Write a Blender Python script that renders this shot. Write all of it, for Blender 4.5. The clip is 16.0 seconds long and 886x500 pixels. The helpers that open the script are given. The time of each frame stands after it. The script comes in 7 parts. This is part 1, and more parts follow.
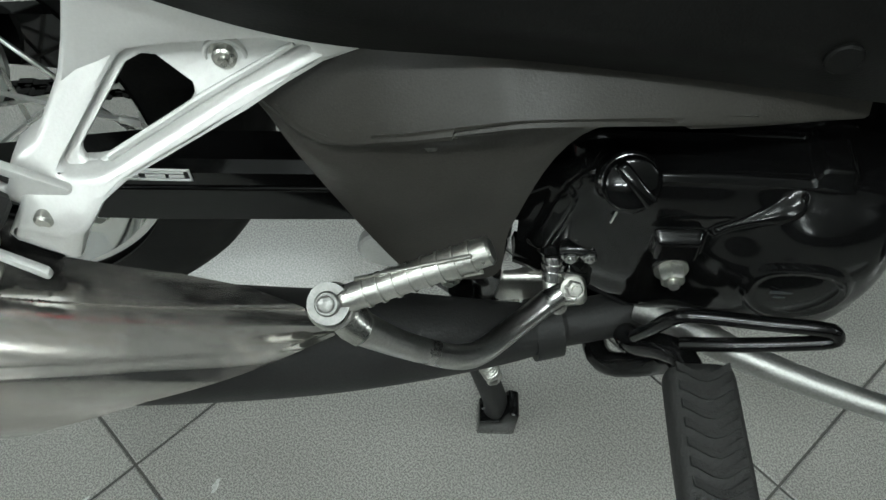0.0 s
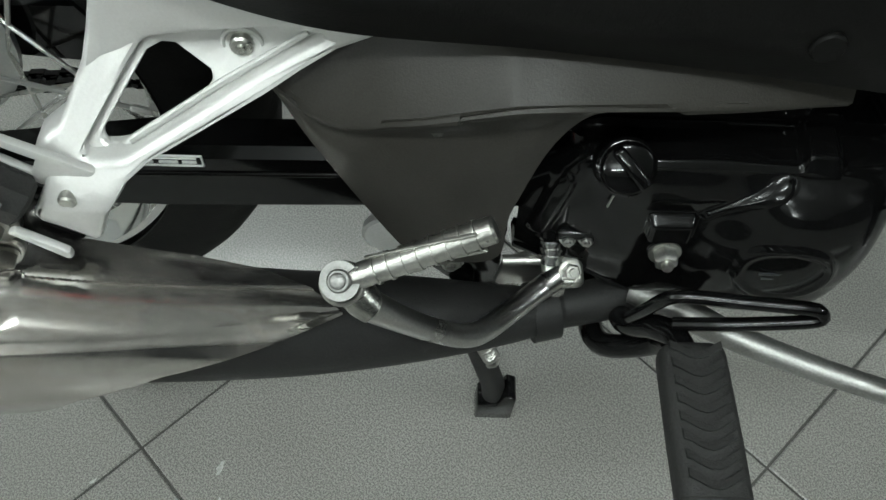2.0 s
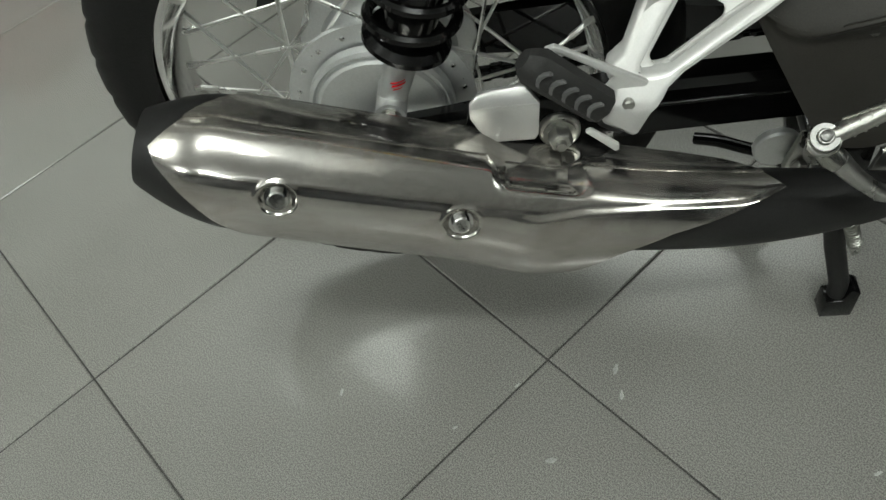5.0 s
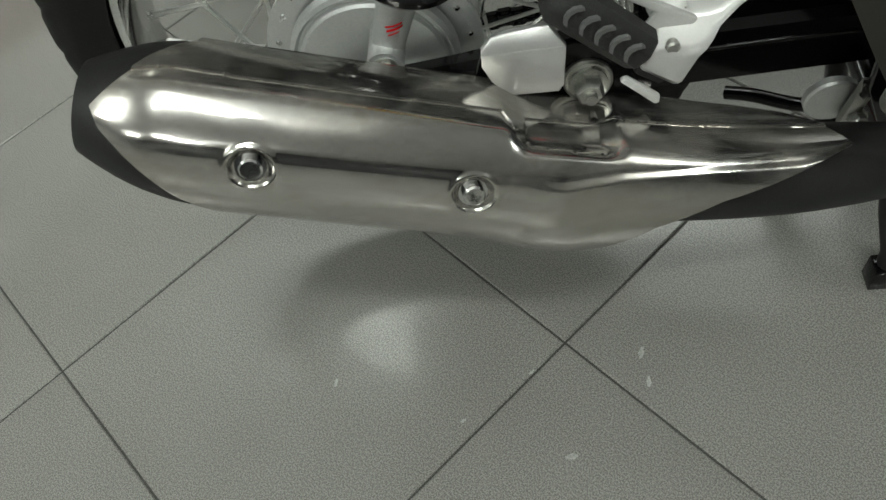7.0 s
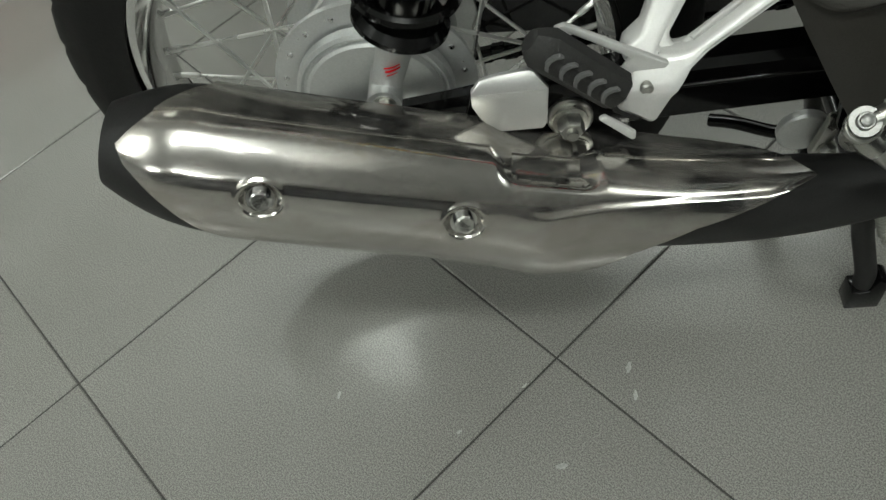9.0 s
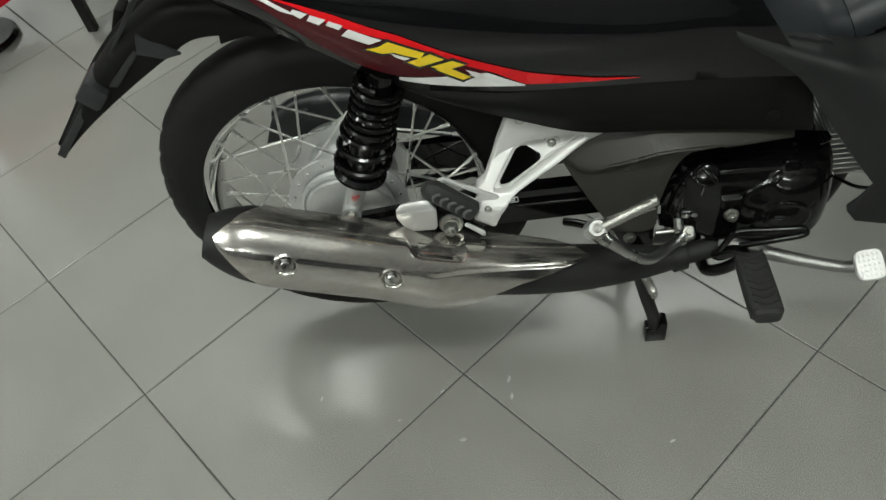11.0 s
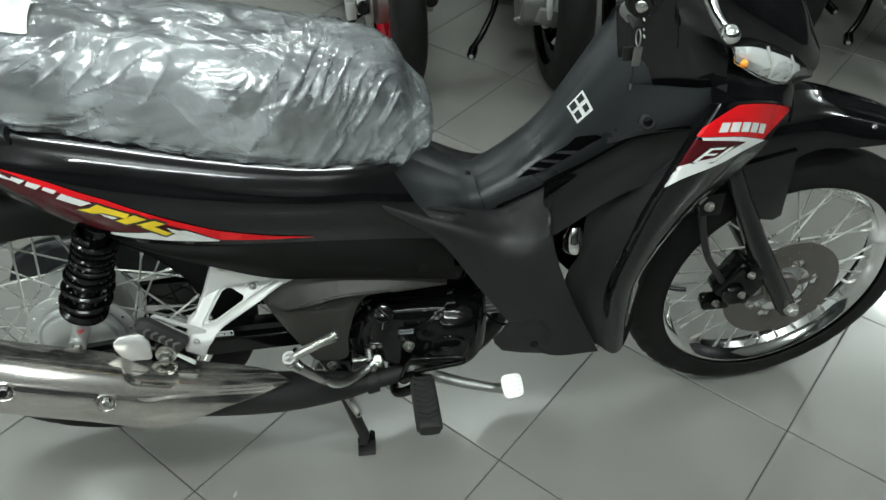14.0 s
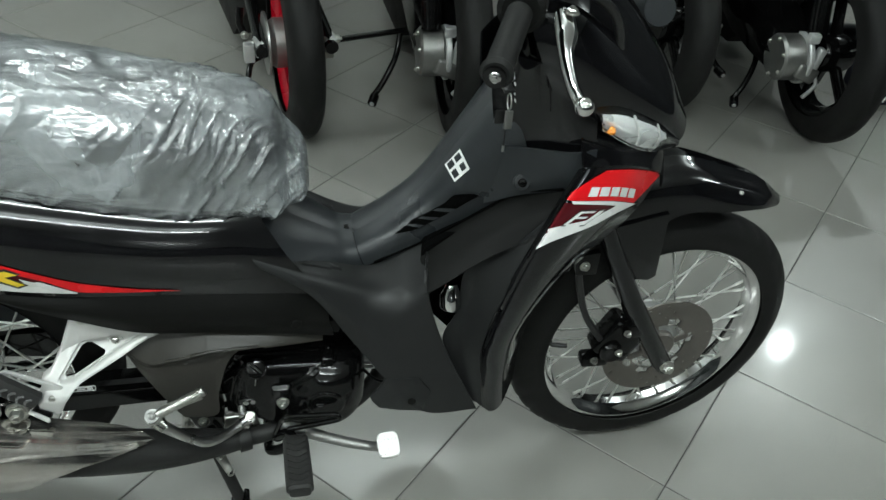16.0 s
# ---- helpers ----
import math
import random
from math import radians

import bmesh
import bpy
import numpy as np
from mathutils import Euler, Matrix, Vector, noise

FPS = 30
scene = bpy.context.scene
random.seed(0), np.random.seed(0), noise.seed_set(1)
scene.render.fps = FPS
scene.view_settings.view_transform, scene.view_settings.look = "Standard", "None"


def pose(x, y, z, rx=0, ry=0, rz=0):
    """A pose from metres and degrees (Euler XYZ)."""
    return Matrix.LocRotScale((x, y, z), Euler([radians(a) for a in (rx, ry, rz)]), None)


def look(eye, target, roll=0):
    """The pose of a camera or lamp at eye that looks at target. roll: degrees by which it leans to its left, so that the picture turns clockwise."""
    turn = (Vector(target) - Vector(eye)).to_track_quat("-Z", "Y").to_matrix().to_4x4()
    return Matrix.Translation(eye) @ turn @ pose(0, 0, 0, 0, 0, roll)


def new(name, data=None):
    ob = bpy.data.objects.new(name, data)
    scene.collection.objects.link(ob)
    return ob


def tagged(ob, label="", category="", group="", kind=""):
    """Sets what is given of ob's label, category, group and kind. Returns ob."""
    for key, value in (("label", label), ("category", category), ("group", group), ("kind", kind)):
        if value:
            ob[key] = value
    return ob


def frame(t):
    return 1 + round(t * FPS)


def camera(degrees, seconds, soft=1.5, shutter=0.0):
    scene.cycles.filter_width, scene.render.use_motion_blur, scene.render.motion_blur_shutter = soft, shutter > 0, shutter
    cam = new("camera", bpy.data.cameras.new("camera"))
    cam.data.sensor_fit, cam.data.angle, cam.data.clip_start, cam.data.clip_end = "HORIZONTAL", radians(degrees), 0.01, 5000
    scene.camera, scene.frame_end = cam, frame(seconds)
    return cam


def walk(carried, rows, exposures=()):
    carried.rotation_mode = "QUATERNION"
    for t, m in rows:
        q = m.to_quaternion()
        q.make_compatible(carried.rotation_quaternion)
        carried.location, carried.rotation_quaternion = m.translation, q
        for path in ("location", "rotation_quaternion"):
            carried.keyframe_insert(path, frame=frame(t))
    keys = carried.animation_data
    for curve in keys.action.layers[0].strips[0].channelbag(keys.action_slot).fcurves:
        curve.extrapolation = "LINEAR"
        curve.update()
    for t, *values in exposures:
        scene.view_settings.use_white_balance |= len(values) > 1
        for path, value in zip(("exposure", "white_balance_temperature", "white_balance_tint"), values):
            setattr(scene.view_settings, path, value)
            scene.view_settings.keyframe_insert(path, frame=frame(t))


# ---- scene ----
cam = camera(56.2, 16.0)
PATH = [
    (0, (0.069, 0.104, 0.727), (0.03, 1.163, -0.969), -0.5),
    (0.5, (0.067, 0.101, 0.725), (0.035, 1.157, -0.974), -0.2),
    (1, (0.064, 0.1, 0.724), (0.038, 1.154, -0.975), 0.1),
    (1.5, (0.062, 0.097, 0.73), (0.044, 1.151, -0.969), 0.6),
    (2, (0.062, 0.085, 0.739), (0.045, 1.143, -0.959), 0.6),
    (2.5, (0.028, 0.031, 0.776), (0.01, 1.105, -0.911), 0.4),
    (3, (-0.029, -0.067, 0.83), (-0.256, 1.08, -0.793), -7.2),
    (3.5, (-0.088, -0.125, 0.864), (-0.409, 1.039, -0.731), -11.2),
    (4, (-0.13, -0.146, 0.879), (-0.448, 1.016, -0.717), -13.6),
    (4.2, (-0.146, -0.159, 0.883), (-0.46, 1.019, -0.702), -14.0),
    (6.5, (-0.197, -0.076, 0.775), (-0.499, 1.051, -0.85), -17.4),
    (7, (-0.204, -0.074, 0.776), (-0.502, 1.037, -0.86), -17.0),
    (7.5, (-0.2, -0.08, 0.779), (-0.501, 1.038, -0.851), -16.9),
    (8, (-0.198, -0.085, 0.786), (-0.497, 1.035, -0.843), -16.8),
    (8.5, (-0.194, -0.078, 0.794), (-0.498, 1.041, -0.835), -17.0),
    (8.7, (-0.192, -0.08, 0.797), (-0.502, 1.045, -0.828), -17.2),
    (10.8, (-0.083, -0.376, 1.155), (-0.349, 0.878, -0.381), -14.4),
    (11, (-0.06, -0.42, 1.186), (-0.306, 0.876, -0.317), -13.2),
    (11.5, (-0.027, -0.493, 1.248), (-0.23, 0.883, -0.189), -11.1),
    (11.6, (-0.021, -0.508, 1.252), (-0.213, 0.882, -0.173), -10.7),
    (12, (0.001, -0.529, 1.279), (-0.154, 0.877, -0.135), -9.5),
    (12.5, (0.025, -0.539, 1.286), (-0.078, 0.893, -0.107), -7.9),
    (13, (0.068, -0.558, 1.295), (0.052, 0.908, -0.066), -5.5),
    (13.5, (0.111, -0.574, 1.323), (0.185, 0.908, -0.017), -3.1),
    (14, (0.148, -0.577, 1.341), (0.317, 0.913, 0.018), -0.6),
    (14.5, (0.181, -0.572, 1.351), (0.437, 0.911, 0.034), 1.6),
    (15, (0.202, -0.565, 1.352), (0.529, 0.93, 0.064), 3.3),
    (15.5, (0.209, -0.561, 1.354), (0.574, 0.951, 0.097), 4.6),
    (16, (0.212, -0.558, 1.352), (0.586, 0.963, 0.108), 5.3),
]
EXPOSED = [(0, 0.53, 6200, 10), (2.5, 0.42, 6300, 10), (3.5, 0.4, 6400, 10), (4.2, 0.22, 6550, 11), (6.5, 0.05, 6600, 11), (8.7, 0.05, 6600, 11), (10.8, 0.24, 6600, 12), (12, 0.34, 6500, 11), (13, 0.44, 6300, 10), (14.5, 0.46, 6250, 9), (16, 0.46, 6200, 9)]
walk(cam, [(t, look(eye, target, roll)) for t, eye, target, roll in PATH], EXPOSED)

# ---- world and lamps ----
world = bpy.data.worlds.new("showroom_air")
scene.world = world
world.use_nodes = True
world.node_tree.nodes["Background"].inputs[0].default_value = (0.8, 0.9, 0.88, 1)
world.node_tree.nodes["Background"].inputs[1].default_value = 0.02


def ceiling_lamp(x, y, sx, sy, watts, z=2.96, color=(0.93, 1.0, 0.95)):
    """A hanging tube: one face shines down, the other up at the ceiling."""
    for face, share_of in ((0, 0.54), (180, 0.46)):
        data = bpy.data.lights.new("tube_light", "AREA")
        data.shape, data.size, data.size_y, data.energy, data.color = "RECTANGLE", sx, sy, watts * share_of, color
        ob = new("tube_light", data)
        ob.matrix_world = pose(x, y, z + (0.01 if face else 0), face, 0, 0)
        tagged(ob, "white fluorescent tube lamp hanging under the ceiling", "lamp", "ceiling lamps", "structure")


ceiling_lamp(-0.05, -3.8, 1.2, 0.065, 62)
ceiling_lamp(0.15, -0.95, 1.2, 0.1, 52)
ceiling_lamp(-1.15, 2.05, 1.2, 0.6, 34)
for x, y, watts in ((-2.9, -3.8, 60), (-2.7, -0.9, 75), (4.4, -0.8, 70), (0.6, 2.6, 20), (-4.9, 5.5, 60)):
    ceiling_lamp(x, y, 1.2, 0.3, watts)
ceiling_lamp(3.87, 3.33, 0.08, 0.08, 40)

# ---- materials ----
def material(name, color, rough=0.5, metal=0.0, spread=0.12, scale=40.0, bump=0.05, fine=600.0, coat=0.0, rough_spread=0.1, ior=1.5):
    """A principled surface with two scales of colour, gloss and relief."""
    m = bpy.data.materials.new(name)
    m.use_nodes = True
    t = m.node_tree
    n, k = t.nodes, t.links
    p = n["Principled BSDF"]
    p.inputs["Metallic"].default_value = metal
    p.inputs["IOR"].default_value = ior
    p.inputs["Coat Weight"].default_value = coat
    p.inputs["Coat Roughness"].default_value = 0.06
    tc = n.new("ShaderNodeTexCoord")
    big = n.new("ShaderNodeTexNoise")
    big.inputs["Scale"].default_value, big.inputs["Detail"].default_value = scale * 0.25, 6
    small = n.new("ShaderNodeTexNoise")
    small.inputs["Scale"].default_value, small.inputs["Detail"].default_value = fine, 3
    info = n.new("ShaderNodeObjectInfo")
    add = n.new("ShaderNodeMath")
    add.operation = "ADD"
    mul = n.new("ShaderNodeMath")
    mul.operation, mul.inputs[1].default_value = "MULTIPLY", 0.3
    k.new(info.outputs["Random"], mul.inputs[0])
    k.new(tc.outputs["Object"], big.inputs["Vector"])
    k.new(tc.outputs["Object"], small.inputs["Vector"])
    k.new(big.outputs["Fac"], add.inputs[0])
    k.new(mul.outputs[0], add.inputs[1])
    ramp = n.new("ShaderNodeValToRGB")
    c = Vector(color)
    lo, hi = c * (1 - spread), c * (1 + spread)
    ramp.color_ramp.elements[0].position, ramp.color_ramp.elements[1].position = 0.3, 0.95
    ramp.color_ramp.elements[0].color = (*lo, 1)
    ramp.color_ramp.elements[1].color = (*[min(1, v) for v in hi], 1)
    k.new(add.outputs[0], ramp.inputs["Fac"])
    mix = n.new("ShaderNodeMixRGB")
    mix.blend_type, mix.inputs["Fac"].default_value = "OVERLAY", min(1.0, spread * 1.5)
    k.new(ramp.outputs["Color"], mix.inputs["Color1"])
    k.new(small.outputs["Fac"], mix.inputs["Color2"])
    k.new(mix.outputs["Color"], p.inputs["Base Color"])
    rr = n.new("ShaderNodeMapRange")
    rr.inputs["From Min"].default_value, rr.inputs["From Max"].default_value = 0.3, 0.7
    rr.inputs["To Min"].default_value = max(0.02, rough - rough_spread)
    rr.inputs["To Max"].default_value = min(1.0, rough + rough_spread)
    k.new(big.outputs["Fac"], rr.inputs["Value"])
    k.new(rr.outputs["Result"], p.inputs["Roughness"])
    if bump:
        b = n.new("ShaderNodeBump")
        b.inputs["Strength"].default_value, b.inputs["Distance"].default_value = bump, 0.002
        k.new(small.outputs["Fac"], b.inputs["Height"])
        k.new(b.outputs["Normal"], p.inputs["Normal"])
    return m


M_GLOSS = material("gloss_black_paint", (0.004, 0.004, 0.0045), 0.07, ior=1.5, spread=0.2, bump=0.0, coat=0.0, rough_spread=0.03)
M_MATTE = material("matte_black_plastic", (0.0065, 0.0065, 0.006), 0.46, ior=1.18, spread=0.25, scale=30, bump=0.12, fine=900)
M_FAIR = material("satin_black_plastic", (0.0145, 0.015, 0.015), 0.42, ior=1.33, spread=0.25, scale=22, bump=0.12, fine=900)
M_GREY = material("charcoal_plastic", (0.018, 0.0205, 0.0225), 0.36, ior=1.45, spread=0.2, scale=30, bump=0.12, fine=900)
M_BLACKMETAL = material("black_enamel", (0.003, 0.003, 0.003), 0.11, ior=1.36, spread=0.3, bump=0.0, rough_spread=0.05)
M_RUBBER = material("tyre_rubber", (0.008, 0.008, 0.0075), 0.6, ior=1.28, spread=0.3, scale=60, bump=0.15, fine=500)
M_PEG = material("footrest_rubber", (0.014, 0.014, 0.013), 0.66, spread=0.35, scale=80, bump=0.25, fine=700)
M_SILVER = material("silver_painted_alloy", (0.58, 0.58, 0.56), 0.38, metal=0.25, spread=0.06, bump=0.05)
M_ALU = material("cast_aluminium", (0.6, 0.61, 0.6), 0.45, metal=0.75, spread=0.15, bump=0.08)
M_CHROME = material("chrome_plate", (0.72, 0.72, 0.71), 0.08, metal=1.0, spread=0.05, bump=0.0, rough_spread=0.04)
M_ZINC = material("zinc_plated_steel", (0.44, 0.44, 0.41), 0.34, metal=0.95, spread=0.15, scale=120, bump=0.1, rough_spread=0.12)
M_STEEL = material("brushed_steel", (0.42, 0.42, 0.41), 0.32, metal=1.0, spread=0.15, bump=0.05)
M_DULL = material("dull_cast_alloy", (0.1, 0.1, 0.098), 0.5, metal=0.6, spread=0.25, scale=60, bump=0.15, fine=300)
M_DARK = material("dark_grey_plastic", (0.02, 0.0215, 0.023), 0.42, ior=1.4, spread=0.2, scale=30, bump=0.1, fine=900)
M_DISC = material("brake_disc_steel", (0.2, 0.185, 0.17), 0.38, metal=0.9, spread=0.15, bump=0.05)
M_SPOKE = material("bright_zinc_wire", (0.72, 0.72, 0.69), 0.3, metal=0.85, spread=0.12, scale=90, bump=0.05)
M_MIRROR = material("lamp_reflector_silver", (0.85, 0.85, 0.84), 0.3, metal=0.5, spread=0.2, scale=60, bump=0.2, fine=150)
M_DULL = material("dull_zinc", (0.26, 0.26, 0.25), 0.42, metal=0.9, spread=0.2, scale=90, bump=0.1)
M_EXHAUST = material("heatproof_black_paint", (0.013, 0.013, 0.0125), 0.55, ior=1.4, spread=0.3, scale=50, bump=0.1)
M_RED = material("red_decal_film", (0.72, 0.008, 0.012), 0.25, ior=1.3, spread=0.05, bump=0.0)
M_MAROON = material("maroon_decal_film", (0.07, 0.005, 0.008), 0.2, ior=1.35, spread=0.1, bump=0.0)
M_WHITE = material("white_decal_film", (0.8, 0.8, 0.78), 0.3, spread=0.03, bump=0.0)
M_YELLOW = material("yellow_decal_film", (0.85, 0.62, 0.02), 0.3, spread=0.04, bump=0.0)
# near-black colour that paints the shade of gaps and hollows
M_HOLLOW_SHADE = material("unlit_hollow", (0.002, 0.002, 0.002), 0.9, ior=1.05, spread=0.2, bump=0.0)
M_INK = material("black_print", (0.01, 0.01, 0.01), 0.4, spread=0.1, bump=0.0)
M_AMBER = material("amber_bulb", (0.8, 0.28, 0.03), 0.2, spread=0.1, bump=0.0)
M_SEAT = material("seat_vinyl", (0.014, 0.014, 0.015), 0.5, spread=0.2, bump=0.2, fine=400)
M_PAINTRED = material("red_rim_paint", (0.5, 0.006, 0.02), 0.25, spread=0.1, bump=0.0)
M_WALL = material("painted_wall", (0.42, 0.43, 0.42), 0.7, spread=0.05, scale=4, bump=0.08, fine=120)
# for unseen walls, dark so that gloss black parts mirror little light
M_DARK_WALL = material("dark_shop_front", (0.03, 0.032, 0.034), 0.3, spread=0.2, scale=4, bump=0.0)
M_HEEL = material("brushed_aluminium", (0.64, 0.64, 0.625), 0.36, metal=0.75, spread=0.08, scale=90, bump=0.04, fine=700)
M_CEIL = material("painted_ceiling", (0.8, 0.81, 0.8), 0.8, spread=0.04, scale=4, bump=0.05, fine=120)
M_GROUT = material("dark_grout", (0.045, 0.044, 0.04), 0.85, spread=0.25, scale=40, bump=0.3)
M_GREEN = material("green_card", (0.1, 0.3, 0.12), 0.6, spread=0.1)
M_NAVY = material("navy_fabric", (0.012, 0.014, 0.03), 0.8, spread=0.2)
M_PANEL = material("brownish_black_plastic", (0.026, 0.0245, 0.021), 0.36, ior=1.34, spread=0.25, scale=30, bump=0.1, fine=900)
# pale colour standing for reflected light on small floor marks
M_GLINT_MARK = material("dried_smear", (0.42, 0.42, 0.4), 0.2, spread=0.3, scale=300, bump=0.0)


def tile_material():
    m = bpy.data.materials.new("grey_porcelain_tile")
    m.use_nodes = True
    n, k = m.node_tree.nodes, m.node_tree.links
    p = n["Principled BSDF"]
    tc = n.new("ShaderNodeTexCoord")
    info = n.new("ShaderNodeObjectInfo")
    place = n.new("ShaderNodeVectorMath")
    k.new(tc.outputs["Object"], place.inputs[0])
    k.new(info.outputs["Location"], place.inputs[1])
    speck = n.new("ShaderNodeTexNoise")
    speck.inputs["Scale"].default_value, speck.inputs["Detail"].default_value = 650, 3
    cloud = n.new("ShaderNodeTexNoise")
    cloud.inputs["Scale"].default_value, cloud.inputs["Detail"].default_value = 5, 5
    for q in (speck, cloud):
        k.new(place.outputs[0], q.inputs["Vector"])
    r1 = n.new("ShaderNodeValToRGB")
    r1.color_ramp.elements[0].position, r1.color_ramp.elements[1].position = 0.4, 0.6
    r1.color_ramp.elements[0].color, r1.color_ramp.elements[1].color = (0.134, 0.132, 0.121, 1), (0.31, 0.306, 0.283, 1)
    k.new(speck.outputs["Fac"], r1.inputs["Fac"])
    r2 = n.new("ShaderNodeValToRGB")
    r2.color_ramp.elements[0].position, r2.color_ramp.elements[1].position = 0.3, 0.75
    r2.color_ramp.elements[0].color, r2.color_ramp.elements[1].color = (0.86, 0.86, 0.85, 1), (1, 1, 1, 1)
    k.new(cloud.outputs["Fac"], r2.inputs["Fac"])
    mx = n.new("ShaderNodeMixRGB")
    mx.blend_type, mx.inputs["Fac"].default_value = "MULTIPLY", 1.0
    k.new(r1.outputs["Color"], mx.inputs["Color1"])
    k.new(r2.outputs["Color"], mx.inputs["Color2"])
    tone = n.new("ShaderNodeMapRange")
    tone.inputs["To Min"].default_value, tone.inputs["To Max"].default_value = 0.93, 1.05
    k.new(info.outputs["Random"], tone.inputs["Value"])
    hsv = n.new("ShaderNodeHueSaturation")
    k.new(tone.outputs["Result"], hsv.inputs["Value"])
    k.new(mx.outputs["Color"], hsv.inputs["Color"])
    k.new(hsv.outputs["Color"], p.inputs["Base Color"])
    rr = n.new("ShaderNodeMapRange")
    rr.inputs["To Min"].default_value, rr.inputs["To Max"].default_value = 0.24, 0.44
    k.new(cloud.outputs["Fac"], rr.inputs["Value"])
    k.new(rr.outputs["Result"], p.inputs["Roughness"])
    p.inputs["Coat Weight"].default_value, p.inputs["Coat Roughness"].default_value = 0.25, 0.1
    b = n.new("ShaderNodeBump")
    b.inputs["Strength"].default_value, b.inputs["Distance"].default_value = 0.012, 0.0004
    k.new(speck.outputs["Fac"], b.inputs["Height"])
    k.new(b.outputs["Normal"], p.inputs["Normal"])
    return m


M_TILE = tile_material()


def shield_material():
    """Polished steel with rubbed stains and a dull film of dirt in streaks."""
    m = bpy.data.materials.new("polished_steel_shield")
    m.use_nodes = True
    n, k = m.node_tree.nodes, m.node_tree.links
    p = n["Principled BSDF"]
    tc = n.new("ShaderNodeTexCoord")
    mp = n.new("ShaderNodeMapping")
    mp.inputs["Scale"].default_value = (0.45, 1.0, 1.0)
    k.new(tc.outputs["Object"], mp.inputs["Vector"])
    made = []
    for size, detail in ((26, 6), (150, 4)):
        q = n.new("ShaderNodeTexNoise")
        q.inputs["Scale"].default_value, q.inputs["Detail"].default_value, q.inputs["Distortion"].default_value = size, detail, 0.8
        k.new(mp.outputs["Vector"], q.inputs["Vector"])
        made.append(q)
    both_of = n.new("ShaderNodeMath")
    both_of.operation, both_of.inputs[1].default_value = "MULTIPLY_ADD", 0.35
    k.new(made[1].outputs["Fac"], both_of.inputs[0])
    k.new(made[0].outputs["Fac"], both_of.inputs[2])
    cr = n.new("ShaderNodeValToRGB")
    cr.color_ramp.elements[0].position, cr.color_ramp.elements[1].position = 0.52, 0.86
    cr.color_ramp.elements[0].color, cr.color_ramp.elements[1].color = (0.58, 0.565, 0.54, 1), (0.4, 0.375, 0.34, 1)
    k.new(both_of.outputs[0], cr.inputs["Fac"])
    k.new(cr.outputs["Color"], p.inputs["Base Color"])
    rr = n.new("ShaderNodeMapRange")
    rr.inputs["From Min"].default_value, rr.inputs["From Max"].default_value = 0.5, 0.8
    rr.inputs["To Min"].default_value, rr.inputs["To Max"].default_value = 0.055, 0.2
    k.new(both_of.outputs[0], rr.inputs["Value"])
    k.new(rr.outputs["Result"], p.inputs["Roughness"])
    dust = n.new("ShaderNodeMapRange")
    dust.inputs["From Min"].default_value, dust.inputs["From Max"].default_value = 0.6, 0.86
    dust.inputs["To Min"].default_value, dust.inputs["To Max"].default_value = 0.97, 0.8
    k.new(both_of.outputs[0], dust.inputs["Value"])
    k.new(dust.outputs["Result"], p.inputs["Metallic"])
    return m


M_SHIELD = shield_material()


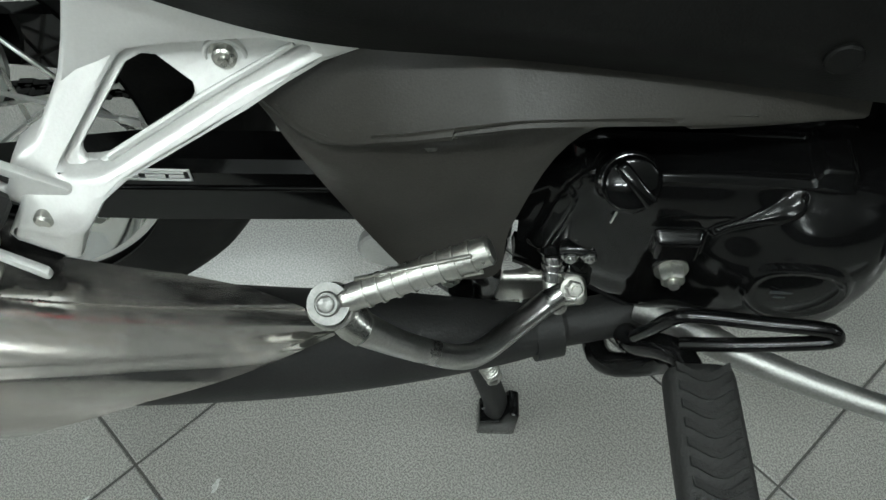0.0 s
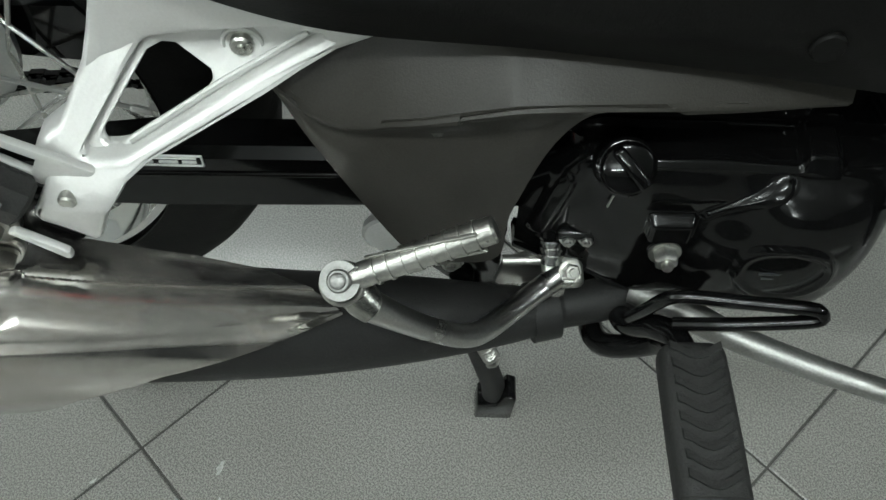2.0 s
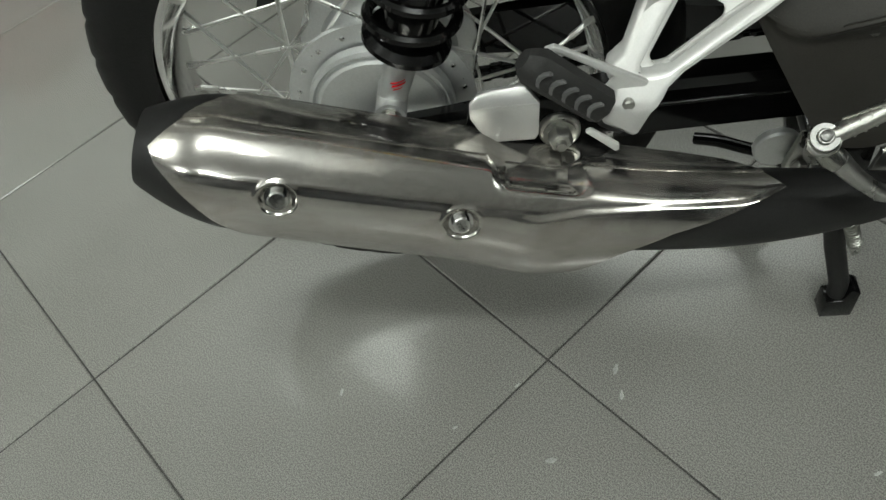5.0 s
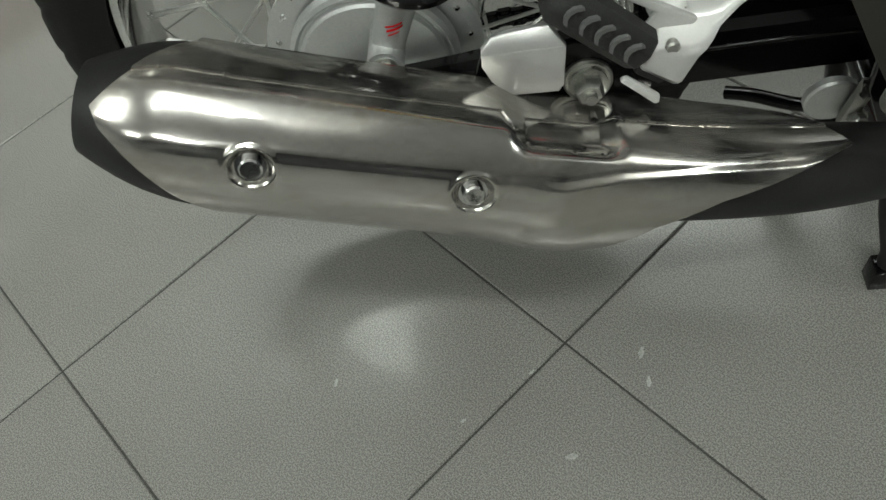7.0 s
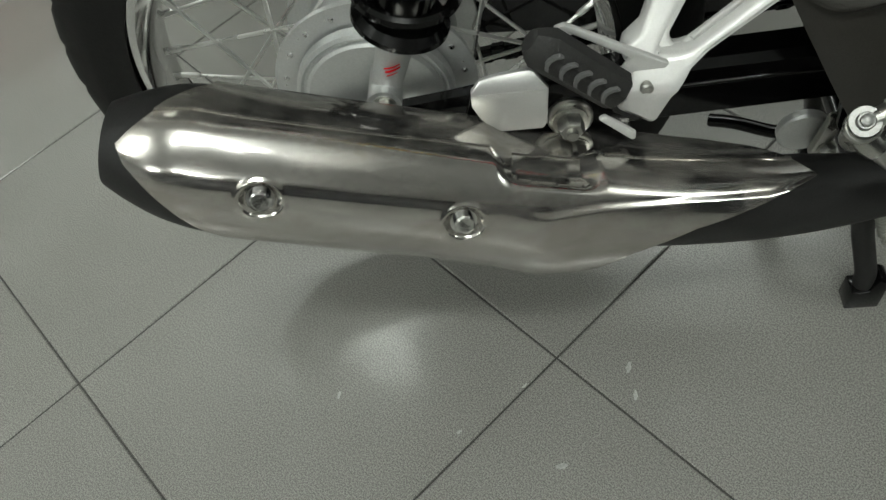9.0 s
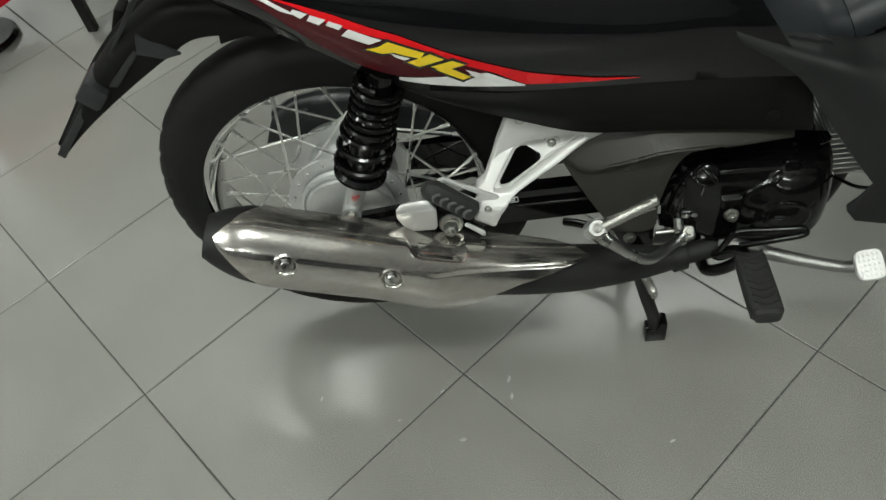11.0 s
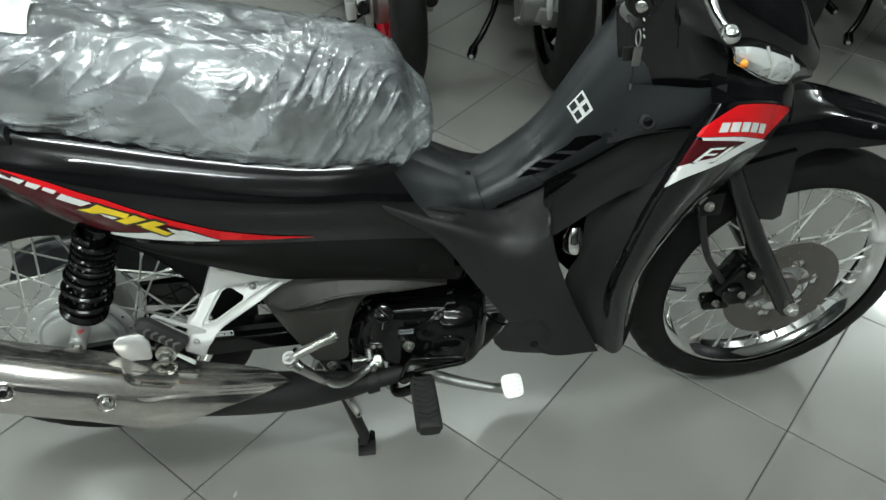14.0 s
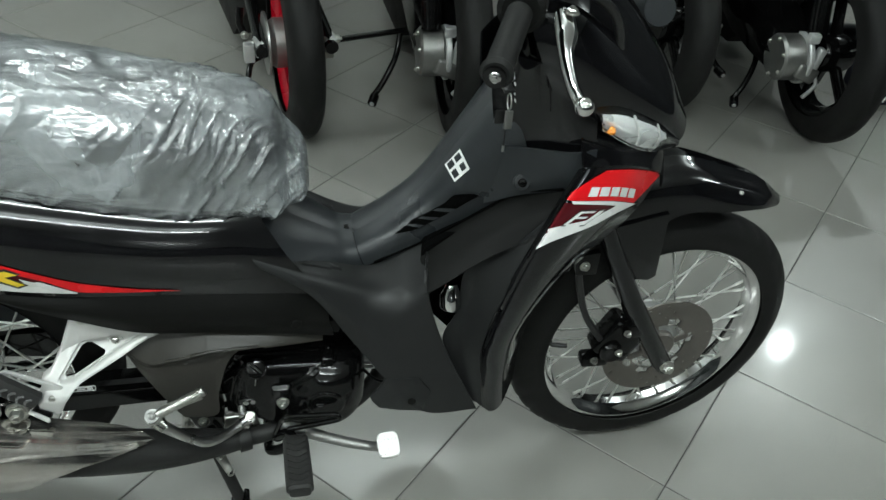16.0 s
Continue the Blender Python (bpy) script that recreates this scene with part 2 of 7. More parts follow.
def film_material():
    """Thin clear plastic wrap: see-through, milky and glossy in the folds."""
    m = bpy.data.materials.new("clear_plastic_film")
    m.use_nodes = True
    n, k = m.node_tree.nodes, m.node_tree.links
    out = n["Material Output"]
    n.remove(n["Principled BSDF"])
    clear = n.new("ShaderNodeBsdfTransparent")
    clear.inputs["Color"].default_value = (0.9, 0.92, 0.92, 1)
    shine = n.new("ShaderNodeBsdfGlossy")
    shine.inputs["Roughness"].default_value = 0.17
    shine.inputs["Color"].default_value = (0.9, 0.92, 0.92, 1)
    milk = n.new("ShaderNodeBsdfDiffuse")
    milk.inputs["Color"].default_value = (0.76, 0.81, 0.84, 1)
    tc = n.new("ShaderNodeTexCoord")
    lay = n.new("ShaderNodeMapping")
    lay.inputs["Scale"].default_value, lay.inputs["Rotation"].default_value = (0.6, 1.0, 1.3), (0.0, 0.35, 0.0)
    k.new(tc.outputs["Object"], lay.inputs["Vector"])
    total = None
    # sharp creases at three sizes: the fold lines lie where the noise changes sign
    for size, weight in ((13, 0.85), (33, 0.6), (78, 0.26)):
        wr = n.new("ShaderNodeTexNoise")
        wr.inputs["Scale"].default_value, wr.inputs["Detail"].default_value, wr.inputs["Distortion"].default_value = size, 0, 0.9
        k.new(lay.outputs["Vector"], wr.inputs["Vector"])
        mid = n.new("ShaderNodeMath")
        mid.operation, mid.inputs[1].default_value = "SUBTRACT", 0.5
        k.new(wr.outputs["Fac"], mid.inputs[0])
        ab = n.new("ShaderNodeMath")
        ab.operation = "ABSOLUTE"
        k.new(mid.outputs[0], ab.inputs[0])
        ml = n.new("ShaderNodeMath")
        ml.operation, ml.inputs[1].default_value = "MULTIPLY_ADD", weight
        k.new(ab.outputs[0], ml.inputs[0])
        if total:
            k.new(total.outputs[0], ml.inputs[2])
        else:
            ml.inputs[2].default_value = 0.0
        total = ml
    b = n.new("ShaderNodeBump")
    b.inputs["Strength"].default_value, b.inputs["Distance"].default_value = 0.16, 0.04
    k.new(total.outputs[0], b.inputs["Height"])
    k.new(b.outputs["Normal"], shine.inputs["Normal"])
    k.new(b.outputs["Normal"], milk.inputs["Normal"])
    fres = n.new("ShaderNodeFresnel")
    fres.inputs["IOR"].default_value = 1.6
    k.new(b.outputs["Normal"], fres.inputs["Normal"])
    gl = n.new("ShaderNodeMapRange")
    gl.inputs["To Min"].default_value, gl.inputs["To Max"].default_value = 0.1, 1.3
    k.new(fres.outputs["Fac"], gl.inputs["Value"])
    m1 = n.new("ShaderNodeMixShader")
    layer = n.new("ShaderNodeTexNoise")
    layer.inputs["Scale"].default_value, layer.inputs["Detail"].default_value, layer.inputs["Distortion"].default_value = 6, 6, 1.5
    k.new(tc.outputs["Object"], layer.inputs["Vector"])
    thick = n.new("ShaderNodeMapRange")
    thick.inputs["From Min"].default_value, thick.inputs["From Max"].default_value = 0.38, 0.64
    thick.inputs["To Min"].default_value, thick.inputs["To Max"].default_value = 0.12, 0.43
    k.new(layer.outputs["Fac"], thick.inputs["Value"])
    k.new(thick.outputs["Result"], m1.inputs["Fac"])
    k.new(clear.outputs[0], m1.inputs[1])
    k.new(milk.outputs[0], m1.inputs[2])
    m2 = n.new("ShaderNodeMixShader")
    k.new(gl.outputs["Result"], m2.inputs["Fac"])
    k.new(m1.outputs[0], m2.inputs[1])
    k.new(shine.outputs[0], m2.inputs[2])
    k.new(m2.outputs[0], out.inputs["Surface"])
    return m


M_FILM = film_material()


def lens_material():
    m = bpy.data.materials.new("clear_lens")
    m.use_nodes = True
    p = m.node_tree.nodes["Principled BSDF"]
    p.inputs["Base Color"].default_value = (0.9, 0.92, 0.92, 1)
    p.inputs["Roughness"].default_value = 0.08
    p.inputs["Transmission Weight"].default_value = 1.0
    p.inputs["IOR"].default_value = 1.45
    return m


M_LENS = lens_material()


# ---- mesh helpers ----
def obj(name, bm, mat, parent=None, label="", smooth=38):
    me = bpy.data.meshes.new(name)
    bmesh.ops.recalc_face_normals(bm, faces=bm.faces)
    bm.to_mesh(me)
    bm.free()
    me.materials.append(mat)
    if smooth:
        me.polygons.foreach_set("use_smooth", [True] * len(me.polygons))
        me.set_sharp_from_angle(angle=radians(smooth))
    ob = new(name, me)
    if parent:
        ob.parent = parent
    if label:
        tagged(ob, label)
    return ob


def part(name, bm, mat, parent, label="", smooth=38):
    return obj(name, bm, mat, parent, label, smooth)


def share(ob, m, parent):
    """The same mesh once more, under parent, at the pose m."""
    o = new(ob.name.split(".")[0], ob.data)
    o.parent = parent
    o.matrix_local = m
    return o


def thing(name, label, category, x=0, y=0, z=0, group="", turn=0, kind=""):
    e = new(name)
    e.empty_display_size = 0.1
    e.matrix_world = pose(x, y, z, 0, 0, turn)
    return tagged(e, label, category, group, kind)


def V(*a):
    return Vector(a)


def spline(pts, n):
    """n points along a smooth line through pts (numbers or vectors)."""
    pts = [Vector(p) for p in pts]
    out = []
    for i in range(n):
        s = i / (n - 1) * (len(pts) - 1)
        j = min(int(s), len(pts) - 2)
        f = s - j
        p1, p2 = pts[j], pts[j + 1]
        p0 = pts[j - 1] if j else p1 * 2 - p2
        p3 = pts[j + 2] if j + 2 < len(pts) else p2 * 2 - p1
        out.append(0.5 * (2 * p1 + (p2 - p0) * f + (2 * p0 - 5 * p1 + 4 * p2 - p3) * f * f + (3 * p1 - p0 - 3 * p2 + p3) * f ** 3))
    return out


def skin(bm, rings, closed=True, caps=True):
    """Faces between rings of as many points each."""
    vs = [[bm.verts.new(p) for p in r] for r in rings]
    n = len(rings[0])
    for a, b in zip(vs, vs[1:]):
        for i in range(n if closed else n - 1):
            bm.faces.new((a[i], a[(i + 1) % n], b[(i + 1) % n], b[i]))
    if caps and closed:
        bm.faces.new(vs[0][::-1])
        bm.faces.new(vs[-1])
    return vs


def tube(path, r, n=10, bm=None, smooth_to=0, caps=True):
    """A pipe along path; r one radius or one for each point."""
    bm = bm or bmesh.new()
    rs = r if isinstance(r, (list, tuple)) else [r] * len(path)
    path = [Vector(p) for p in path]
    if smooth_to:
        four = spline([(*p, q) if False else (p.x, p.y, p.z, q) for p, q in zip(path, rs)], smooth_to)
        path, rs = [Vector(p[:3]) for p in four], [p[3] for p in four]
    up, rings = None, []
    for i, p in enumerate(path):
        d = (path[min(i + 1, len(path) - 1)] - path[max(i - 1, 0)]).normalized()
        if up is None:
            up = d.orthogonal().normalized()
        up = (up - d * up.dot(d)).normalized()
        side = d.cross(up)
        rings.append([p + (up * math.cos(a) + side * math.sin(a)) * rs[i] for a in (2 * math.pi * k / n for k in range(n))])
    skin(bm, rings, True, caps)
    return bm


def cyl(p0, p1, r, n=16, r1=None, bevel=0.0, bm=None):
    """A round bar with eased ends."""
    p0, p1 = Vector(p0), Vector(p1)
    r1 = r if r1 is None else r1
    if bevel:
        d = (p1 - p0).normalized() * bevel
        return tube([p0, p0 + d * 0.01, p0 + d, p1 - d, p1 - d * 0.01, p1], [r - bevel, r - bevel * 0.99, r, r1, r1 - bevel * 0.99, r1 - bevel], n, bm)
    return tube([p0, p1], [r, r1], n, bm)


def box(c, s, bevel=0.003, rot=None, bm=None, seg=2):
    b = bmesh.new()
    bmesh.ops.create_cube(b, size=1, matrix=Matrix.Diagonal((*s, 1)))
    if bevel:
        bmesh.ops.bevel(b, geom=b.edges[:], offset=bevel, segments=seg, affect="EDGES", profile=0.5)
    m = Matrix.Translation(c) @ (rot or Matrix())
    bmesh.ops.transform(b, matrix=m, verts=b.verts)
    return merge(bm, b)


def merge(bm, b):
    if bm is None:
        return b
    me = bpy.data.meshes.new("scratch")
    b.to_mesh(me)
    b.free()
    bm.from_mesh(me)
    bpy.data.meshes.remove(me)
    return bm


def lathe(profile, n=48, center=(0, 0, 0), closed=False, bm=None, wave=None):
    """A body of revolution about the y axis; profile of (radius, y)."""
    bm = bm or bmesh.new()
    c = Vector(center)
    rings = []
    for k in range(n):
        a = 2 * math.pi * k / n
        rings.append([c + V((r + (wave(k, i) if wave else 0)) * math.cos(a), y, (r + (wave(k, i) if wave else 0)) * math.sin(a)) for i, (r, y) in enumerate(profile)])
    vs = [[bm.verts.new(p) for p in r] for r in rings]
    m = len(profile)
    for k in range(n):
        a, b = vs[k], vs[(k + 1) % n]
        for i in range(m if closed else m - 1):
            bm.faces.new((a[i], a[(i + 1) % m], b[(i + 1) % m], b[i]))
    return bm


def nut(p, axis, r, h, n=6, bm=None):
    """A hexagon head with its flange and rounded top."""
    p, d = Vector(p), Vector(axis).normalized()
    bm = tube([p, p + d * h * 0.18], r * 1.3, 20, bm)
    tube([p + d * h * 0.18, p + d * h * 0.8, p + d * h], [r, r, r * 0.8], n, bm)
    return tube([p + d * h, p + d * h * 1.35], [r * 0.45, r * 0.4], 12, bm)


def plate(outline, depth, at, thick, holes=(), bevel=0.0015, bm=None):
    """A plate cut to an outline in x and z. at: y, or a function of x and z; thick goes towards +y."""
    b = bmesh.new()
    for loop in (outline, *holes):
        vs = [b.verts.new((x, 0, z)) for x, z in loop]
        for i in range(len(vs)):
            b.edges.new((vs[i], vs[(i + 1) % len(vs)]))
    bmesh.ops.triangle_fill(b, use_beauty=True, edges=b.edges[:], normal=(0, 1, 0))
    if depth:
        bmesh.ops.subdivide_edges(b, edges=b.edges[:], cuts=depth, use_grid_fill=True)
    front = b.faces[:]
    r = bmesh.ops.extrude_face_region(b, geom=front)
    bmesh.ops.translate(b, vec=(0, thick, 0), verts=[g for g in r["geom"] if isinstance(g, bmesh.types.BMVert)])
    bmesh.ops.recalc_face_normals(b, faces=b.faces)
    if bevel:
        sharp = [e for e in b.edges if len(e.link_faces) == 2 and e.calc_face_angle(0) > 1.0]
        bmesh.ops.bevel(b, geom=sharp, offset=bevel, segments=2, affect="EDGES", profile=0.5)
    for v in b.verts:
        v.co.y += at(v.co.x, v.co.z) if callable(at) else at
    return merge(bm, b)


class Sheet:
    """A smooth surface through rows of control points, u along the rows' order and v along each row."""

    def __init__(self, rows):
        self.rows = [[Vector(p) for p in r] for r in rows]

    def grid(self, nu, nv):
        lines = [spline(r, nv) for r in self.rows]
        cols = [spline([l[j] for l in lines], nu) for j in range(nv)]
        return [[cols[j][i] for j in range(nv)] for i in range(nu)]

    def at(self, u, v, lift=0.0):
        def one(pts, s):
            s = max(0, min(1, s)) * (len(pts) - 1)
            j = min(int(s), len(pts) - 2)
            f = s - j
            p1, p2 = pts[j], pts[j + 1]
            p0 = pts[j - 1] if j else p1 * 2 - p2
            p3 = pts[j + 2] if j + 2 < len(pts) else p2 * 2 - p1
            return 0.5 * (2 * p1 + (p2 - p0) * f + (2 * p0 - 5 * p1 + 4 * p2 - p3) * f * f + (3 * p1 - p0 - 3 * p2 + p3) * f ** 3)
        def pt(a, b):
            return one([one(r, b) for r in self.rows], a)
        p = pt(u, v)
        if not lift:
            return p
        e = 0.004
        n = (pt(min(1, u + e), v) - pt(max(0, u - e), v)).cross(pt(u, min(1, v + e)) - pt(u, max(0, v - e))).normalized()
        if n.y > 0:
            n = -n
        return p + n * lift


def shell(sheet, nu, nv, thick=0.003, mirror=False, bm=None):
    """A panel of even thickness on a sheet; mirror: the same on the other side of the machine."""
    bm = bm or bmesh.new()
    g = sheet.grid(nu, nv) if isinstance(sheet, Sheet) else sheet
    nu, nv = len(g), len(g[0])
    if mirror:
        g = [[V(p.x, -p.y, p.z) for p in r] for r in g]
    top = [[bm.verts.new(p) for p in r] for r in g]
    low = []
    for i in range(nu):
        row = []
        for j in range(nv):
            n = (g[min(i + 1, nu - 1)][j] - g[max(i - 1, 0)][j]).cross(g[i][min(j + 1, nv - 1)] - g[i][max(j - 1, 0)])
            n = n.normalized() if n.length > 1e-9 else V(0, 0, 0)
            if (n.y < 0) != mirror:
                n = -n
            row.append(bm.verts.new(g[i][j] + n * thick))
        low.append(row)
    for i in range(nu - 1):
        for j in range(nv - 1):
            bm.faces.new((top[i][j], top[i + 1][j], top[i + 1][j + 1], top[i][j + 1]))
            bm.faces.new((low[i][j], low[i][j + 1], low[i + 1][j + 1], low[i + 1][j]))
    for i in range(nu - 1):
        for j, s in ((0, 1), (nv - 1, -1)):
            f = (top[i][j], low[i][j], low[i + 1][j], top[i + 1][j])
            bm.faces.new(f if s > 0 else f[::-1])
    for j in range(nv - 1):
        for i, s in ((0, -1), (nu - 1, 1)):
            f = (top[i][j], low[i][j], low[i][j + 1], top[i][j + 1])
            bm.faces.new(f if s > 0 else f[::-1])
    return bm


def sticker(sheet, u0, u1, low, high, lift=0.0012, n=24, m=4):
    """A film on a sheet between u0 and u1, from v = low(u) to v = high(u)."""
    bm = bmesh.new()
    rows = []
    for i in range(n + 1):
        u = u0 + (u1 - u0) * i / n
        a, b = low(i / n), high(i / n)
        rows.append([sheet.at(u, a + (b - a) * j / m, lift) for j in range(m + 1)])
    skin(bm, rows, False, False)
    return bm


def mark(sheet, quads, lift=0.002):
    """Small pieces of film, each of four corners in u and v."""
    bm = bmesh.new()
    for q in quads:
        rows = []
        n = 2 + int(40 * max(abs(q[1][k] - q[0][k]) for k in (0, 1)))
        m = 2 + int(30 * max(abs(q[3][k] - q[0][k]) for k in (0, 1)))
        for i in range(n + 1):
            a = [q[0][k] + (q[1][k] - q[0][k]) * i / n for k in (0, 1)]
            b = [q[3][k] + (q[2][k] - q[3][k]) * i / n for k in (0, 1)]
            rows.append([sheet.at(a[0] + (b[0] - a[0]) * j / m, a[1] + (b[1] - a[1]) * j / m, lift) for j in range(m + 1)])
        skin(bm, rows, False, False)
    return bm


# ---- the room ----
TILE, TURN_FLOOR, CORNER = 0.402, -45.35, (-0.215, 0.3255)
X0, X1, Y0, Y1, HIGH = -5.8, 5.2, -6.4, 6.6, 3.4


def room():
    slab = bmesh.new()
    box(((X0 + X1) / 2, (Y0 + Y1) / 2, -0.1015), (X1 - X0 + 0.4, Y1 - Y0 + 0.4, 0.2), 0, bm=slab)
    floor = tagged(obj("floor", slab, M_GROUT, smooth=0), "showroom floor of grey porcelain tiles laid diagonally", "floor", kind="structure")
    ceil = box(((X0 + X1) / 2, (Y0 + Y1) / 2, HIGH + 0.1), (X1 - X0 + 0.4, Y1 - Y0 + 0.4, 0.2), 0)
    tagged(obj("ceiling", ceil, M_CEIL, smooth=0), "plain white painted ceiling", "ceiling", kind="structure")
    for name, c, s in (("wall_north", ((X0 + X1) / 2, Y1 + 0.08, HIGH / 2), (X1 - X0 + 0.4, 0.16, HIGH)),
                       ("wall_south", ((X0 + X1) / 2, Y0 - 0.08, HIGH / 2), (X1 - X0 + 0.4, 0.16, HIGH)),
                       ("wall_east", (X1 + 0.08, (Y0 + Y1) / 2, HIGH / 2), (0.16, Y1 - Y0 - 0.01, HIGH)),
                       ("wall_west", (X0 - 0.08, (Y0 + Y1) / 2, HIGH / 2), (0.16, Y1 - Y0 - 0.01, HIGH))):
        # south and east walls are added out of view, dark to tame reflections
        tagged(obj(name, box(c, s, 0), M_DARK_WALL if name in ("wall_south", "wall_east") else M_WALL, smooth=0), "unseen wall kept dark to dim reflections in black parts" if name in ("wall_south", "wall_east") else "plain light painted showroom wall", "wall", kind="structure")
    return floor


FLOOR = room()

# ---- the motorcycle ----
MID = 0.48
bike = thing("motorcycle", "black underbone motorcycle with red and white decals on its centre stand", "motorcycle", 0, MID, 0)


def both(name, sheet, nu, nv, mat, thick=0.003, label=""):
    a = part(name, shell(sheet, nu, nv, thick), mat, bike, label)
    part(name, shell(sheet, nu, nv, thick, mirror=True), mat, bike, label)
    return a


def spoke_mesh(side, lean, hub_r, rim_r, hub_y):
    a = radians(lean)
    p0 = V(hub_r * math.cos(a), side * hub_y, hub_r * math.sin(a))
    p1 = V(rim_r, side * 0.004, 0)
    d = (p1 - p0).normalized()
    bm = tube([p0, p1 - d * 0.02], 0.0019, 6)
    tube([p1 - d * 0.022, p1 - d * 0.02, p1 - d * 0.003, p1], [0.0017, 0.003, 0.003, 0.0034], 6, bm)
    return bm


def wheel(name, cx, cy, cz, R, half, rim_r, hub_r, hub_y, turn=0.0, label=""):
    """A wire wheel about the y axis; its hub is the body, with tyre, rim and spokes under it."""
    prof = [(0.012, -hub_y - 0.012), (hub_r * 0.62, -hub_y - 0.012), (hub_r * 0.72, -hub_y - 0.006), (hub_r * 0.74, -hub_y), (hub_r, -hub_y + 0.001), (hub_r, -hub_y + 0.006),
            (hub_r * 0.78, -hub_y + 0.01), (hub_r * 0.7, 0), (hub_r * 0.78, hub_y - 0.01), (hub_r, hub_y - 0.006), (hub_r, hub_y), (hub_r * 0.7, hub_y + 0.002), (0.012, hub_y + 0.006)]
    hub = part(name, lathe(prof, 56), M_ALU, bike, label)
    hub.matrix_local = pose(cx, cy, cz, 0, 0, turn)
    # tyre: shoulders cut into blocks
    arc = []
    for i in range(19):
        a = math.pi * (-0.08 + 1.16 * i / 18)
        h = R - rim_r
        arc.append((rim_r - 0.004 + (h + 0.004) * max(0, math.sin(a)) ** 0.75, -half * math.cos(a) * (1.0 if abs(math.cos(a)) < 0.98 else 0.9)))

    def wave(k, i):
        if 5 <= i <= 13 and (k + abs(i - 9)) % 6 == 0:
            return -0.0022
        return 0
    part("tyre", lathe(arc, 216, wave=wave), M_RUBBER, hub, "black rubber tyre", 30)
    w = half * 0.78
    rim = [(rim_r - 0.002, -w), (rim_r + 0.004, -w + 0.001), (rim_r + 0.005, -w + 0.004), (rim_r - 0.008, -w + 0.005), (rim_r - 0.014, -w * 0.45), (rim_r - 0.02, -w * 0.3),
           (rim_r - 0.02, w * 0.3), (rim_r - 0.014, w * 0.45), (rim_r - 0.008, w - 0.005), (rim_r + 0.005, w - 0.004), (rim_r + 0.004, w - 0.001), (rim_r - 0.002, w),
           (rim_r - 0.01, w - 0.003), (rim_r - 0.017, w * 0.5), (rim_r - 0.024, w * 0.3), (rim_r - 0.024, -w * 0.3), (rim_r - 0.017, -w * 0.5), (rim_r - 0.01, -w + 0.003)]
    part("rim", lathe(rim, 96, closed=True), M_CHROME, hub, "chromed steel rim")
    kinds = {}
    for k in range(36):
        side = -1 if k % 2 else 1
        lean = 62 if (k // 2) % 2 else -62
        key = (side, lean)
        if key not in kinds:
            kinds[key] = part("spoke", spoke_mesh(side, lean, hub_r * 0.9, rim_r - 0.02, hub_y - 0.002), M_SPOKE, hub)
            kinds[key].matrix_local = pose(0, 0, 0, 0, -k * 10, 0)
        else:
            share(kinds[key], pose(0, 0, 0, 0, -k * 10, 0), hub)
    return hub


rear = wheel("rear_wheel", -0.3475, 0.006, 0.3135, 0.287, 0.041, 0.22, 0.09, 0.042, label="wire wheel with a cast aluminium drum hub")
front = wheel("front_wheel", 0.88, 0.0, 0.279, 0.279, 0.035, 0.222, 0.05, 0.03, turn=4, label="wire wheel with chrome rim and disc brake")

# brake plate screws and axle at the rear hub
head = None
for k in range(18):
    a = radians(k * 20 + 5)
    m = Matrix.Translation((0.08 * math.cos(a), -0.0405, 0.08 * math.sin(a)))
    if head is None:
        head = part("spoke_head", tube([V(0, 0.001, 0), V(0, -0.002, 0), V(0, -0.0032, 0)], [0.0029, 0.0027, 0.0015], 8), M_CHROME, rear)
        head.matrix_local = m
    else:
        share(head, m, rear)
part("axle_nut", nut((0, -0.082, 0), (0, -1, 0), 0.011, 0.012), M_ZINC, rear, "zinc axle nut")
part("brake_arm", box((0.045, -0.062, -0.012), (0.05, 0.012, 0.016), 0.003), M_ZINC, rear, "zinc brake arm")
part("brake_panel", lathe([(0.0, -0.057), (0.058, -0.0575), (0.0605, -0.0555), (0.061, -0.053), (0.0635, -0.053), (0.066, -0.056), (0.0695, -0.054), (0.07, -0.045)], 48), M_ALU, rear, "flat aluminium brake panel")

# front brake disc with rows of holes
bm = bmesh.new()
ra = [0.055, 0.062, 0.069, 0.076, 0.083, 0.09, 0.097, 0.104, 0.11]
N = 216
for y in (-0.048, -0.044):
    vs = [[bm.verts.new((r * math.cos(2 * math.pi * k / N), y, r * math.sin(2 * math.pi * k / N))) for k in range(N)] for r in ra]
    for i in range(len(ra) - 1):
        for k in range(N):
            if (i in (2, 4, 6) and (k + i * 3) % 12 < 2) or (i in (0, 1) and k % 36 < 15):
                continue
            bm.faces.new((vs[i][k], vs[i + 1][k], vs[i + 1][(k + 1) % N], vs[i][(k + 1) % N]))
for r in (ra[0], ra[-1]):
    tubev = [[bm.verts.new((r * math.cos(2 * math.pi * k / N), y, r * math.sin(2 * math.pi * k / N))) for k in range(N)] for y in (-0.048, -0.044)]
    for k in range(N):
        bm.faces.new((tubev[0][k], tubev[0][(k + 1) % N], tubev[1][(k + 1) % N], tubev[1][k]))
part("brake_disc", bm, M_DISC, front, "drilled steel brake disc")
bm = lathe([(0.0, -0.05), (0.03, -0.05), (0.034, -0.046), (0.034, -0.035)], 32)
for k in range(4):
    a = radians(k * 90 + 20)
    box((0.046 * math.cos(a), -0.046, 0.046 * math.sin(a)), (0.03, 0.005, 0.014), 0.002, Matrix.Rotation(-a, 4, "Y"), bm)
part("disc_carrier", bm, M_DISC, front)
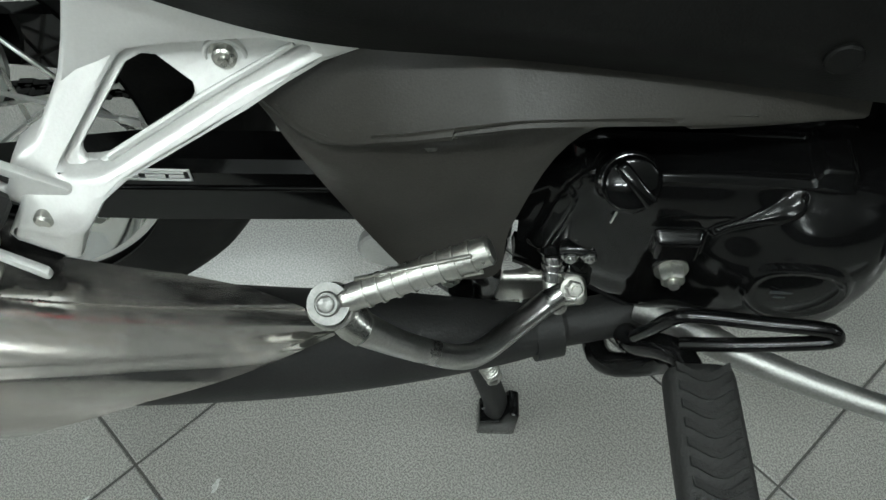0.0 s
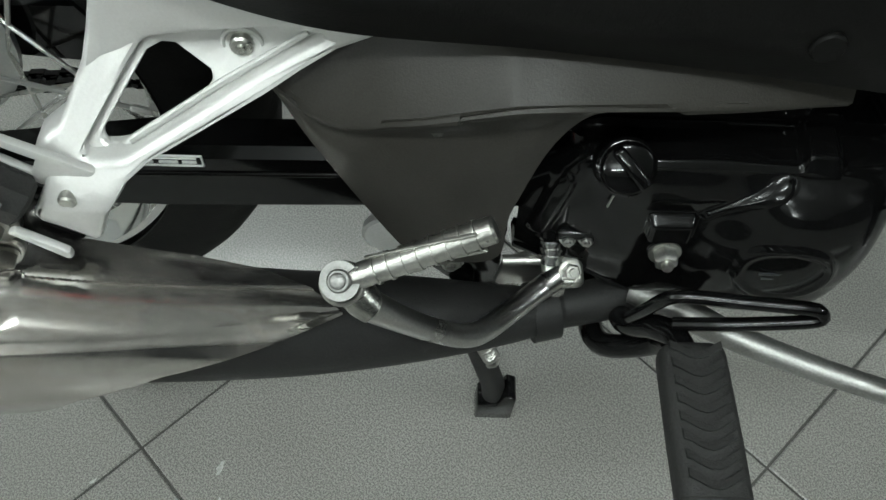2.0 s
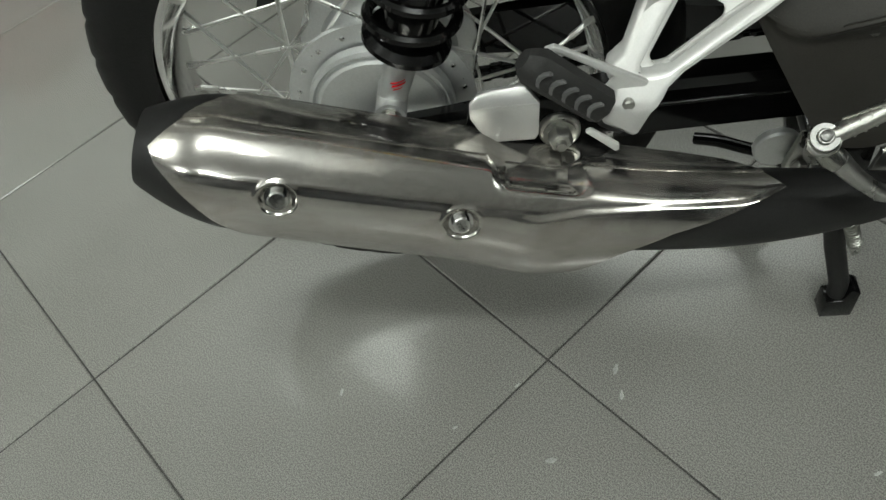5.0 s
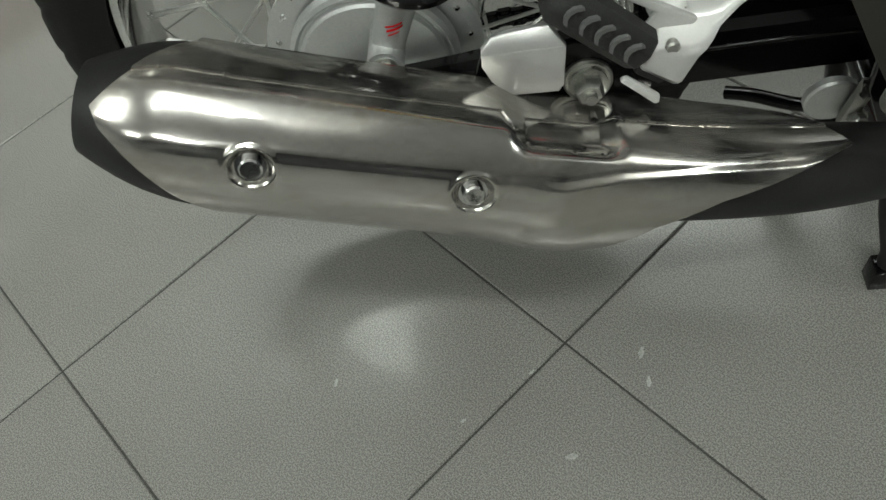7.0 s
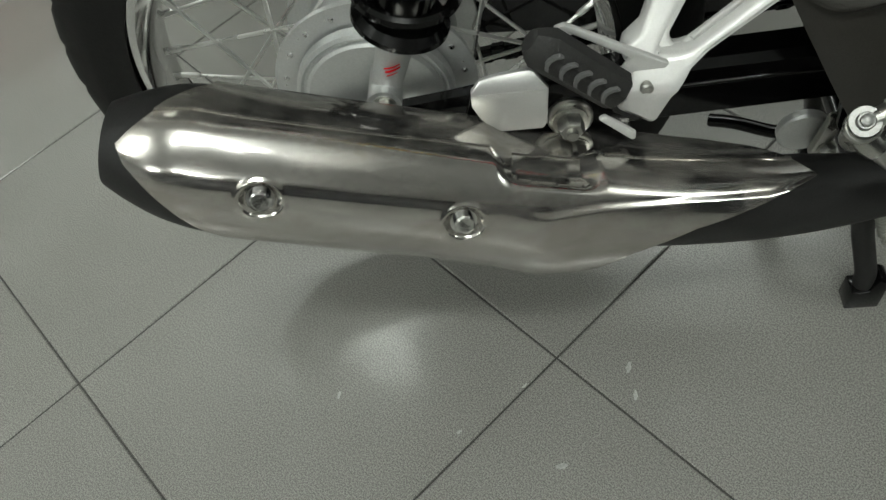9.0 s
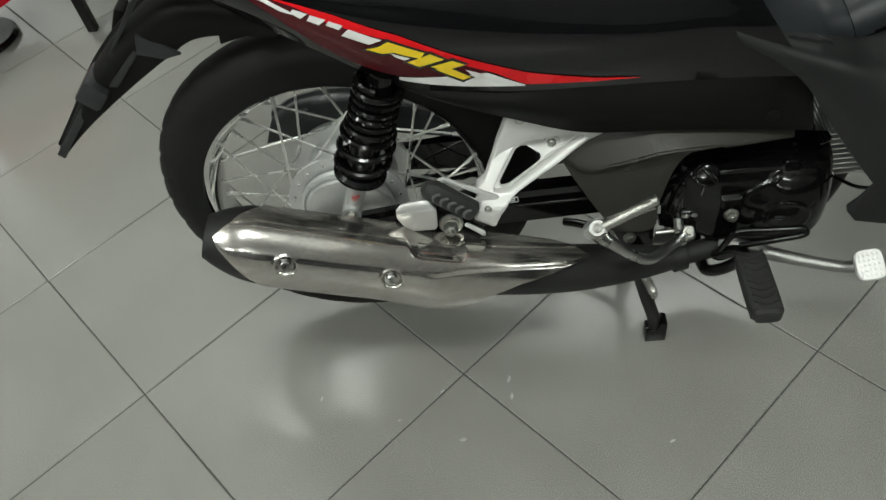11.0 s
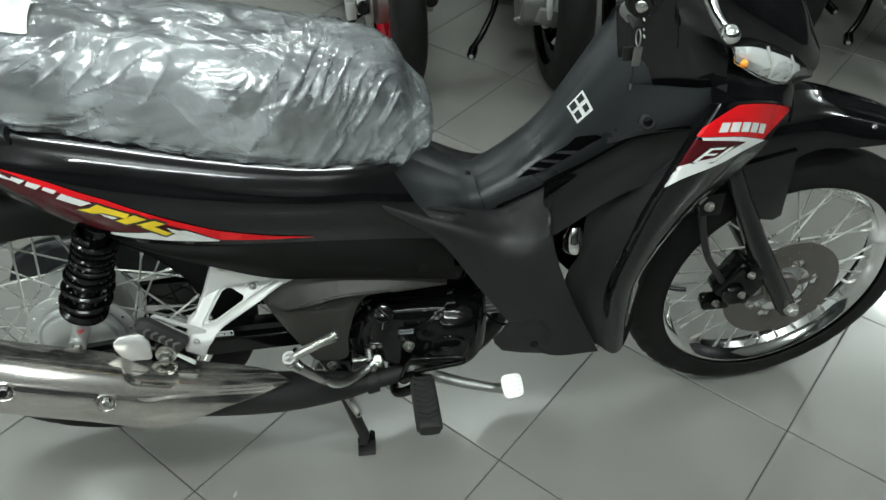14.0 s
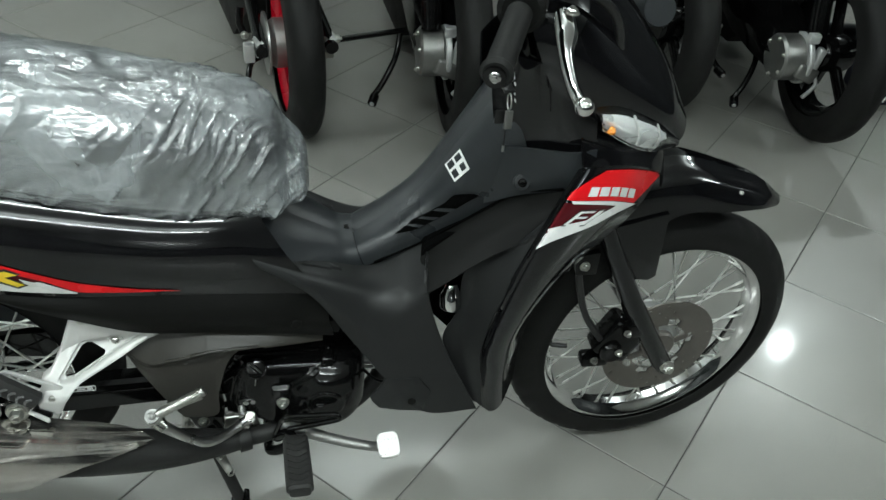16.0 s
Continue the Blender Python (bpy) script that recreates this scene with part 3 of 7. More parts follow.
part("valve", tube([(-0.2, -0.004, 0.0), (-0.18, -0.012, 0.0), (-0.17, -0.014, 0)], 0.0045, 10), M_INK, front, "black rubber valve cap")

# swing arm, shock absorbers, chain
def swing(side):
    rows = []
    for x, z0, z1 in ((0.11, 0.282, 0.338), (0.0, 0.2785, 0.338), (-0.13, 0.274, 0.336), (-0.28, 0.276, 0.324), (-0.40, 0.276, 0.31)):
        y0, y1 = side * 0.078, side * (0.05 if x > -0.2 else 0.062)
        rows.append([V(x, y0, z0 + 0.006), V(x, y0, z1 - 0.006), V(x, y0 - side * 0.006, z1), V(x, y1, z1), V(x, y1, z0), V(x, y0 - side * 0.006, z0)])
    bm = bmesh.new()
    skin(bm, rows)
    return bm


arm = part("swing_arm", swing(-1), M_BLACKMETAL, bike, "black enamelled box-section swing arm")
part("swing_arm", swing(1), M_BLACKMETAL, bike)
part("pressed_edge", tube([(0.11, -0.0778, 0.3185), (0.0, -0.0778, 0.3175), (-0.15, -0.0778, 0.314), (-0.26, -0.0778, 0.308)], 0.0022, 10), M_BLACKMETAL, arm)
part("caution_label", box((-0.118, -0.0785, 0.324), (0.05, 0.001, 0.0012), 0, bm=box((-0.118, -0.0785, 0.3335), (0.05, 0.001, 0.0012), 0, bm=box((-0.0935, -0.0785, 0.3288), (0.0012, 0.001, 0.0105), 0))), M_WHITE, arm, "white line round a black label")
bm = bmesh.new()
for i, w in enumerate((0.006, 0.012, 0.009)):
    box((-0.128 + i * 0.013, -0.0786, 0.3275), (w, 0.001, 0.0022), 0, bm=bm)
box((-0.112, -0.0786, 0.3312), (0.03, 0.001, 0.0012), 0, bm=bm)
part("label_print", bm, M_WHITE, arm, "unreadable white print")


def shock(side):
    top, low = V(-0.232, side * 0.108, 0.60), V(-0.3191, side * 0.112, 0.3813)
    ax = (top - low).normalized()
    L = (top - low).length
    u = ax.orthogonal().normalized()
    w = ax.cross(u)
    body = part("shock_absorber", tube([low + ax * 0.07, low + ax * 0.1, low + ax * L], [0.02, 0.021, 0.017], 20), M_BLACKMETAL, bike, "black coil-spring shock absorber")
    pts = []
    a0 = 0.0
    for i in range(420):
        f = i / 419
        s = 0.0755 + f * 0.145
        a0 += 2 * math.pi / 420 * (5.6 if f < 0.42 else 12.5)
        r = 0.0335 if f < 0.4 else 0.0335 - 0.006 * min(1, (f - 0.4) / 0.15)
        pts.append(low + ax * s + (u * math.cos(a0) + w * math.sin(a0)) * r)
    part("spring", tube(pts, 0.0047, 8), M_BLACKMETAL, body, "gloss black coil spring")
    part("spring_seat", cyl(low + ax * 0.0615, low + ax * 0.0755, 0.0355, 28, bevel=0.005), M_BLACKMETAL, body)
    bm = tube([low + ax * 0.0, low + ax * 0.018, low + ax * 0.04, low + ax * 0.0635], [0.0112, 0.0125, 0.0138, 0.018], 24, smooth_to=20)
    tube([low + V(0, side * 0.018, 0), low - V(0, side * 0.02, 0)], 0.0132, 24, bm)
    fork = part("clevis", bm, M_ALU, body, "cast aluminium lower clevis")
    part("bolt", nut(low + V(0, side * 0.018, 0), (0, side, 0), 0.0072, 0.006), M_ZINC, fork, "zinc plated bolt")
    if side < 0:
        p = low + ax * 0.03
        for h, w, da in ((0.004, 0.0016, 34), (0.0005, 0.0022, 26), (-0.0035, 0.0012, 18)):
            b = bmesh.new()
            rows = []
            for i in range(9):
                a = radians(-da + 2 * da * i / 8 + 6)
                o = (V(0, -1, 0) * math.cos(a) + V(1, 0, 0.2).normalized() * math.sin(a)) * 0.0138
                rows.append([p + o + ax * (h + w / 2), p + o + ax * (h - w / 2)])
            skin(b, rows, False, False)
            part("maker_mark", b, M_RED, fork, "small red maker's mark")


shock(-1)
shock(1)


def chain():
    base = bmesh.new()
    for y in (-0.0055, 0.0055):
        box((0, y, 0), (0.0185, 0.0018, 0.0085), 0.0035, bm=base, seg=1)
    tube([(-0.0064, -0.0085, 0), (-0.0064, 0.0085, 0)], 0.0028, 8, base)
    tube([(0.0064, -0.0085, 0), (0.0064, 0.0085, 0)], 0.0028, 8, base)
    holder = part("drive_chain", tube([(-0.36, 0.062, 0.239), (0.06, 0.062, 0.275)], 0.0012, 6), M_BLACKMETAL, bike, "dark oiled roller chain")
    first = None
    for i in range(34):
        x = -0.36 + i * 0.0127
        m = pose(x, 0.062 + (0.0011 if i % 2 else -0.0011), 0.2385 + (x + 0.36) * 0.086, 0, -4.9, 0)
        if first is None:
            first = part("link", base, M_BLACKMETAL, holder)
            first.matrix_local = m
        else:
            share(first, m, holder)
    spr = lathe([(0.03, -0.003), (0.068, -0.003), (0.068, 0.003), (0.03, 0.003)], 80, closed=True, wave=lambda k, i: (0.006 if k % 2 and i in (1, 2) else 0))
    s = part("sprocket", spr, M_STEEL, bike, "toothed rear sprocket")
    s.location = (-0.3475, 0.062, 0.3135)
    case = Sheet([[(-0.47, 0.05, 0.372), (-0.455, 0.05, 0.405), (-0.455, 0.085, 0.405), (-0.47, 0.09, 0.365)],
                  [(-0.40, 0.05, 0.38), (-0.40, 0.05, 0.428), (-0.40, 0.085, 0.428), (-0.40, 0.092, 0.36)],
                  [(-0.31, 0.05, 0.375), (-0.31, 0.05, 0.428), (-0.31, 0.085, 0.426), (-0.31, 0.092, 0.36)],
                  [(-0.12, 0.05, 0.33), (-0.12, 0.05, 0.368), (-0.12, 0.085, 0.366), (-0.12, 0.092, 0.32)],
                  [(0.05, 0.05, 0.30), (0.05, 0.05, 0.335), (0.05, 0.085, 0.334), (0.05, 0.092, 0.30)]])
    part("chain_guard", shell(case, 40, 12, 0.003), M_GREY, bike, "dark grey plastic chain guard")


chain()

# exhaust
AXIS = [(-0.49, -0.203, 0.447, 0.040), (-0.44, -0.203, 0.4265, 0.040), (-0.40, -0.201, 0.408, 0.0405), (-0.26, -0.19, 0.347, 0.0405), (-0.15, -0.176, 0.302, 0.0385),
        (-0.05, -0.156, 0.262, 0.036), (0.03, -0.14, 0.24, 0.031), (0.10, -0.128, 0.228, 0.022), (0.14, -0.12, 0.225, 0.0145)]
LINE = spline(AXIS, 241)


def ramp(v, a, b):
    return max(0.0, min(1.0, (v - a) / (b - a)))


def soft(v, a, b):
    f = ramp(v, a, b)
    return f * f * (3 - 2 * f)


def on_pipe(x, ang, lift=0.0):
    """A point on the exhaust's skin at x; ang degrees from straight out, up positive."""
    j = 0
    while j < 239 and LINE[j + 1].x < x:
        j += 1
    f = max(0.0, min(1.0, (x - LINE[j].x) / (LINE[j + 1].x - LINE[j].x)))
    a = LINE[j].lerp(LINE[j + 1], f)
    d = (LINE[min(j + 4, 240)] - LINE[max(j - 3, 0)]).to_3d().normalized()
    out = V(0, -1, 0)
    out = (out - d * out.dot(d)).normalized()
    up = out.cross(d)
    if up.z < 0:
        up = -up
    t = radians(ang)
    return a.to_3d() + (out * math.cos(t) + up * math.sin(t)) * (a[3] + lift)


def taper(x, a):
    """How far the silencer's rear end is drawn in."""
    start = 0.452 - 0.016 * ramp(-a, -30, 60) - 0.008 * ramp(a, 60, 120)
    return 0.021 * (max(0.0, -x - start + 0.012) / (0.5 - start)) ** 1.7


bm = bmesh.new()
skin(bm, [[on_pipe(-0.483 + 0.623 * i / 90, k * 9, -0.001 - taper(-0.483 + 0.623 * i / 90, ((k * 9 + 180) % 360) - 180)) for k in range(40)] for i in range(91)])
muffler = part("muffler", bm, M_EXHAUST, bike, "matte black exhaust silencer")
bm = bmesh.new()
skin(bm, [[on_pipe(-0.488 + 0.082 * i / 24, k * 9, 0.0095 - taper(-0.488 + 0.082 * i / 24, ((k * 9 + 180) % 360) - 180)) for k in range(40)] for i in range(25)])
part("end_cap", bm, M_EXHAUST, muffler, "dark silencer end cap")
# heat shield: a faceted steel pressing over the outer side that runs out to a point at the front
CUPS = ((-0.395, 25), (-0.271, 23.5))


def steps(*pairs):
    """A broken line through pairs, as a function."""
    def f(x):
        for (x0, y0), (x1, y1) in zip(pairs, pairs[1:]):
            if x <= x1:
                return y0 + (y1 - y0) * max(0, (x - x0) / (x1 - x0))
        return pairs[-1][1]
    return f


EDGE_HI = steps((-0.49, 122), (-0.16, 124), (-0.10, 116), (-0.065, 106), (-0.035, 90), (-0.017, 72))
EDGE_LO = steps((-0.49, -47), (-0.2, -47), (-0.185, -42), (-0.1765, -32), (-0.1513, 0), (-0.114, 27), (-0.0677, 47), (-0.035, 61.5), (-0.017, 70))
BEND_HI = steps((-0.49, 69), (-0.455, 71), (-0.38, 75), (-0.32, 72), (-0.26, 68.5), (-0.185, 60), (-0.118, 55.6), (-0.06, 60), (-0.017, 71.5))
BEND_LO = steps((-0.49, 44), (-0.46, 36), (-0.43, 34), (-0.38, 38), (-0.27, 38), (-0.218, 37), (-0.184, 46), (-0.118, 54), (-0.06, 58), (-0.017, 70.5))
REAR = steps((-60, 0.08), (-35, 0.066), (-10, 0.045), (15, 0.023), (35, 0.006), (51, 0.0), (62, 0.006), (76, 0.0155), (92, 0.0255), (115, 0.045), (130, 0.05))


def facet(x, a):
    """How far the pressing's flats lie inside the round, bends eased."""
    total = 0.0
    low, high = BEND_LO(x), BEND_HI(x)
    for d in (-5, -2.5, 0, 2.5, 5):
        b = a + d
        lo, hi, w = (-50, low, 0.16) if b < low else (low, high, 0.45) if b < high else (high, 125, 0.38)
        half = radians(hi - lo) / 2
        total += w * (1 - math.cos(half) / math.cos(max(-half, min(half, radians(b) - radians(lo + hi) / 2))))
    return 0.053 * total / 5


rows = []
NS, NA = 420, 180
for i in range(NS + 1):
    f = i / NS
    xn = -0.477 + 0.46 * f
    hi, lo = EDGE_HI(xn), EDGE_LO(xn)
    row = []
    for k in range(NA + 1):
        a = hi + (lo - hi) * k / NA
        x = xn + REAR(a) * (1 - f) ** 6
        fade = 1 - 0.7 * soft(x, -0.14, -0.03)
        lift = 0.0132 - taper(x, a) - facet(x, a) * fade
        # pocket that clears the footrest
        left = -0.261 + 0.006 * ramp(93 - a, 0, 32)
        pocket = soft(x, left, left + 0.017) * soft(-x, 0.18, 0.197) * soft(a, 53, 68)
        lift -= 0.0055 * pocket
        # raised lower facet in front, with its belly at the bottom edge
        lift += 0.0019 * soft(x, -0.242, -0.215) * soft(BEND_LO(x) - a, -2, 6) * (1 - 0.5 * ramp(x, -0.2, -0.03))
        lift += 0.0075 * max(0.0, 1 - abs(x + 0.2) / 0.09) ** 1.3 * soft(-a, -25, 45)
        for xb, ab in CUPS:
            r = math.hypot(x - xb, radians(a - ab) * 0.053)
            if r < 0.019:
                lift -= 0.0046 * (1 - soft(r, 0.0086, 0.0134))
                lift += 0.0009 * ramp(r, 0.0122, 0.0136) * (1 - ramp(r, 0.014, 0.0165))
        row.append(on_pipe(x, a, lift))
    rows.append(row)
shield = part("heat_shield", shell(rows, 0, 0, 0.0015), M_SHIELD, muffler, "polished chrome heat shield with pressed bolt cups", 50)
for xb, ab in CUPS:
    c = on_pipe(xb, ab, 0.0066)
    o = (on_pipe(xb, ab, 0.05) - c).normalized()
    bm = tube([c, c + o * 0.0014], 0.0094, 28)
    tube([c + o * 0.0015, c + o * 0.006, c + o * 0.0072], [0.0072, 0.0072, 0.006], 28, bm)
    tube([c + o * 0.0072, c + o * 0.0056], [0.005, 0.0028], 24, bm)
    part("cap_bolt", bm, M_CHROME, shield, "chromed socket bolt")
# front pipe to the engine
part("exhaust_pipe", tube([(0.13, -0.12, 0.2225), (0.18, -0.108, 0.222), (0.235, -0.09, 0.225), (0.30, -0.06, 0.21), (0.36, -0.02, 0.23), (0.385, 0.0, 0.30), (0.375, 0, 0.36)], 0.0155, 16, smooth_to=40), M_EXHAUST, bike, "matte black exhaust pipe")
part("pipe_band", tube([(0.118, -0.1235, 0.2225), (0.136, -0.119, 0.2225)], 0.0215, 24), M_EXHAUST, muffler)
# muffler stay with its nut and the silver heel plate
part("muffler_stay", plate([(-0.262, 0.368), (-0.215, 0.352), (-0.165, 0.335), (-0.14, 0.352), (-0.14, 0.39), (-0.19, 0.405), (-0.25, 0.4)], 0, -0.152, 0.006), M_BLACKMETAL, bike, "black steel muffler stay")
part("stay_washer", cyl((-0.1825, -0.15, 0.3735), (-0.1825, -0.158, 0.3745), 0.0165, 28, bevel=0.0015), M_ZINC, bike, "broad zinc washer")
stay = part("stay_bolt", nut((-0.1825, -0.158, 0.3745), (0.05, -1, 0.1), 0.0098, 0.014), M_ZINC, bike, "zinc plated flange nut")
bm = plate([(-0.2478, 0.4192), (-0.1953, 0.4192), (-0.1984, 0.3868), (-0.2016, 0.3815), (-0.2345, 0.3822), (-0.2438, 0.3963), (-0.2485, 0.4093)], 0, -0.17, 0.004, bevel=0.0008)
plate([(-0.2478, 0.4192), (-0.2475, 0.4218), (-0.2406, 0.4282), (-0.2293, 0.4301), (-0.205, 0.432), (-0.1953, 0.4192)], 0, lambda x, z: -0.17 + 0.5 * (z - 0.4192), 0.004, bevel=0.0008, bm=bm)
part("heel_plate", bm, M_HEEL, bike, "brushed silver heel guard plate with a fold across")

# pillion step hanger
def hang_y(x, z):
    return -0.101 - min(0.055, max(0, 0.452 - z))


OUT = [(-0.098, 0.497), (-0.093, 0.508), (-0.082, 0.513), (-0.062, 0.508), (0.026, 0.4665), (0.024, 0.462), (-0.03, 0.4365), (-0.088, 0.4125), (-0.1, 0.405), (-0.113, 0.389), (-0.122, 0.369), (-0.1265, 0.3662), (-0.149, 0.383), (-0.1505, 0.389), (-0.142, 0.402), (-0.139, 0.409), (-0.1455, 0.4145), (-0.143, 0.4195), (-0.131, 0.426), (-0.118, 0.447)]
LEDGE = [(-0.1188, 0.4194), (-0.0885, 0.4545), (-0.0825, 0.4589), (-0.0618, 0.4628), (-0.0181, 0.4672), (-0.0005, 0.4628), (0.002, 0.4597), (-0.0988, 0.4148), (-0.1056, 0.4139), (-0.1178, 0.4135), (-0.1212, 0.4158)]
HOLE = [(-0.088, 0.4468), (-0.0804, 0.4496), (-0.0738, 0.4493), (-0.0573, 0.4408), (-0.0559, 0.4372), (-0.0591, 0.4335), (-0.104, 0.414), (-0.1095, 0.4139), (-0.1124, 0.4168), (-0.1116, 0.4196)]
hanger = part("step_hanger", plate(OUT, 2, lambda x, z: hang_y(x, z) - 0.006, 0.018, [LEDGE], 0.0028), M_SILVER, bike, "silver painted cast alloy pillion step hanger")
part("web", plate([(-0.125, 0.412), (-0.0935, 0.456), (-0.084, 0.463), (-0.018, 0.4705), (0.005, 0.464), (0.0055, 0.456), (-0.098, 0.411), (-0.112, 0.409)], 2, lambda x, z: hang_y(x, z) + 0.003, 0.006, [HOLE], 0.002), M_SILVER, hanger)
part("inner_rib", tube([(-0.098, hang_y(0, 0.4172) + 0.001, 0.4172), (-0.05, hang_y(0, 0.4385) + 0.001, 0.4385), (-0.008, -0.1, 0.4585)], [0.0022, 0.0022, 0.0016], 8), M_SILVER, hanger)
part("bolt_cup", lathe([(0.0105, 0.002), (0.0105, -0.0015), (0.0094, -0.002), (0.0086, -0.0015), (0.0082, 0.003), (0.0, 0.003)], 36), M_SILVER, hanger).location = (-0.0408, -0.0995, 0.4508)
part("bolt", nut((-0.0408, -0.0985, 0.4508), (0, -1, 0.1), 0.0058, 0.006, 20), M_ZINC, hanger, "zinc dome bolt")
part("bolt", nut((-0.078, -0.106, 0.502), (0, -1, 0.1), 0.0068, 0.005, 20), M_ZINC, hanger)
part("bolt", cyl((-0.130, hang_y(-0.13, 0.399) - 0.0075, 0.3985), (-0.130, hang_y(-0.13, 0.399) + 0.004, 0.3985), 0.0048, 18, bevel=0.0012), M_ZINC, hanger)
part("peg_bracket", plate([(-0.19, 0.449), (-0.1885, 0.4525), (-0.182, 0.4545), (-0.175, 0.4505), (-0.114, 0.411), (-0.128, 0.39), (-0.145, 0.4), (-0.178, 0.43)], 0, -0.151, 0.005, [[(-0.182, 0.4455), (-0.179, 0.447), (-0.14, 0.42), (-0.146, 0.41), (-0.174, 0.434)]]), M_SILVER, hanger)
part("peg_stop", box((-0.1385, -0.15, 0.379), (0.024, 0.016, 0.022), 0.004, Matrix.Rotation(radians(35), 4, "Y")), M_PEG, hanger, "black rubber stop")
part("lower_tab", plate([(-0.1635, 0.3845), (-0.1588, 0.3867), (-0.148, 0.377), (-0.1377, 0.3672), (-0.1377, 0.3625), (-0.1403, 0.3605), (-0.1551, 0.376)], 0, -0.171, 0.005), M_SILVER, hanger)


def pillion_peg():
    a, b = V(-0.1485, -0.163, 0.402), V(-0.2045, -0.165, 0.4585)
    d = (b - a).normalized()
    side = V(0, -1, 0)
    n = d.cross(side).normalized()
    rows = []
    for f, w, h in ((0, 0.0105, 0.0125), (0.03, 0.0128, 0.015), (0.5, 0.0128, 0.0155), (0.86, 0.0132, 0.016), (0.94, 0.0105, 0.0125), (1.0, 0.0075, 0.0085)):
        c = a.lerp(b, f)
        rows.append([c + side * math.cos(t) * w * 1.05 + n * math.sin(t) * h for t in (2 * math.pi * (k + 0.5) / 8 for k in range(8))])
    bm = bmesh.new()
    skin(bm, rows)
    peg = part("pillion_peg", bm, M_PEG, bike, "folded pillion footrest with ribbed grey rubber")
    bm = bmesh.new()
    for i in range(5):
        c = a.lerp(b, 0.15 + i * 0.155) + side * 0.0122 + n * 0.0035
        rows = [[c + n * (k / 4 - 0.5) * 0.015 + d * (0.004 * (1 - (k / 2 - 1) ** 2)) + off for off in (V(0, 0, 0), side * 0.003, side * 0.003 + d * 0.003, d * 0.003)] for k in range(5)]
        skin(bm, rows)
    part("rib", bm, material("worn_rubber", (0.11, 0.11, 0.11), 0.5), peg, "worn pale rubber ribs")


pillion_peg()

# engine


def near(x, z, a, b):
    """Distance in the side view from a line piece."""
    d = V(b[0] - a[0], b[1] - a[1])
    q = V(x - a[0], z - a[1])
    f = max(0, min(1, q.dot(d) / max(1e-9, d.dot(d))))
    return (q - d * f).length


def cover_sheet():
    """The crankcase cover: sections along x, each from the back of its top, over the ledge, down the face to the sump."""
    return Sheet([[(x, y, z) for y, z in row] for x, row in (
        (0.104, ((-0.05, 0.33), (-0.08, 0.335), (-0.09, 0.333), (-0.094, 0.328), (-0.096, 0.32), (-0.097, 0.31), (-0.097, 0.30), (-0.097, 0.29), (-0.096, 0.275), (-0.093, 0.262), (-0.07, 0.255))),
        (0.122, ((-0.05, 0.352), (-0.08, 0.356), (-0.096, 0.353), (-0.1005, 0.346), (-0.102, 0.338), (-0.103, 0.325), (-0.103, 0.31), (-0.103, 0.295), (-0.102, 0.275), (-0.098, 0.258), (-0.07, 0.25))),
        (0.14, ((-0.05, 0.37), (-0.08, 0.376), (-0.1, 0.374), (-0.106, 0.368), (-0.108, 0.36), (-0.109, 0.345), (-0.11, 0.33), (-0.11, 0.31), (-0.11, 0.285), (-0.105, 0.26), (-0.07, 0.248))),
        (0.175, ((-0.05, 0.373), (-0.08, 0.377), (-0.102, 0.3755), (-0.1082, 0.3722), (-0.1092, 0.3695), (-0.115, 0.3555), (-0.1155, 0.335), (-0.117, 0.31), (-0.117, 0.28), (-0.112, 0.245), (-0.07, 0.225))),
        (0.205, ((-0.05, 0.373), (-0.08, 0.377), (-0.102, 0.3755), (-0.1082, 0.3718), (-0.1092, 0.369), (-0.1155, 0.3545), (-0.116, 0.335), (-0.119, 0.31), (-0.12, 0.28), (-0.114, 0.235), (-0.07, 0.21))),
        (0.228, ((-0.05, 0.373), (-0.08, 0.376), (-0.102, 0.3745), (-0.1084, 0.3712), (-0.1098, 0.3685), (-0.116, 0.3535), (-0.118, 0.338), (-0.128, 0.32), (-0.132, 0.285), (-0.122, 0.24), (-0.07, 0.215))),
        (0.255, ((-0.05, 0.373), (-0.08, 0.375), (-0.102, 0.3735), (-0.1088, 0.3705), (-0.111, 0.3675), (-0.122, 0.36), (-0.132, 0.348), (-0.138, 0.322), (-0.139, 0.288), (-0.13, 0.248), (-0.08, 0.222))),
        (0.285, ((-0.05, 0.372), (-0.08, 0.374), (-0.102, 0.3725), (-0.1095, 0.3692), (-0.114, 0.3655), (-0.126, 0.3565), (-0.134, 0.342), (-0.139, 0.318), (-0.139, 0.288), (-0.13, 0.252), (-0.08, 0.23))),
        (0.31, ((-0.05, 0.37), (-0.078, 0.372), (-0.097, 0.37), (-0.105, 0.3655), (-0.11, 0.361), (-0.119, 0.35), (-0.126, 0.335), (-0.13, 0.315), (-0.129, 0.29), (-0.12, 0.262), (-0.08, 0.245))),
        (0.327, ((-0.045, 0.364), (-0.065, 0.365), (-0.08, 0.362), (-0.088, 0.357), (-0.093, 0.35), (-0.098, 0.34), (-0.102, 0.328), (-0.104, 0.312), (-0.103, 0.295), (-0.097, 0.275), (-0.07, 0.26))),
        (0.333, ((-0.04, 0.356), (-0.05, 0.356), (-0.058, 0.354), (-0.062, 0.35), (-0.066, 0.343), (-0.069, 0.335), (-0.07, 0.325), (-0.071, 0.312), (-0.07, 0.297), (-0.067, 0.28), (-0.055, 0.268))))])


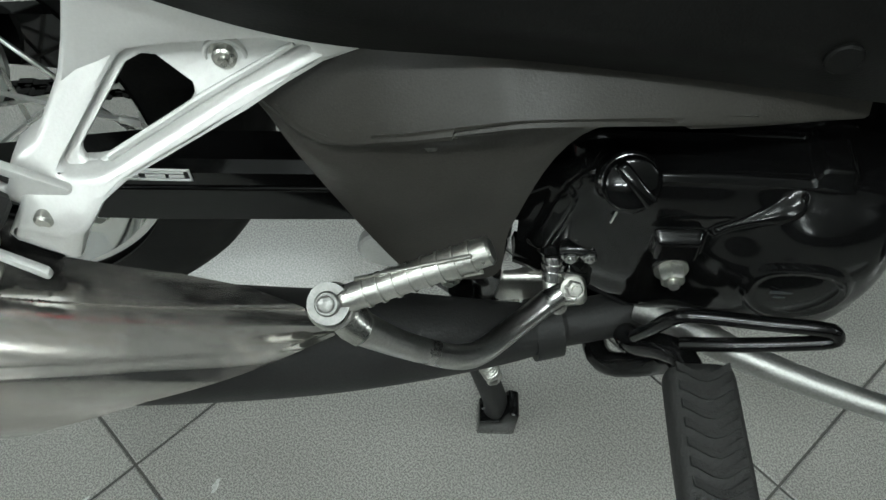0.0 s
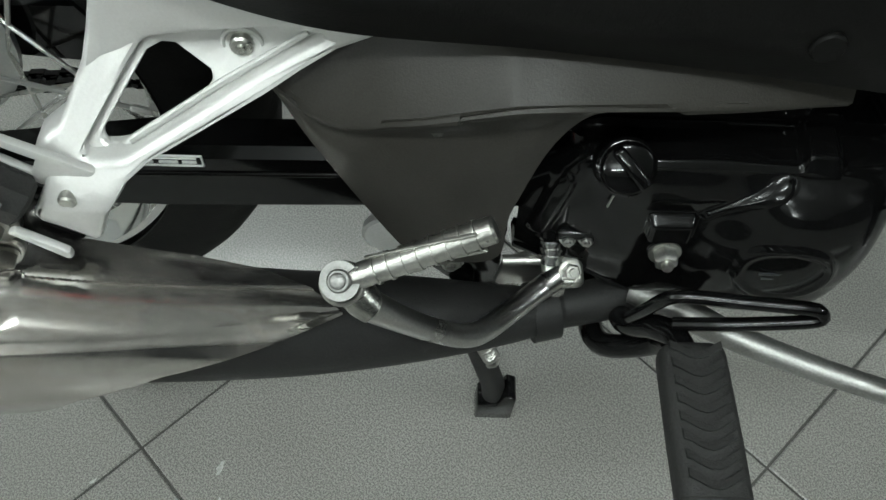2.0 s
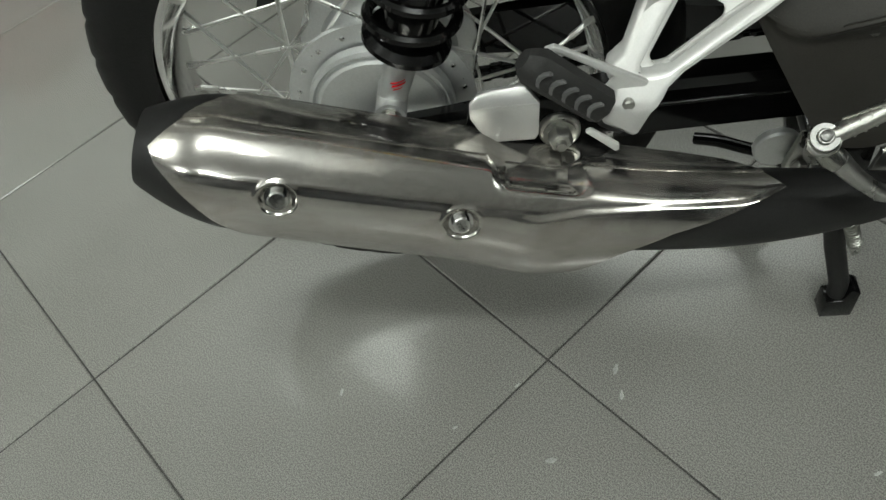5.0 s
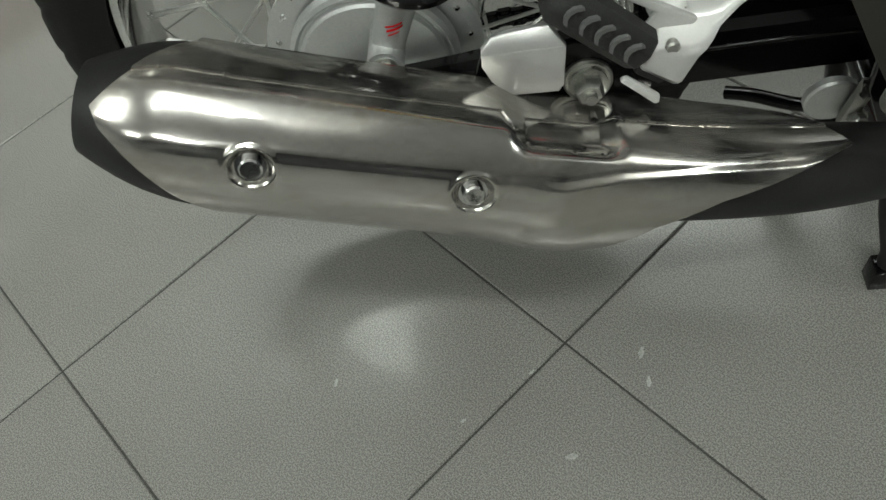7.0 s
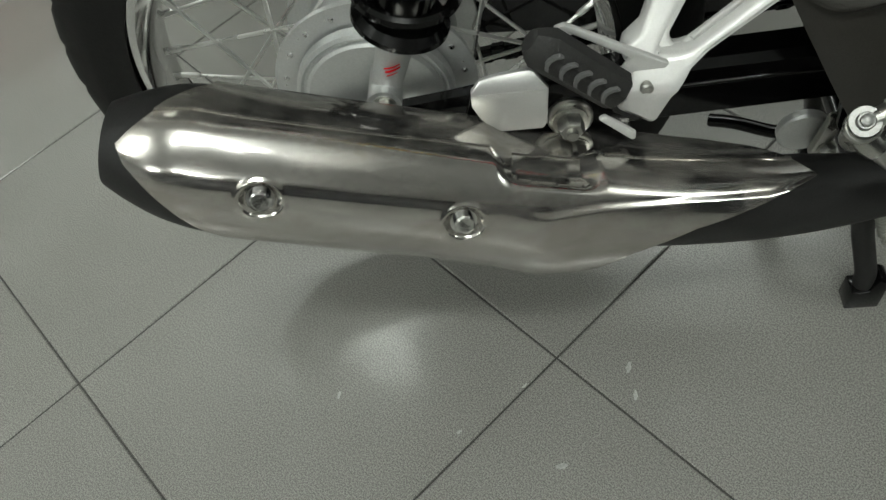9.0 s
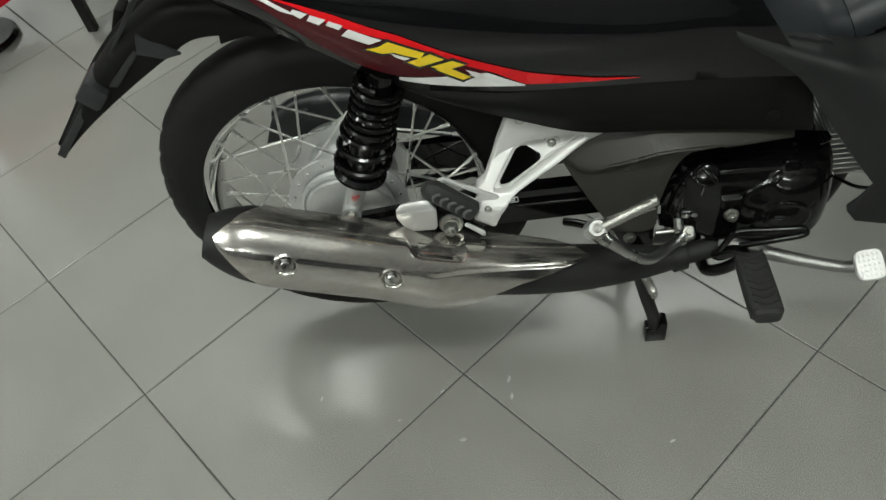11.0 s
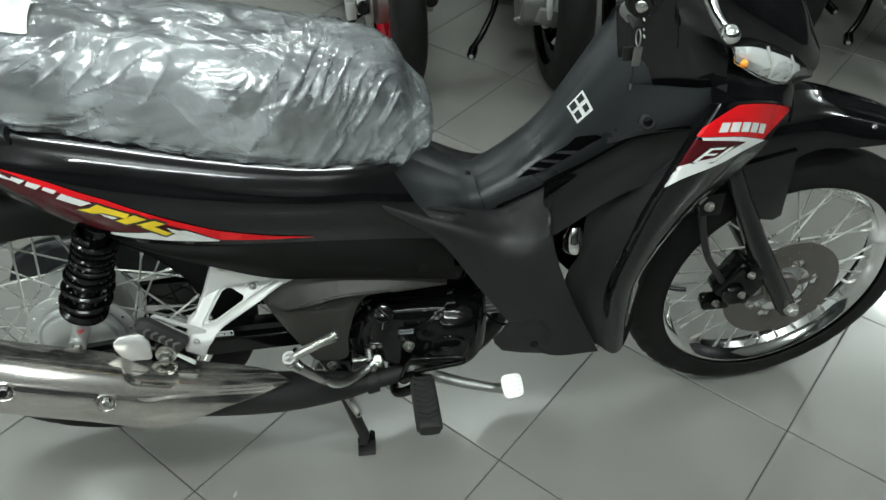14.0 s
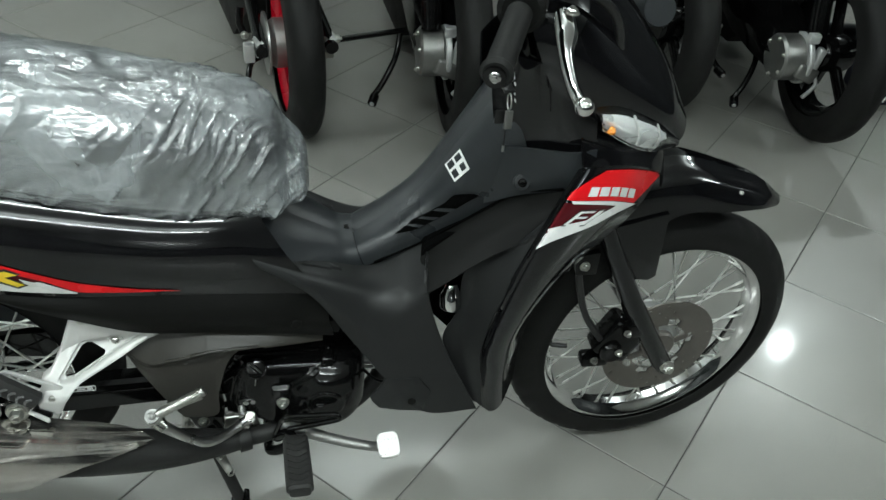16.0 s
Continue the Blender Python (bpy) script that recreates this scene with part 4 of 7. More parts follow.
def crankcase_cover():
    g = cover_sheet().grid(190, 150)
    for row in g:
        for p in row:
            x, z = p.x, p.z
            face = soft(-p.y, 0.108, 0.112)
            # lug over the adjuster, filter badge ring, ribs on the face and on the top
            lug = soft(x, 0.177, 0.181) * soft(-x, -0.2085, -0.2035) * soft(z, 0.317, 0.321) * soft(-z, -0.339, -0.3345)
            p.y -= 0.0085 * lug * face
            r = math.hypot((x - 0.263) / 1.12, z - 0.309)
            p.y -= face * (0.0026 * soft(-r, -0.0275, -0.0255) - 0.0016 * soft(-r, -0.0225, -0.021))
            p.y -= 0.0035 * face * (1 - soft(near(x, z, (0.213, 0.338), (0.252, 0.3665)), 0.0015, 0.0045)) * soft(-x, -0.256, -0.25)
            top = soft(z, 0.362, 0.368) * soft(p.y, -0.112, -0.104)
            p.z += 0.007 * top * soft(x, 0.256, 0.261) * soft(-x, -0.281, -0.276)
            p.z += 0.0035 * top * soft(p.y, -0.081, -0.078) * soft(-x, -0.262, -0.257)
            p.z += 0.005 * top * soft(p.y, -0.064, -0.061) * soft(x, 0.196, 0.204) * soft(-x, -0.262, -0.257)
            p.y -= 0.003 * (1 - soft(near(x, z, (0.117, 0.30), (0.128, 0.352)), 0.003, 0.008)) * soft(-x, -0.14, -0.13)
    return shell(g, 0, 0, 0.006)


CORE = [(0.108, 0.325), (0.13, 0.358), (0.2, 0.366), (0.3, 0.364), (0.325, 0.345), (0.325, 0.29), (0.3, 0.255), (0.25, 0.232), (0.2, 0.222), (0.16, 0.248), (0.12, 0.262)]
engine = part("engine", plate(CORE, 0, -0.062, 0.17, bevel=0.004), M_BLACKMETAL, bike, "gloss black engine with right crankcase cover")
cover = part("crankcase_cover", crankcase_cover(), M_BLACKMETAL, engine, "gloss black moulded crankcase cover", 60)
part("badge_print", box((0.264, -0.1402, 0.3115), (0.034, 0.001, 0.002), 0, bm=box((0.264, -0.1402, 0.3065), (0.028, 0.001, 0.0015), 0)), M_GREY, cover, "unreadable raised print")
CAP, AXC = V(0.157, -0.1215, 0.3855), V(0, -0.74, 0.67).normalized()
SIDEWAYS, UPWARD = V(1, 0, 0), V(0, 0.67, 0.74).normalized()
cap = part("oil_cap", tube([CAP - AXC * 0.018, CAP - AXC * 0.003, CAP - AXC * 0.0008, CAP], [0.0148, 0.0148, 0.0138, 0.012], 40), M_BLACKMETAL, engine, "black oil filler cap with a grip bar")
part("collar", cyl(CAP - AXC * 0.022, CAP - AXC * 0.0065, 0.0168, 40, bevel=0.0015), M_BLACKMETAL, cap)
turned = Matrix((SIDEWAYS, UPWARD, AXC)).transposed().to_4x4() @ Matrix.Rotation(radians(-49), 4, "Z")
part("grip_bar", box(CAP + AXC * 0.0022 + UPWARD * 0.001 + SIDEWAYS * 0.001, (0.0275, 0.0072, 0.0085), 0.0022, turned, seg=3), M_BLACKMETAL, cap)
part("wire_end", tube([(0.1555, -0.115, 0.3565), (0.153, -0.1155, 0.3425)], 0.0007, 6), M_ZINC, engine)
part("adjuster_boss", cyl((0.1945, -0.11, 0.3045), (0.1945, -0.1215, 0.304), 0.011, 28, bevel=0.002), M_BLACKMETAL, engine)
part("adjuster_nut", nut((0.1945, -0.121, 0.304), (0, -1, 0.12), 0.0078, 0.0105), M_ZINC, engine, "zinc plated clutch adjuster nut")
part("switch_bracket", box((0.1415, -0.1075, 0.3), (0.026, 0.008, 0.016), 0.003, Matrix.Rotation(radians(20), 4, "X")), M_BLACKMETAL, engine)
for x, z, y in ((0.136, 0.3, -0.1105), (0.1475, 0.3005, -0.1105), (0.318, 0.352, -0.093), (0.31, 0.272, -0.11)):
    part("cover_bolt", nut((x, y, z), (0, -1, 0.25), 0.0042, 0.005), M_STEEL if x < 0.2 else M_BLACKMETAL, engine)
cylinder = part("cylinder", box((0.37, 0.0, 0.35), (0.06, 0.09, 0.12), 0.004), M_ALU, engine, "finned aluminium cylinder")
fin = None
for i in range(12):
    if fin is None:
        fin = part("fin", box((0, 0, 0), (0.085, 0.12, 0.003), 0.001, seg=1), M_ALU, engine)
        fin.location = (0.37, 0, 0.30)
    else:
        share(fin, pose(0.37, 0, 0.30 + i * 0.0095), engine)
part("intake_block", box((0.2, -0.02, 0.4), (0.2, 0.1, 0.06), 0.012), M_BLACKMETAL, engine, "black intake and frame parts over the crankcase")

# kick starter
kick = part("kick_starter", tube([(0.14, -0.113, 0.266), (0.122, -0.126, 0.262), (0.1, -0.148, 0.268), (0.085, -0.165, 0.278), (0.075, -0.173, 0.286), (0.063, -0.178, 0.297), (0.04, -0.185, 0.325), (0.02, -0.189, 0.352)],
     [0.0092, 0.0078, 0.0074, 0.0074, 0.0075, 0.0073, 0.0074, 0.009], 16, smooth_to=48), M_STEEL, bike, "zinc plated folding kick-start lever")
bm = tube([(0.0098, -0.175, 0.344), (0.0085, -0.1835, 0.364), (0.0075, -0.1885, 0.3755)], [0.0092, 0.0104, 0.0098], 24)
up = V(-0.08, -0.52, 0.85).normalized()
washer = tube([V(0.0072, -0.1893, 0.3772), V(0.0072, -0.1893, 0.3772) + up * 0.0016], 0.0104, 32)
tube([V(0.0072, -0.1893, 0.3772) + up * g for g in (0.0016, 0.004, 0.0048)], [0.0062, 0.0062, 0.0054], 20, washer)
tube([V(0.0072, -0.1893, 0.3772) + up * g for g in (0.0048, 0.0075, 0.0082)], [0.0042, 0.0042, 0.003], 18, washer)
part("pivot_pin", washer, M_DULL, kick, "steel pin with a flat washer")
turns = [V(0.0082, -0.1845, 0.3665) + up * (0.0105 * k / 80) + (up.orthogonal().normalized() * math.cos(k * 0.24) + up.cross(up.orthogonal().normalized()) * math.sin(k * 0.24)) * 0.0108 for k in range(81)]
part("pivot_spring", tube(turns, 0.0011, 6), M_ZINC, kick)
tube([(0.0225, -0.19, 0.3485), (0.0165, -0.187, 0.353), (0.009, -0.182, 0.361)], [0.0088, 0.0102, 0.0102], 20, bm)
part("pivot", bm, M_ZINC, kick)
bar = part("pedal", cyl((0.012, -0.186, 0.374), (0.084, -0.174, 0.405), 0.007, 18, bevel=0.0015), M_ZINC, kick, "ribbed folding kick pedal")
d = (V(0.084, -0.174, 0.405) - V(0.012, -0.186, 0.374)).normalized()
for i in range(8):
    c = V(0.012, -0.186, 0.374) + d * (0.014 + i * 0.0078)
    part("grip_ring", tube([c, c + d * 0.0014], 0.0079, 18), M_ZINC, bar)
for q in (1, -1):
    part("grip_edge", box(V(0.05, -0.18, 0.39) + d.cross(V(0, 1, 0)).normalized() * 0.0074 * q, (0.06, 0.002, 0.002), 0.0006, Matrix.Rotation(-math.atan2(d.z, d.x), 4, "Y")), M_ZINC, bar)
bm = box((0.137, -0.114, 0.264), (0.027, 0.022, 0.017), 0.005, Matrix.Rotation(radians(-12), 4, "Y") @ Matrix.Rotation(radians(25), 4, "X"), seg=3)
part("clamp", bm, M_ZINC, kick)
part("bolt", nut((0.1405, -0.118, 0.2715), (0.1, -0.55, 0.8), 0.0058, 0.008), M_ZINC, kick)
part("bolt", nut((0.1325, -0.124, 0.2575), (0, -1, 0.35), 0.0048, 0.003, 18), M_STEEL, kick)
bm = tube([(0.1285, -0.1, 0.2865), (0.1288, -0.1115, 0.2715)], 0.0072, 20)
for i in range(3):
    c = V(0.1286, -0.1015 - i * 0.003, 0.2845 - i * 0.0038)
    tube([c, c + V(0, -0.0012, -0.0016)], 0.0083, 20, bm)
part("kick_shaft", bm, M_STEEL, bike, "splined steel kick shaft")
part("shaft_boss", cyl((0.1275, -0.082, 0.309), (0.1285, -0.1015, 0.2855), 0.0115, 26, bevel=0.003), M_BLACKMETAL, bike)

# rider footrest, brake pedal
rail = part("footrest_bar", tube([(0.19, -0.03, 0.19), (0.185, -0.1, 0.205), (0.182, -0.135, 0.235), (0.195, -0.152, 0.262), (0.206, -0.165, 0.27), (0.212, -0.20, 0.272)], 0.0085, 12, smooth_to=24), M_BLACKMETAL, bike, "black tubular footrest bar")
part("guard_loop", tube([(0.181, -0.142, 0.255), (0.186, -0.148, 0.278), (0.194, -0.151, 0.298), (0.206, -0.152, 0.303), (0.24, -0.157, 0.306), (0.272, -0.162, 0.31), (0.281, -0.1635, 0.307), (0.279, -0.165, 0.3), (0.24, -0.164, 0.292), (0.2, -0.16, 0.282)], 0.0044, 10, smooth_to=40), M_BLACKMETAL, rail)
part("stub", tube([(0.166, -0.06, 0.19), (0.1655, -0.105, 0.192), (0.1675, -0.128, 0.197), (0.176, -0.138, 0.204), (0.19, -0.142, 0.213), (0.204, -0.146, 0.228), (0.208, -0.155, 0.25)], 0.0088, 12, smooth_to=16), M_BLACKMETAL, rail)


def rider_peg():
    a, b = V(0.211, -0.172, 0.272), V(0.214, -0.272, 0.268)
    d = (b - a).normalized()
    rows = []
    for f, w, h in ((0, 0.016, 0.010), (0.03, 0.0198, 0.013), (0.08, 0.0205, 0.0138), (0.6, 0.0212, 0.0138), (0.93, 0.021, 0.0135), (0.94, 0.0185, 0.0115), (1.0, 0.0165, 0.0105)):
        c = a.lerp(b, f)
        rows.append([c + V(math.copysign(abs(math.cos(t)) ** 0.55, math.cos(t)) * w, 0, math.copysign(abs(math.sin(t)) ** 0.55, math.sin(t)) * h) for t in (2 * math.pi * k / 20 for k in range(20))])
    bm = bmesh.new()
    skin(bm, rows)
    peg = part("rider_peg", bm, M_PEG, bike, "ribbed grey-black rubber rider footrest")
    bm = bmesh.new()
    for i in range(8):
        c = a.lerp(b, 0.09 + i * 0.11)
        rows = [[c + V((k / 8 - 0.5) * 0.031, 0, 0.0125) + d * (0.004 * math.cos((k / 8 - 0.5) * 5)) + o for o in (V(0, 0, 0), V(0, 0, 0.0028), V(0, 0, 0.0022) - d * 0.005, -d * 0.005)] for k in range(9)]
        skin(bm, rows)
    part("rib", bm, M_PEG, peg)


rider_peg()
pedal = part("brake_pedal", tube([(0.19, -0.11, 0.236), (0.222, -0.1315, 0.243), (0.25, -0.149, 0.245), (0.29, -0.168, 0.247), (0.328, -0.184, 0.25), (0.347, -0.196, 0.26)], [0.0105, 0.0105, 0.0095, 0.0085, 0.008, 0.008], 14, smooth_to=30), M_DULL, bike, "zinc plated rear brake pedal")
rows = []
for h, g in ((-0.0055, 0.9), (-0.0042, 1.0), (0.0042, 1.0), (0.0055, 0.93)):
    rows.append([V(math.copysign(abs(math.cos(t)) ** 0.5, math.cos(t)) * 0.0175 * g, math.copysign(abs(math.sin(t)) ** 0.5, math.sin(t)) * 0.0205 * g, h) for t in (2 * math.pi * k / 32 for k in range(32))])
bm = bmesh.new()
skin(bm, rows)
for k in range(5):
    for q in range(5):
        box((-0.0115 + k * 0.0058, -0.0135 + q * 0.0068, 0.0058), (0.0035, 0.0042, 0.0016), 0.0005, bm=bm, seg=1)
bmesh.ops.transform(bm, matrix=Matrix.Translation((0.357, -0.203, 0.272)) @ Matrix.Rotation(radians(-8), 4, "Y") @ Matrix.Rotation(radians(30), 4, "X"), verts=bm.verts)
part("pedal_pad", bm, M_SILVER, pedal, "knurled bright pedal pad")

# centre stand
stand = part("centre_stand", tube([(0.07, -0.095, 0.20), (0.088, -0.098, 0.11), (0.103, -0.104, 0.05), (0.105, -0.105, 0.012)], [0.0105, 0.0105, 0.0105, 0.0105], 14), M_EXHAUST, bike, "black tubular centre stand with steel feet")
part("leg", tube([(0.07, 0.095, 0.20), (0.088, 0.098, 0.11), (0.105, 0.105, 0.012)], 0.012, 12), M_BLACKMETAL, stand)
part("cross_tube", tube([(0.075, -0.1, 0.185), (0.075, 0.1, 0.185)], 0.013, 14), M_BLACKMETAL, stand)
for s in (-1, 1):
    part("foot", plate([(0.088, 0.0), (0.122, 0.0), (0.124, 0.045), (0.115, 0.05), (0.108, 0.03), (0.09, 0.03)], 0, s * 0.106 - 0.012, 0.024, bevel=0.002), M_BLACKMETAL, stand)
p0, p1 = V(0.078, -0.117, 0.195), V(0.0965, -0.1195, 0.139)
ax = (p1 - p0).normalized()
u = ax.orthogonal().normalized()
w = ax.cross(u)
L = (p1 - p0).length
pts = [p0 + ax * (L * i / 300) + (u * math.cos(i * 0.3) + w * math.sin(i * 0.3)) * 0.0058 for i in range(301)]
sp = part("stand_spring", tube(pts, 0.0016, 6), M_ZINC, stand, "zinc plated coil return spring")
part("hook", tube([p1, p1 + ax * 0.006 + u * 0.006, p1 + ax * 0.014, p1 + ax * 0.008 - u * 0.006], 0.0017, 8, smooth_to=14), M_ZINC, sp)
part("tread_lever", tube([(0.085, 0.03, 0.14), (0.05, 0.046, 0.102), (0.0, 0.075, 0.094), (-0.024, 0.088, 0.088)], 0.0075, 12, smooth_to=24), M_BLACKMETAL, stand)
# zinc pivot plate and switch seen behind the kick starter
part("pivot_plate", plate([(0.094, 0.223), (0.099, 0.25), (0.118, 0.262), (0.15, 0.246), (0.156, 0.21), (0.12, 0.208)], 0, -0.1, 0.006), M_ZINC, bike, "zinc plated pivot plate")
part("link_rod", cyl((0.098, -0.1, 0.254), (0.13, -0.1, 0.256), 0.0042, 14), M_ZINC, bike)
part("frame_plate", plate([(0.036, 0.3), (0.036, 0.262), (0.05, 0.225), (0.07, 0.2), (0.098, 0.2), (0.098, 0.25), (0.1, 0.275), (0.094, 0.38), (0.03, 0.36)], 0, -0.09, 0.01), M_BLACKMETAL, bike, "black frame plate at the swing arm pivot")
for x, z in ((0.0745, 0.2895), (0.063, 0.2385)):
    part("frame_bolt", nut((x, -0.09, z), (0, -1, 0.1), 0.0075, 0.007), M_ZINC, bike)

disc = part("pivot_washer", cyl((0.02, -0.058, 0.23), (0.02, -0.068, 0.23), 0.0225, 36, bevel=0.002), M_ALU, bike, "grey steel pivot washer")
part("bracket", box((0.0355, -0.076, 0.236), (0.014, 0.01, 0.05), 0.004, Matrix.Rotation(radians(14), 4, "Y")), M_ZINC, disc)
part("bolt", nut((0.037, -0.081, 0.222), (0.2, -1, 0.2), 0.007, 0.008), M_ZINC, disc)

# frame tubes that show between the panels
part("frame_tube", tube([(0.56, 0, 0.78), (0.45, 0, 0.6), (0.30, 0, 0.47), (0.1, 0, 0.42)], 0.024, 14, smooth_to=20), M_BLACKMETAL, bike, "black steel frame tube")
for s in (-1, 1):
    part("frame_tube", tube([(0.12, s * 0.05, 0.45), (-0.1, s * 0.075, 0.58), (-0.3, s * 0.075, 0.68), (-0.5, s * 0.05, 0.75)], 0.014, 12, smooth_to=20), M_BLACKMETAL, bike)
# inner rear mudguard
arc = []
for i in range(25):
    a = radians(104 - i * 2.1)
    arc.append([V(-0.352 + 0.335 * math.cos(a), y, 0.31 + 0.335 * math.sin(a) + dz) for y, dz in ((-0.05, -0.012), (-0.046, 0.0), (-0.03, 0.01), (0, 0.013), (0.03, 0.01), (0.046, 0.0), (0.05, -0.012))])
part("mudguard", shell(arc, 0, 0, 0.003), M_MATTE, bike, "matte black inner rear mudguard")

# ---- bodywork ----
SIDE = Sheet([
    [(-0.565, -0.0300, 0.8120), (-0.565, -0.0466, 0.8049), (-0.565, -0.0505, 0.7971), (-0.565, -0.0620, 0.7954), (-0.565, -0.0600, 0.7861), (-0.565, -0.0400, 0.7750)],
    [(-0.472, -0.0550, 0.8060), (-0.472, -0.0774, 0.7966), (-0.472, -0.0865, 0.7846), (-0.472, -0.0980, 0.7772), (-0.472, -0.0960, 0.7612), (-0.472, -0.0700, 0.7420)],
    [(-0.386, -0.0660, 0.7900), (-0.386, -0.0930, 0.7777), (-0.386, -0.1065, 0.7605), (-0.386, -0.1180, 0.7459), (-0.386, -0.1160, 0.7214), (-0.386, -0.0950, 0.6920)],
    [(-0.302, -0.0700, 0.7720), (-0.302, -0.1012, 0.7570), (-0.302, -0.1185, 0.7348), (-0.302, -0.1300, 0.7135), (-0.302, -0.1280, 0.6810), (-0.302, -0.1120, 0.6420)],
    [(-0.206, -0.0710, 0.7500), (-0.206, -0.1048, 0.7317), (-0.206, -0.1245, 0.7037), (-0.206, -0.1360, 0.6744), (-0.206, -0.1340, 0.6324), (-0.206, -0.1200, 0.5820)],
    [(-0.085, -0.0720, 0.7160), (-0.085, -0.1048, 0.6984), (-0.085, -0.1235, 0.6716), (-0.085, -0.1350, 0.6440), (-0.085, -0.1330, 0.6040), (-0.085, -0.1220, 0.5560)],
    [(0.050, -0.0720, 0.6840), (0.050, -0.1027, 0.6684), (0.050, -0.1195, 0.6454), (0.050, -0.1310, 0.6228), (0.050, -0.1290, 0.5888), (0.050, -0.1200, 0.5480)],
    [(0.130, -0.0690, 0.6760), (0.135, -0.0985, 0.6600), (0.140, -0.1140, 0.6370), (0.147, -0.1245, 0.6130), (0.158, -0.1230, 0.5770), (0.180, -0.1165, 0.5370)],
    [(0.172, -0.0640, 0.6780), (0.182, -0.0900, 0.6540), (0.198, -0.1030, 0.6280), (0.216, -0.1140, 0.6000), (0.236, -0.1130, 0.5680), (0.270, -0.1100, 0.5220)]])
side = both("side_cover", SIDE, 72, 22, M_GLOSS, 0.003, "gloss black rear side cover")
# decal band: red above, maroon below, white tips
def table(*pairs):
    """A broken line through pairs, as a function."""
    def f(x):
        for (x0, y0), (x1, y1) in zip(pairs, pairs[1:]):
            if x <= x1:
                return y0 + (y1 - y0) * max(0, (x - x0) / (x1 - x0))
        return pairs[-1][1]
    return f


def band(sheet, u0, u1, low, high, lift=0.0012, n=50):
    return sticker(sheet, u0, u1, lambda f: low(u0 + (u1 - u0) * f), lambda f: high(u0 + (u1 - u0) * f), lift, n)


red_top = table((0.255, 0.555), (0.334, 0.592), (0.427, 0.597), (0.508, 0.64), (0.578, 0.745), (0.6475, 0.845), (0.716, 0.915), (0.765, 0.938))
red_low = table((0.258, 0.575), (0.375, 0.622), (0.408, 0.668), (0.492, 0.68), (0.558, 0.772), (0.608, 0.84), (0.642, 0.928), (0.716, 0.945), (0.765, 0.94))
dark_low = table((0.262, 0.58), (0.33, 0.74), (0.392, 0.925), (0.442, 0.938), (0.495, 0.925), (0.602, 0.842))
part("decal", band(SIDE, 0.258, 0.765, red_top, red_low), M_RED, side, "bright red decal stripe")
part("decal", band(SIDE, 0.262, 0.602, red_low, dark_low), M_MAROON, side, "dark maroon decal field")
part("decal", band(SIDE, 0.495, 0.642, table((0.495, 0.928), (0.602, 0.842), (0.642, 0.928)), table((0.495, 0.95), (0.642, 0.938)), 0.0018), M_WHITE, side, "white decal wedge")
part("decal", band(SIDE, 0.272, 0.367, table((0.272, 0.582), (0.317, 0.592), (0.367, 0.672)), table((0.272, 0.588), (0.317, 0.635), (0.35, 0.688), (0.367, 0.688)), 0.0018), M_WHITE, side, "white decal wedge")


def strokes(tl, tr, br, bl, rows, grow=0.0):
    """Bars of lettering that stands for a name: each of x0, y0, x1, y1 in a cell between four corners in u and v."""
    def at(x, y):
        return tuple((tl[k] * (1 - x) + tr[k] * x) * (1 - y) + (bl[k] * (1 - x) + br[k] * x) * y for k in (0, 1))
    return [(at(x0 - grow, y0 - grow * 3), at(x1 + grow, y0 - grow * 3), at(x1 + grow, y1 + grow * 3), at(x0 - grow, y1 + grow * 3)) for x0, y0, x1, y1 in rows]


WHITE_BARS = [((0.3703, 0.6398), (0.3904, 0.6439), (0.3780, 0.7001), (0.3645, 0.6776)), ((0.3939, 0.6466), (0.4155, 0.6469), (0.4032, 0.7050), (0.3868, 0.7004)), ((0.4191, 0.6497), (0.4382, 0.6529), (0.4306, 0.6951), (0.4133, 0.6884)), ((0.4445, 0.6674), (0.4865, 0.6869), (0.4678, 0.7379), (0.4319, 0.7317))]
YELLOW_BARS = [((0.4937, 0.6878), (0.5355, 0.7276), (0.5283, 0.7689), (0.4777, 0.7430)), ((0.4797, 0.7358), (0.5073, 0.7363), (0.4823, 0.7778), (0.4612, 0.7771)), ((0.5413, 0.7326), (0.5566, 0.7602), (0.5255, 0.8254), (0.5117, 0.8047)), ((0.5652, 0.7653), (0.5791, 0.7875), (0.5549, 0.8350), (0.5391, 0.8158)), ((0.5590, 0.8097), (0.5834, 0.8705), (0.5734, 0.8933), (0.5437, 0.8315))]
BLACK_EDGES = [((0.4929, 0.6708), (0.5403, 0.7199), (0.5282, 0.7871), (0.4722, 0.7510)), ((0.4770, 0.7257), (0.5105, 0.7337), (0.4829, 0.7956), (0.4551, 0.7937)), ((0.5421, 0.7143), (0.5611, 0.7578), (0.5245, 0.8443), (0.5057, 0.8115)), ((0.5660, 0.7464), (0.5837, 0.7814), (0.5541, 0.8539), (0.5343, 0.8190)), ((0.5567, 0.7922), (0.5877, 0.8751), (0.5726, 0.9137), (0.5380, 0.8398))]
SMALL_WEDGES = [((0.4932, 0.7598), (0.5173, 0.7725), (0.5091, 0.7933), (0.4985, 0.7809)), ((0.5786, 0.8206), (0.5961, 0.8444), (0.5908, 0.8690), (0.5841, 0.8520))]
part("lettering", mark(SIDE, WHITE_BARS, 0.0022), M_WHITE, side, "white name lettering drawn as plain strokes", 0)
part("lettering_edge", mark(SIDE, BLACK_EDGES, 0.0020), M_INK, side, "black outline of the lettering", 0)
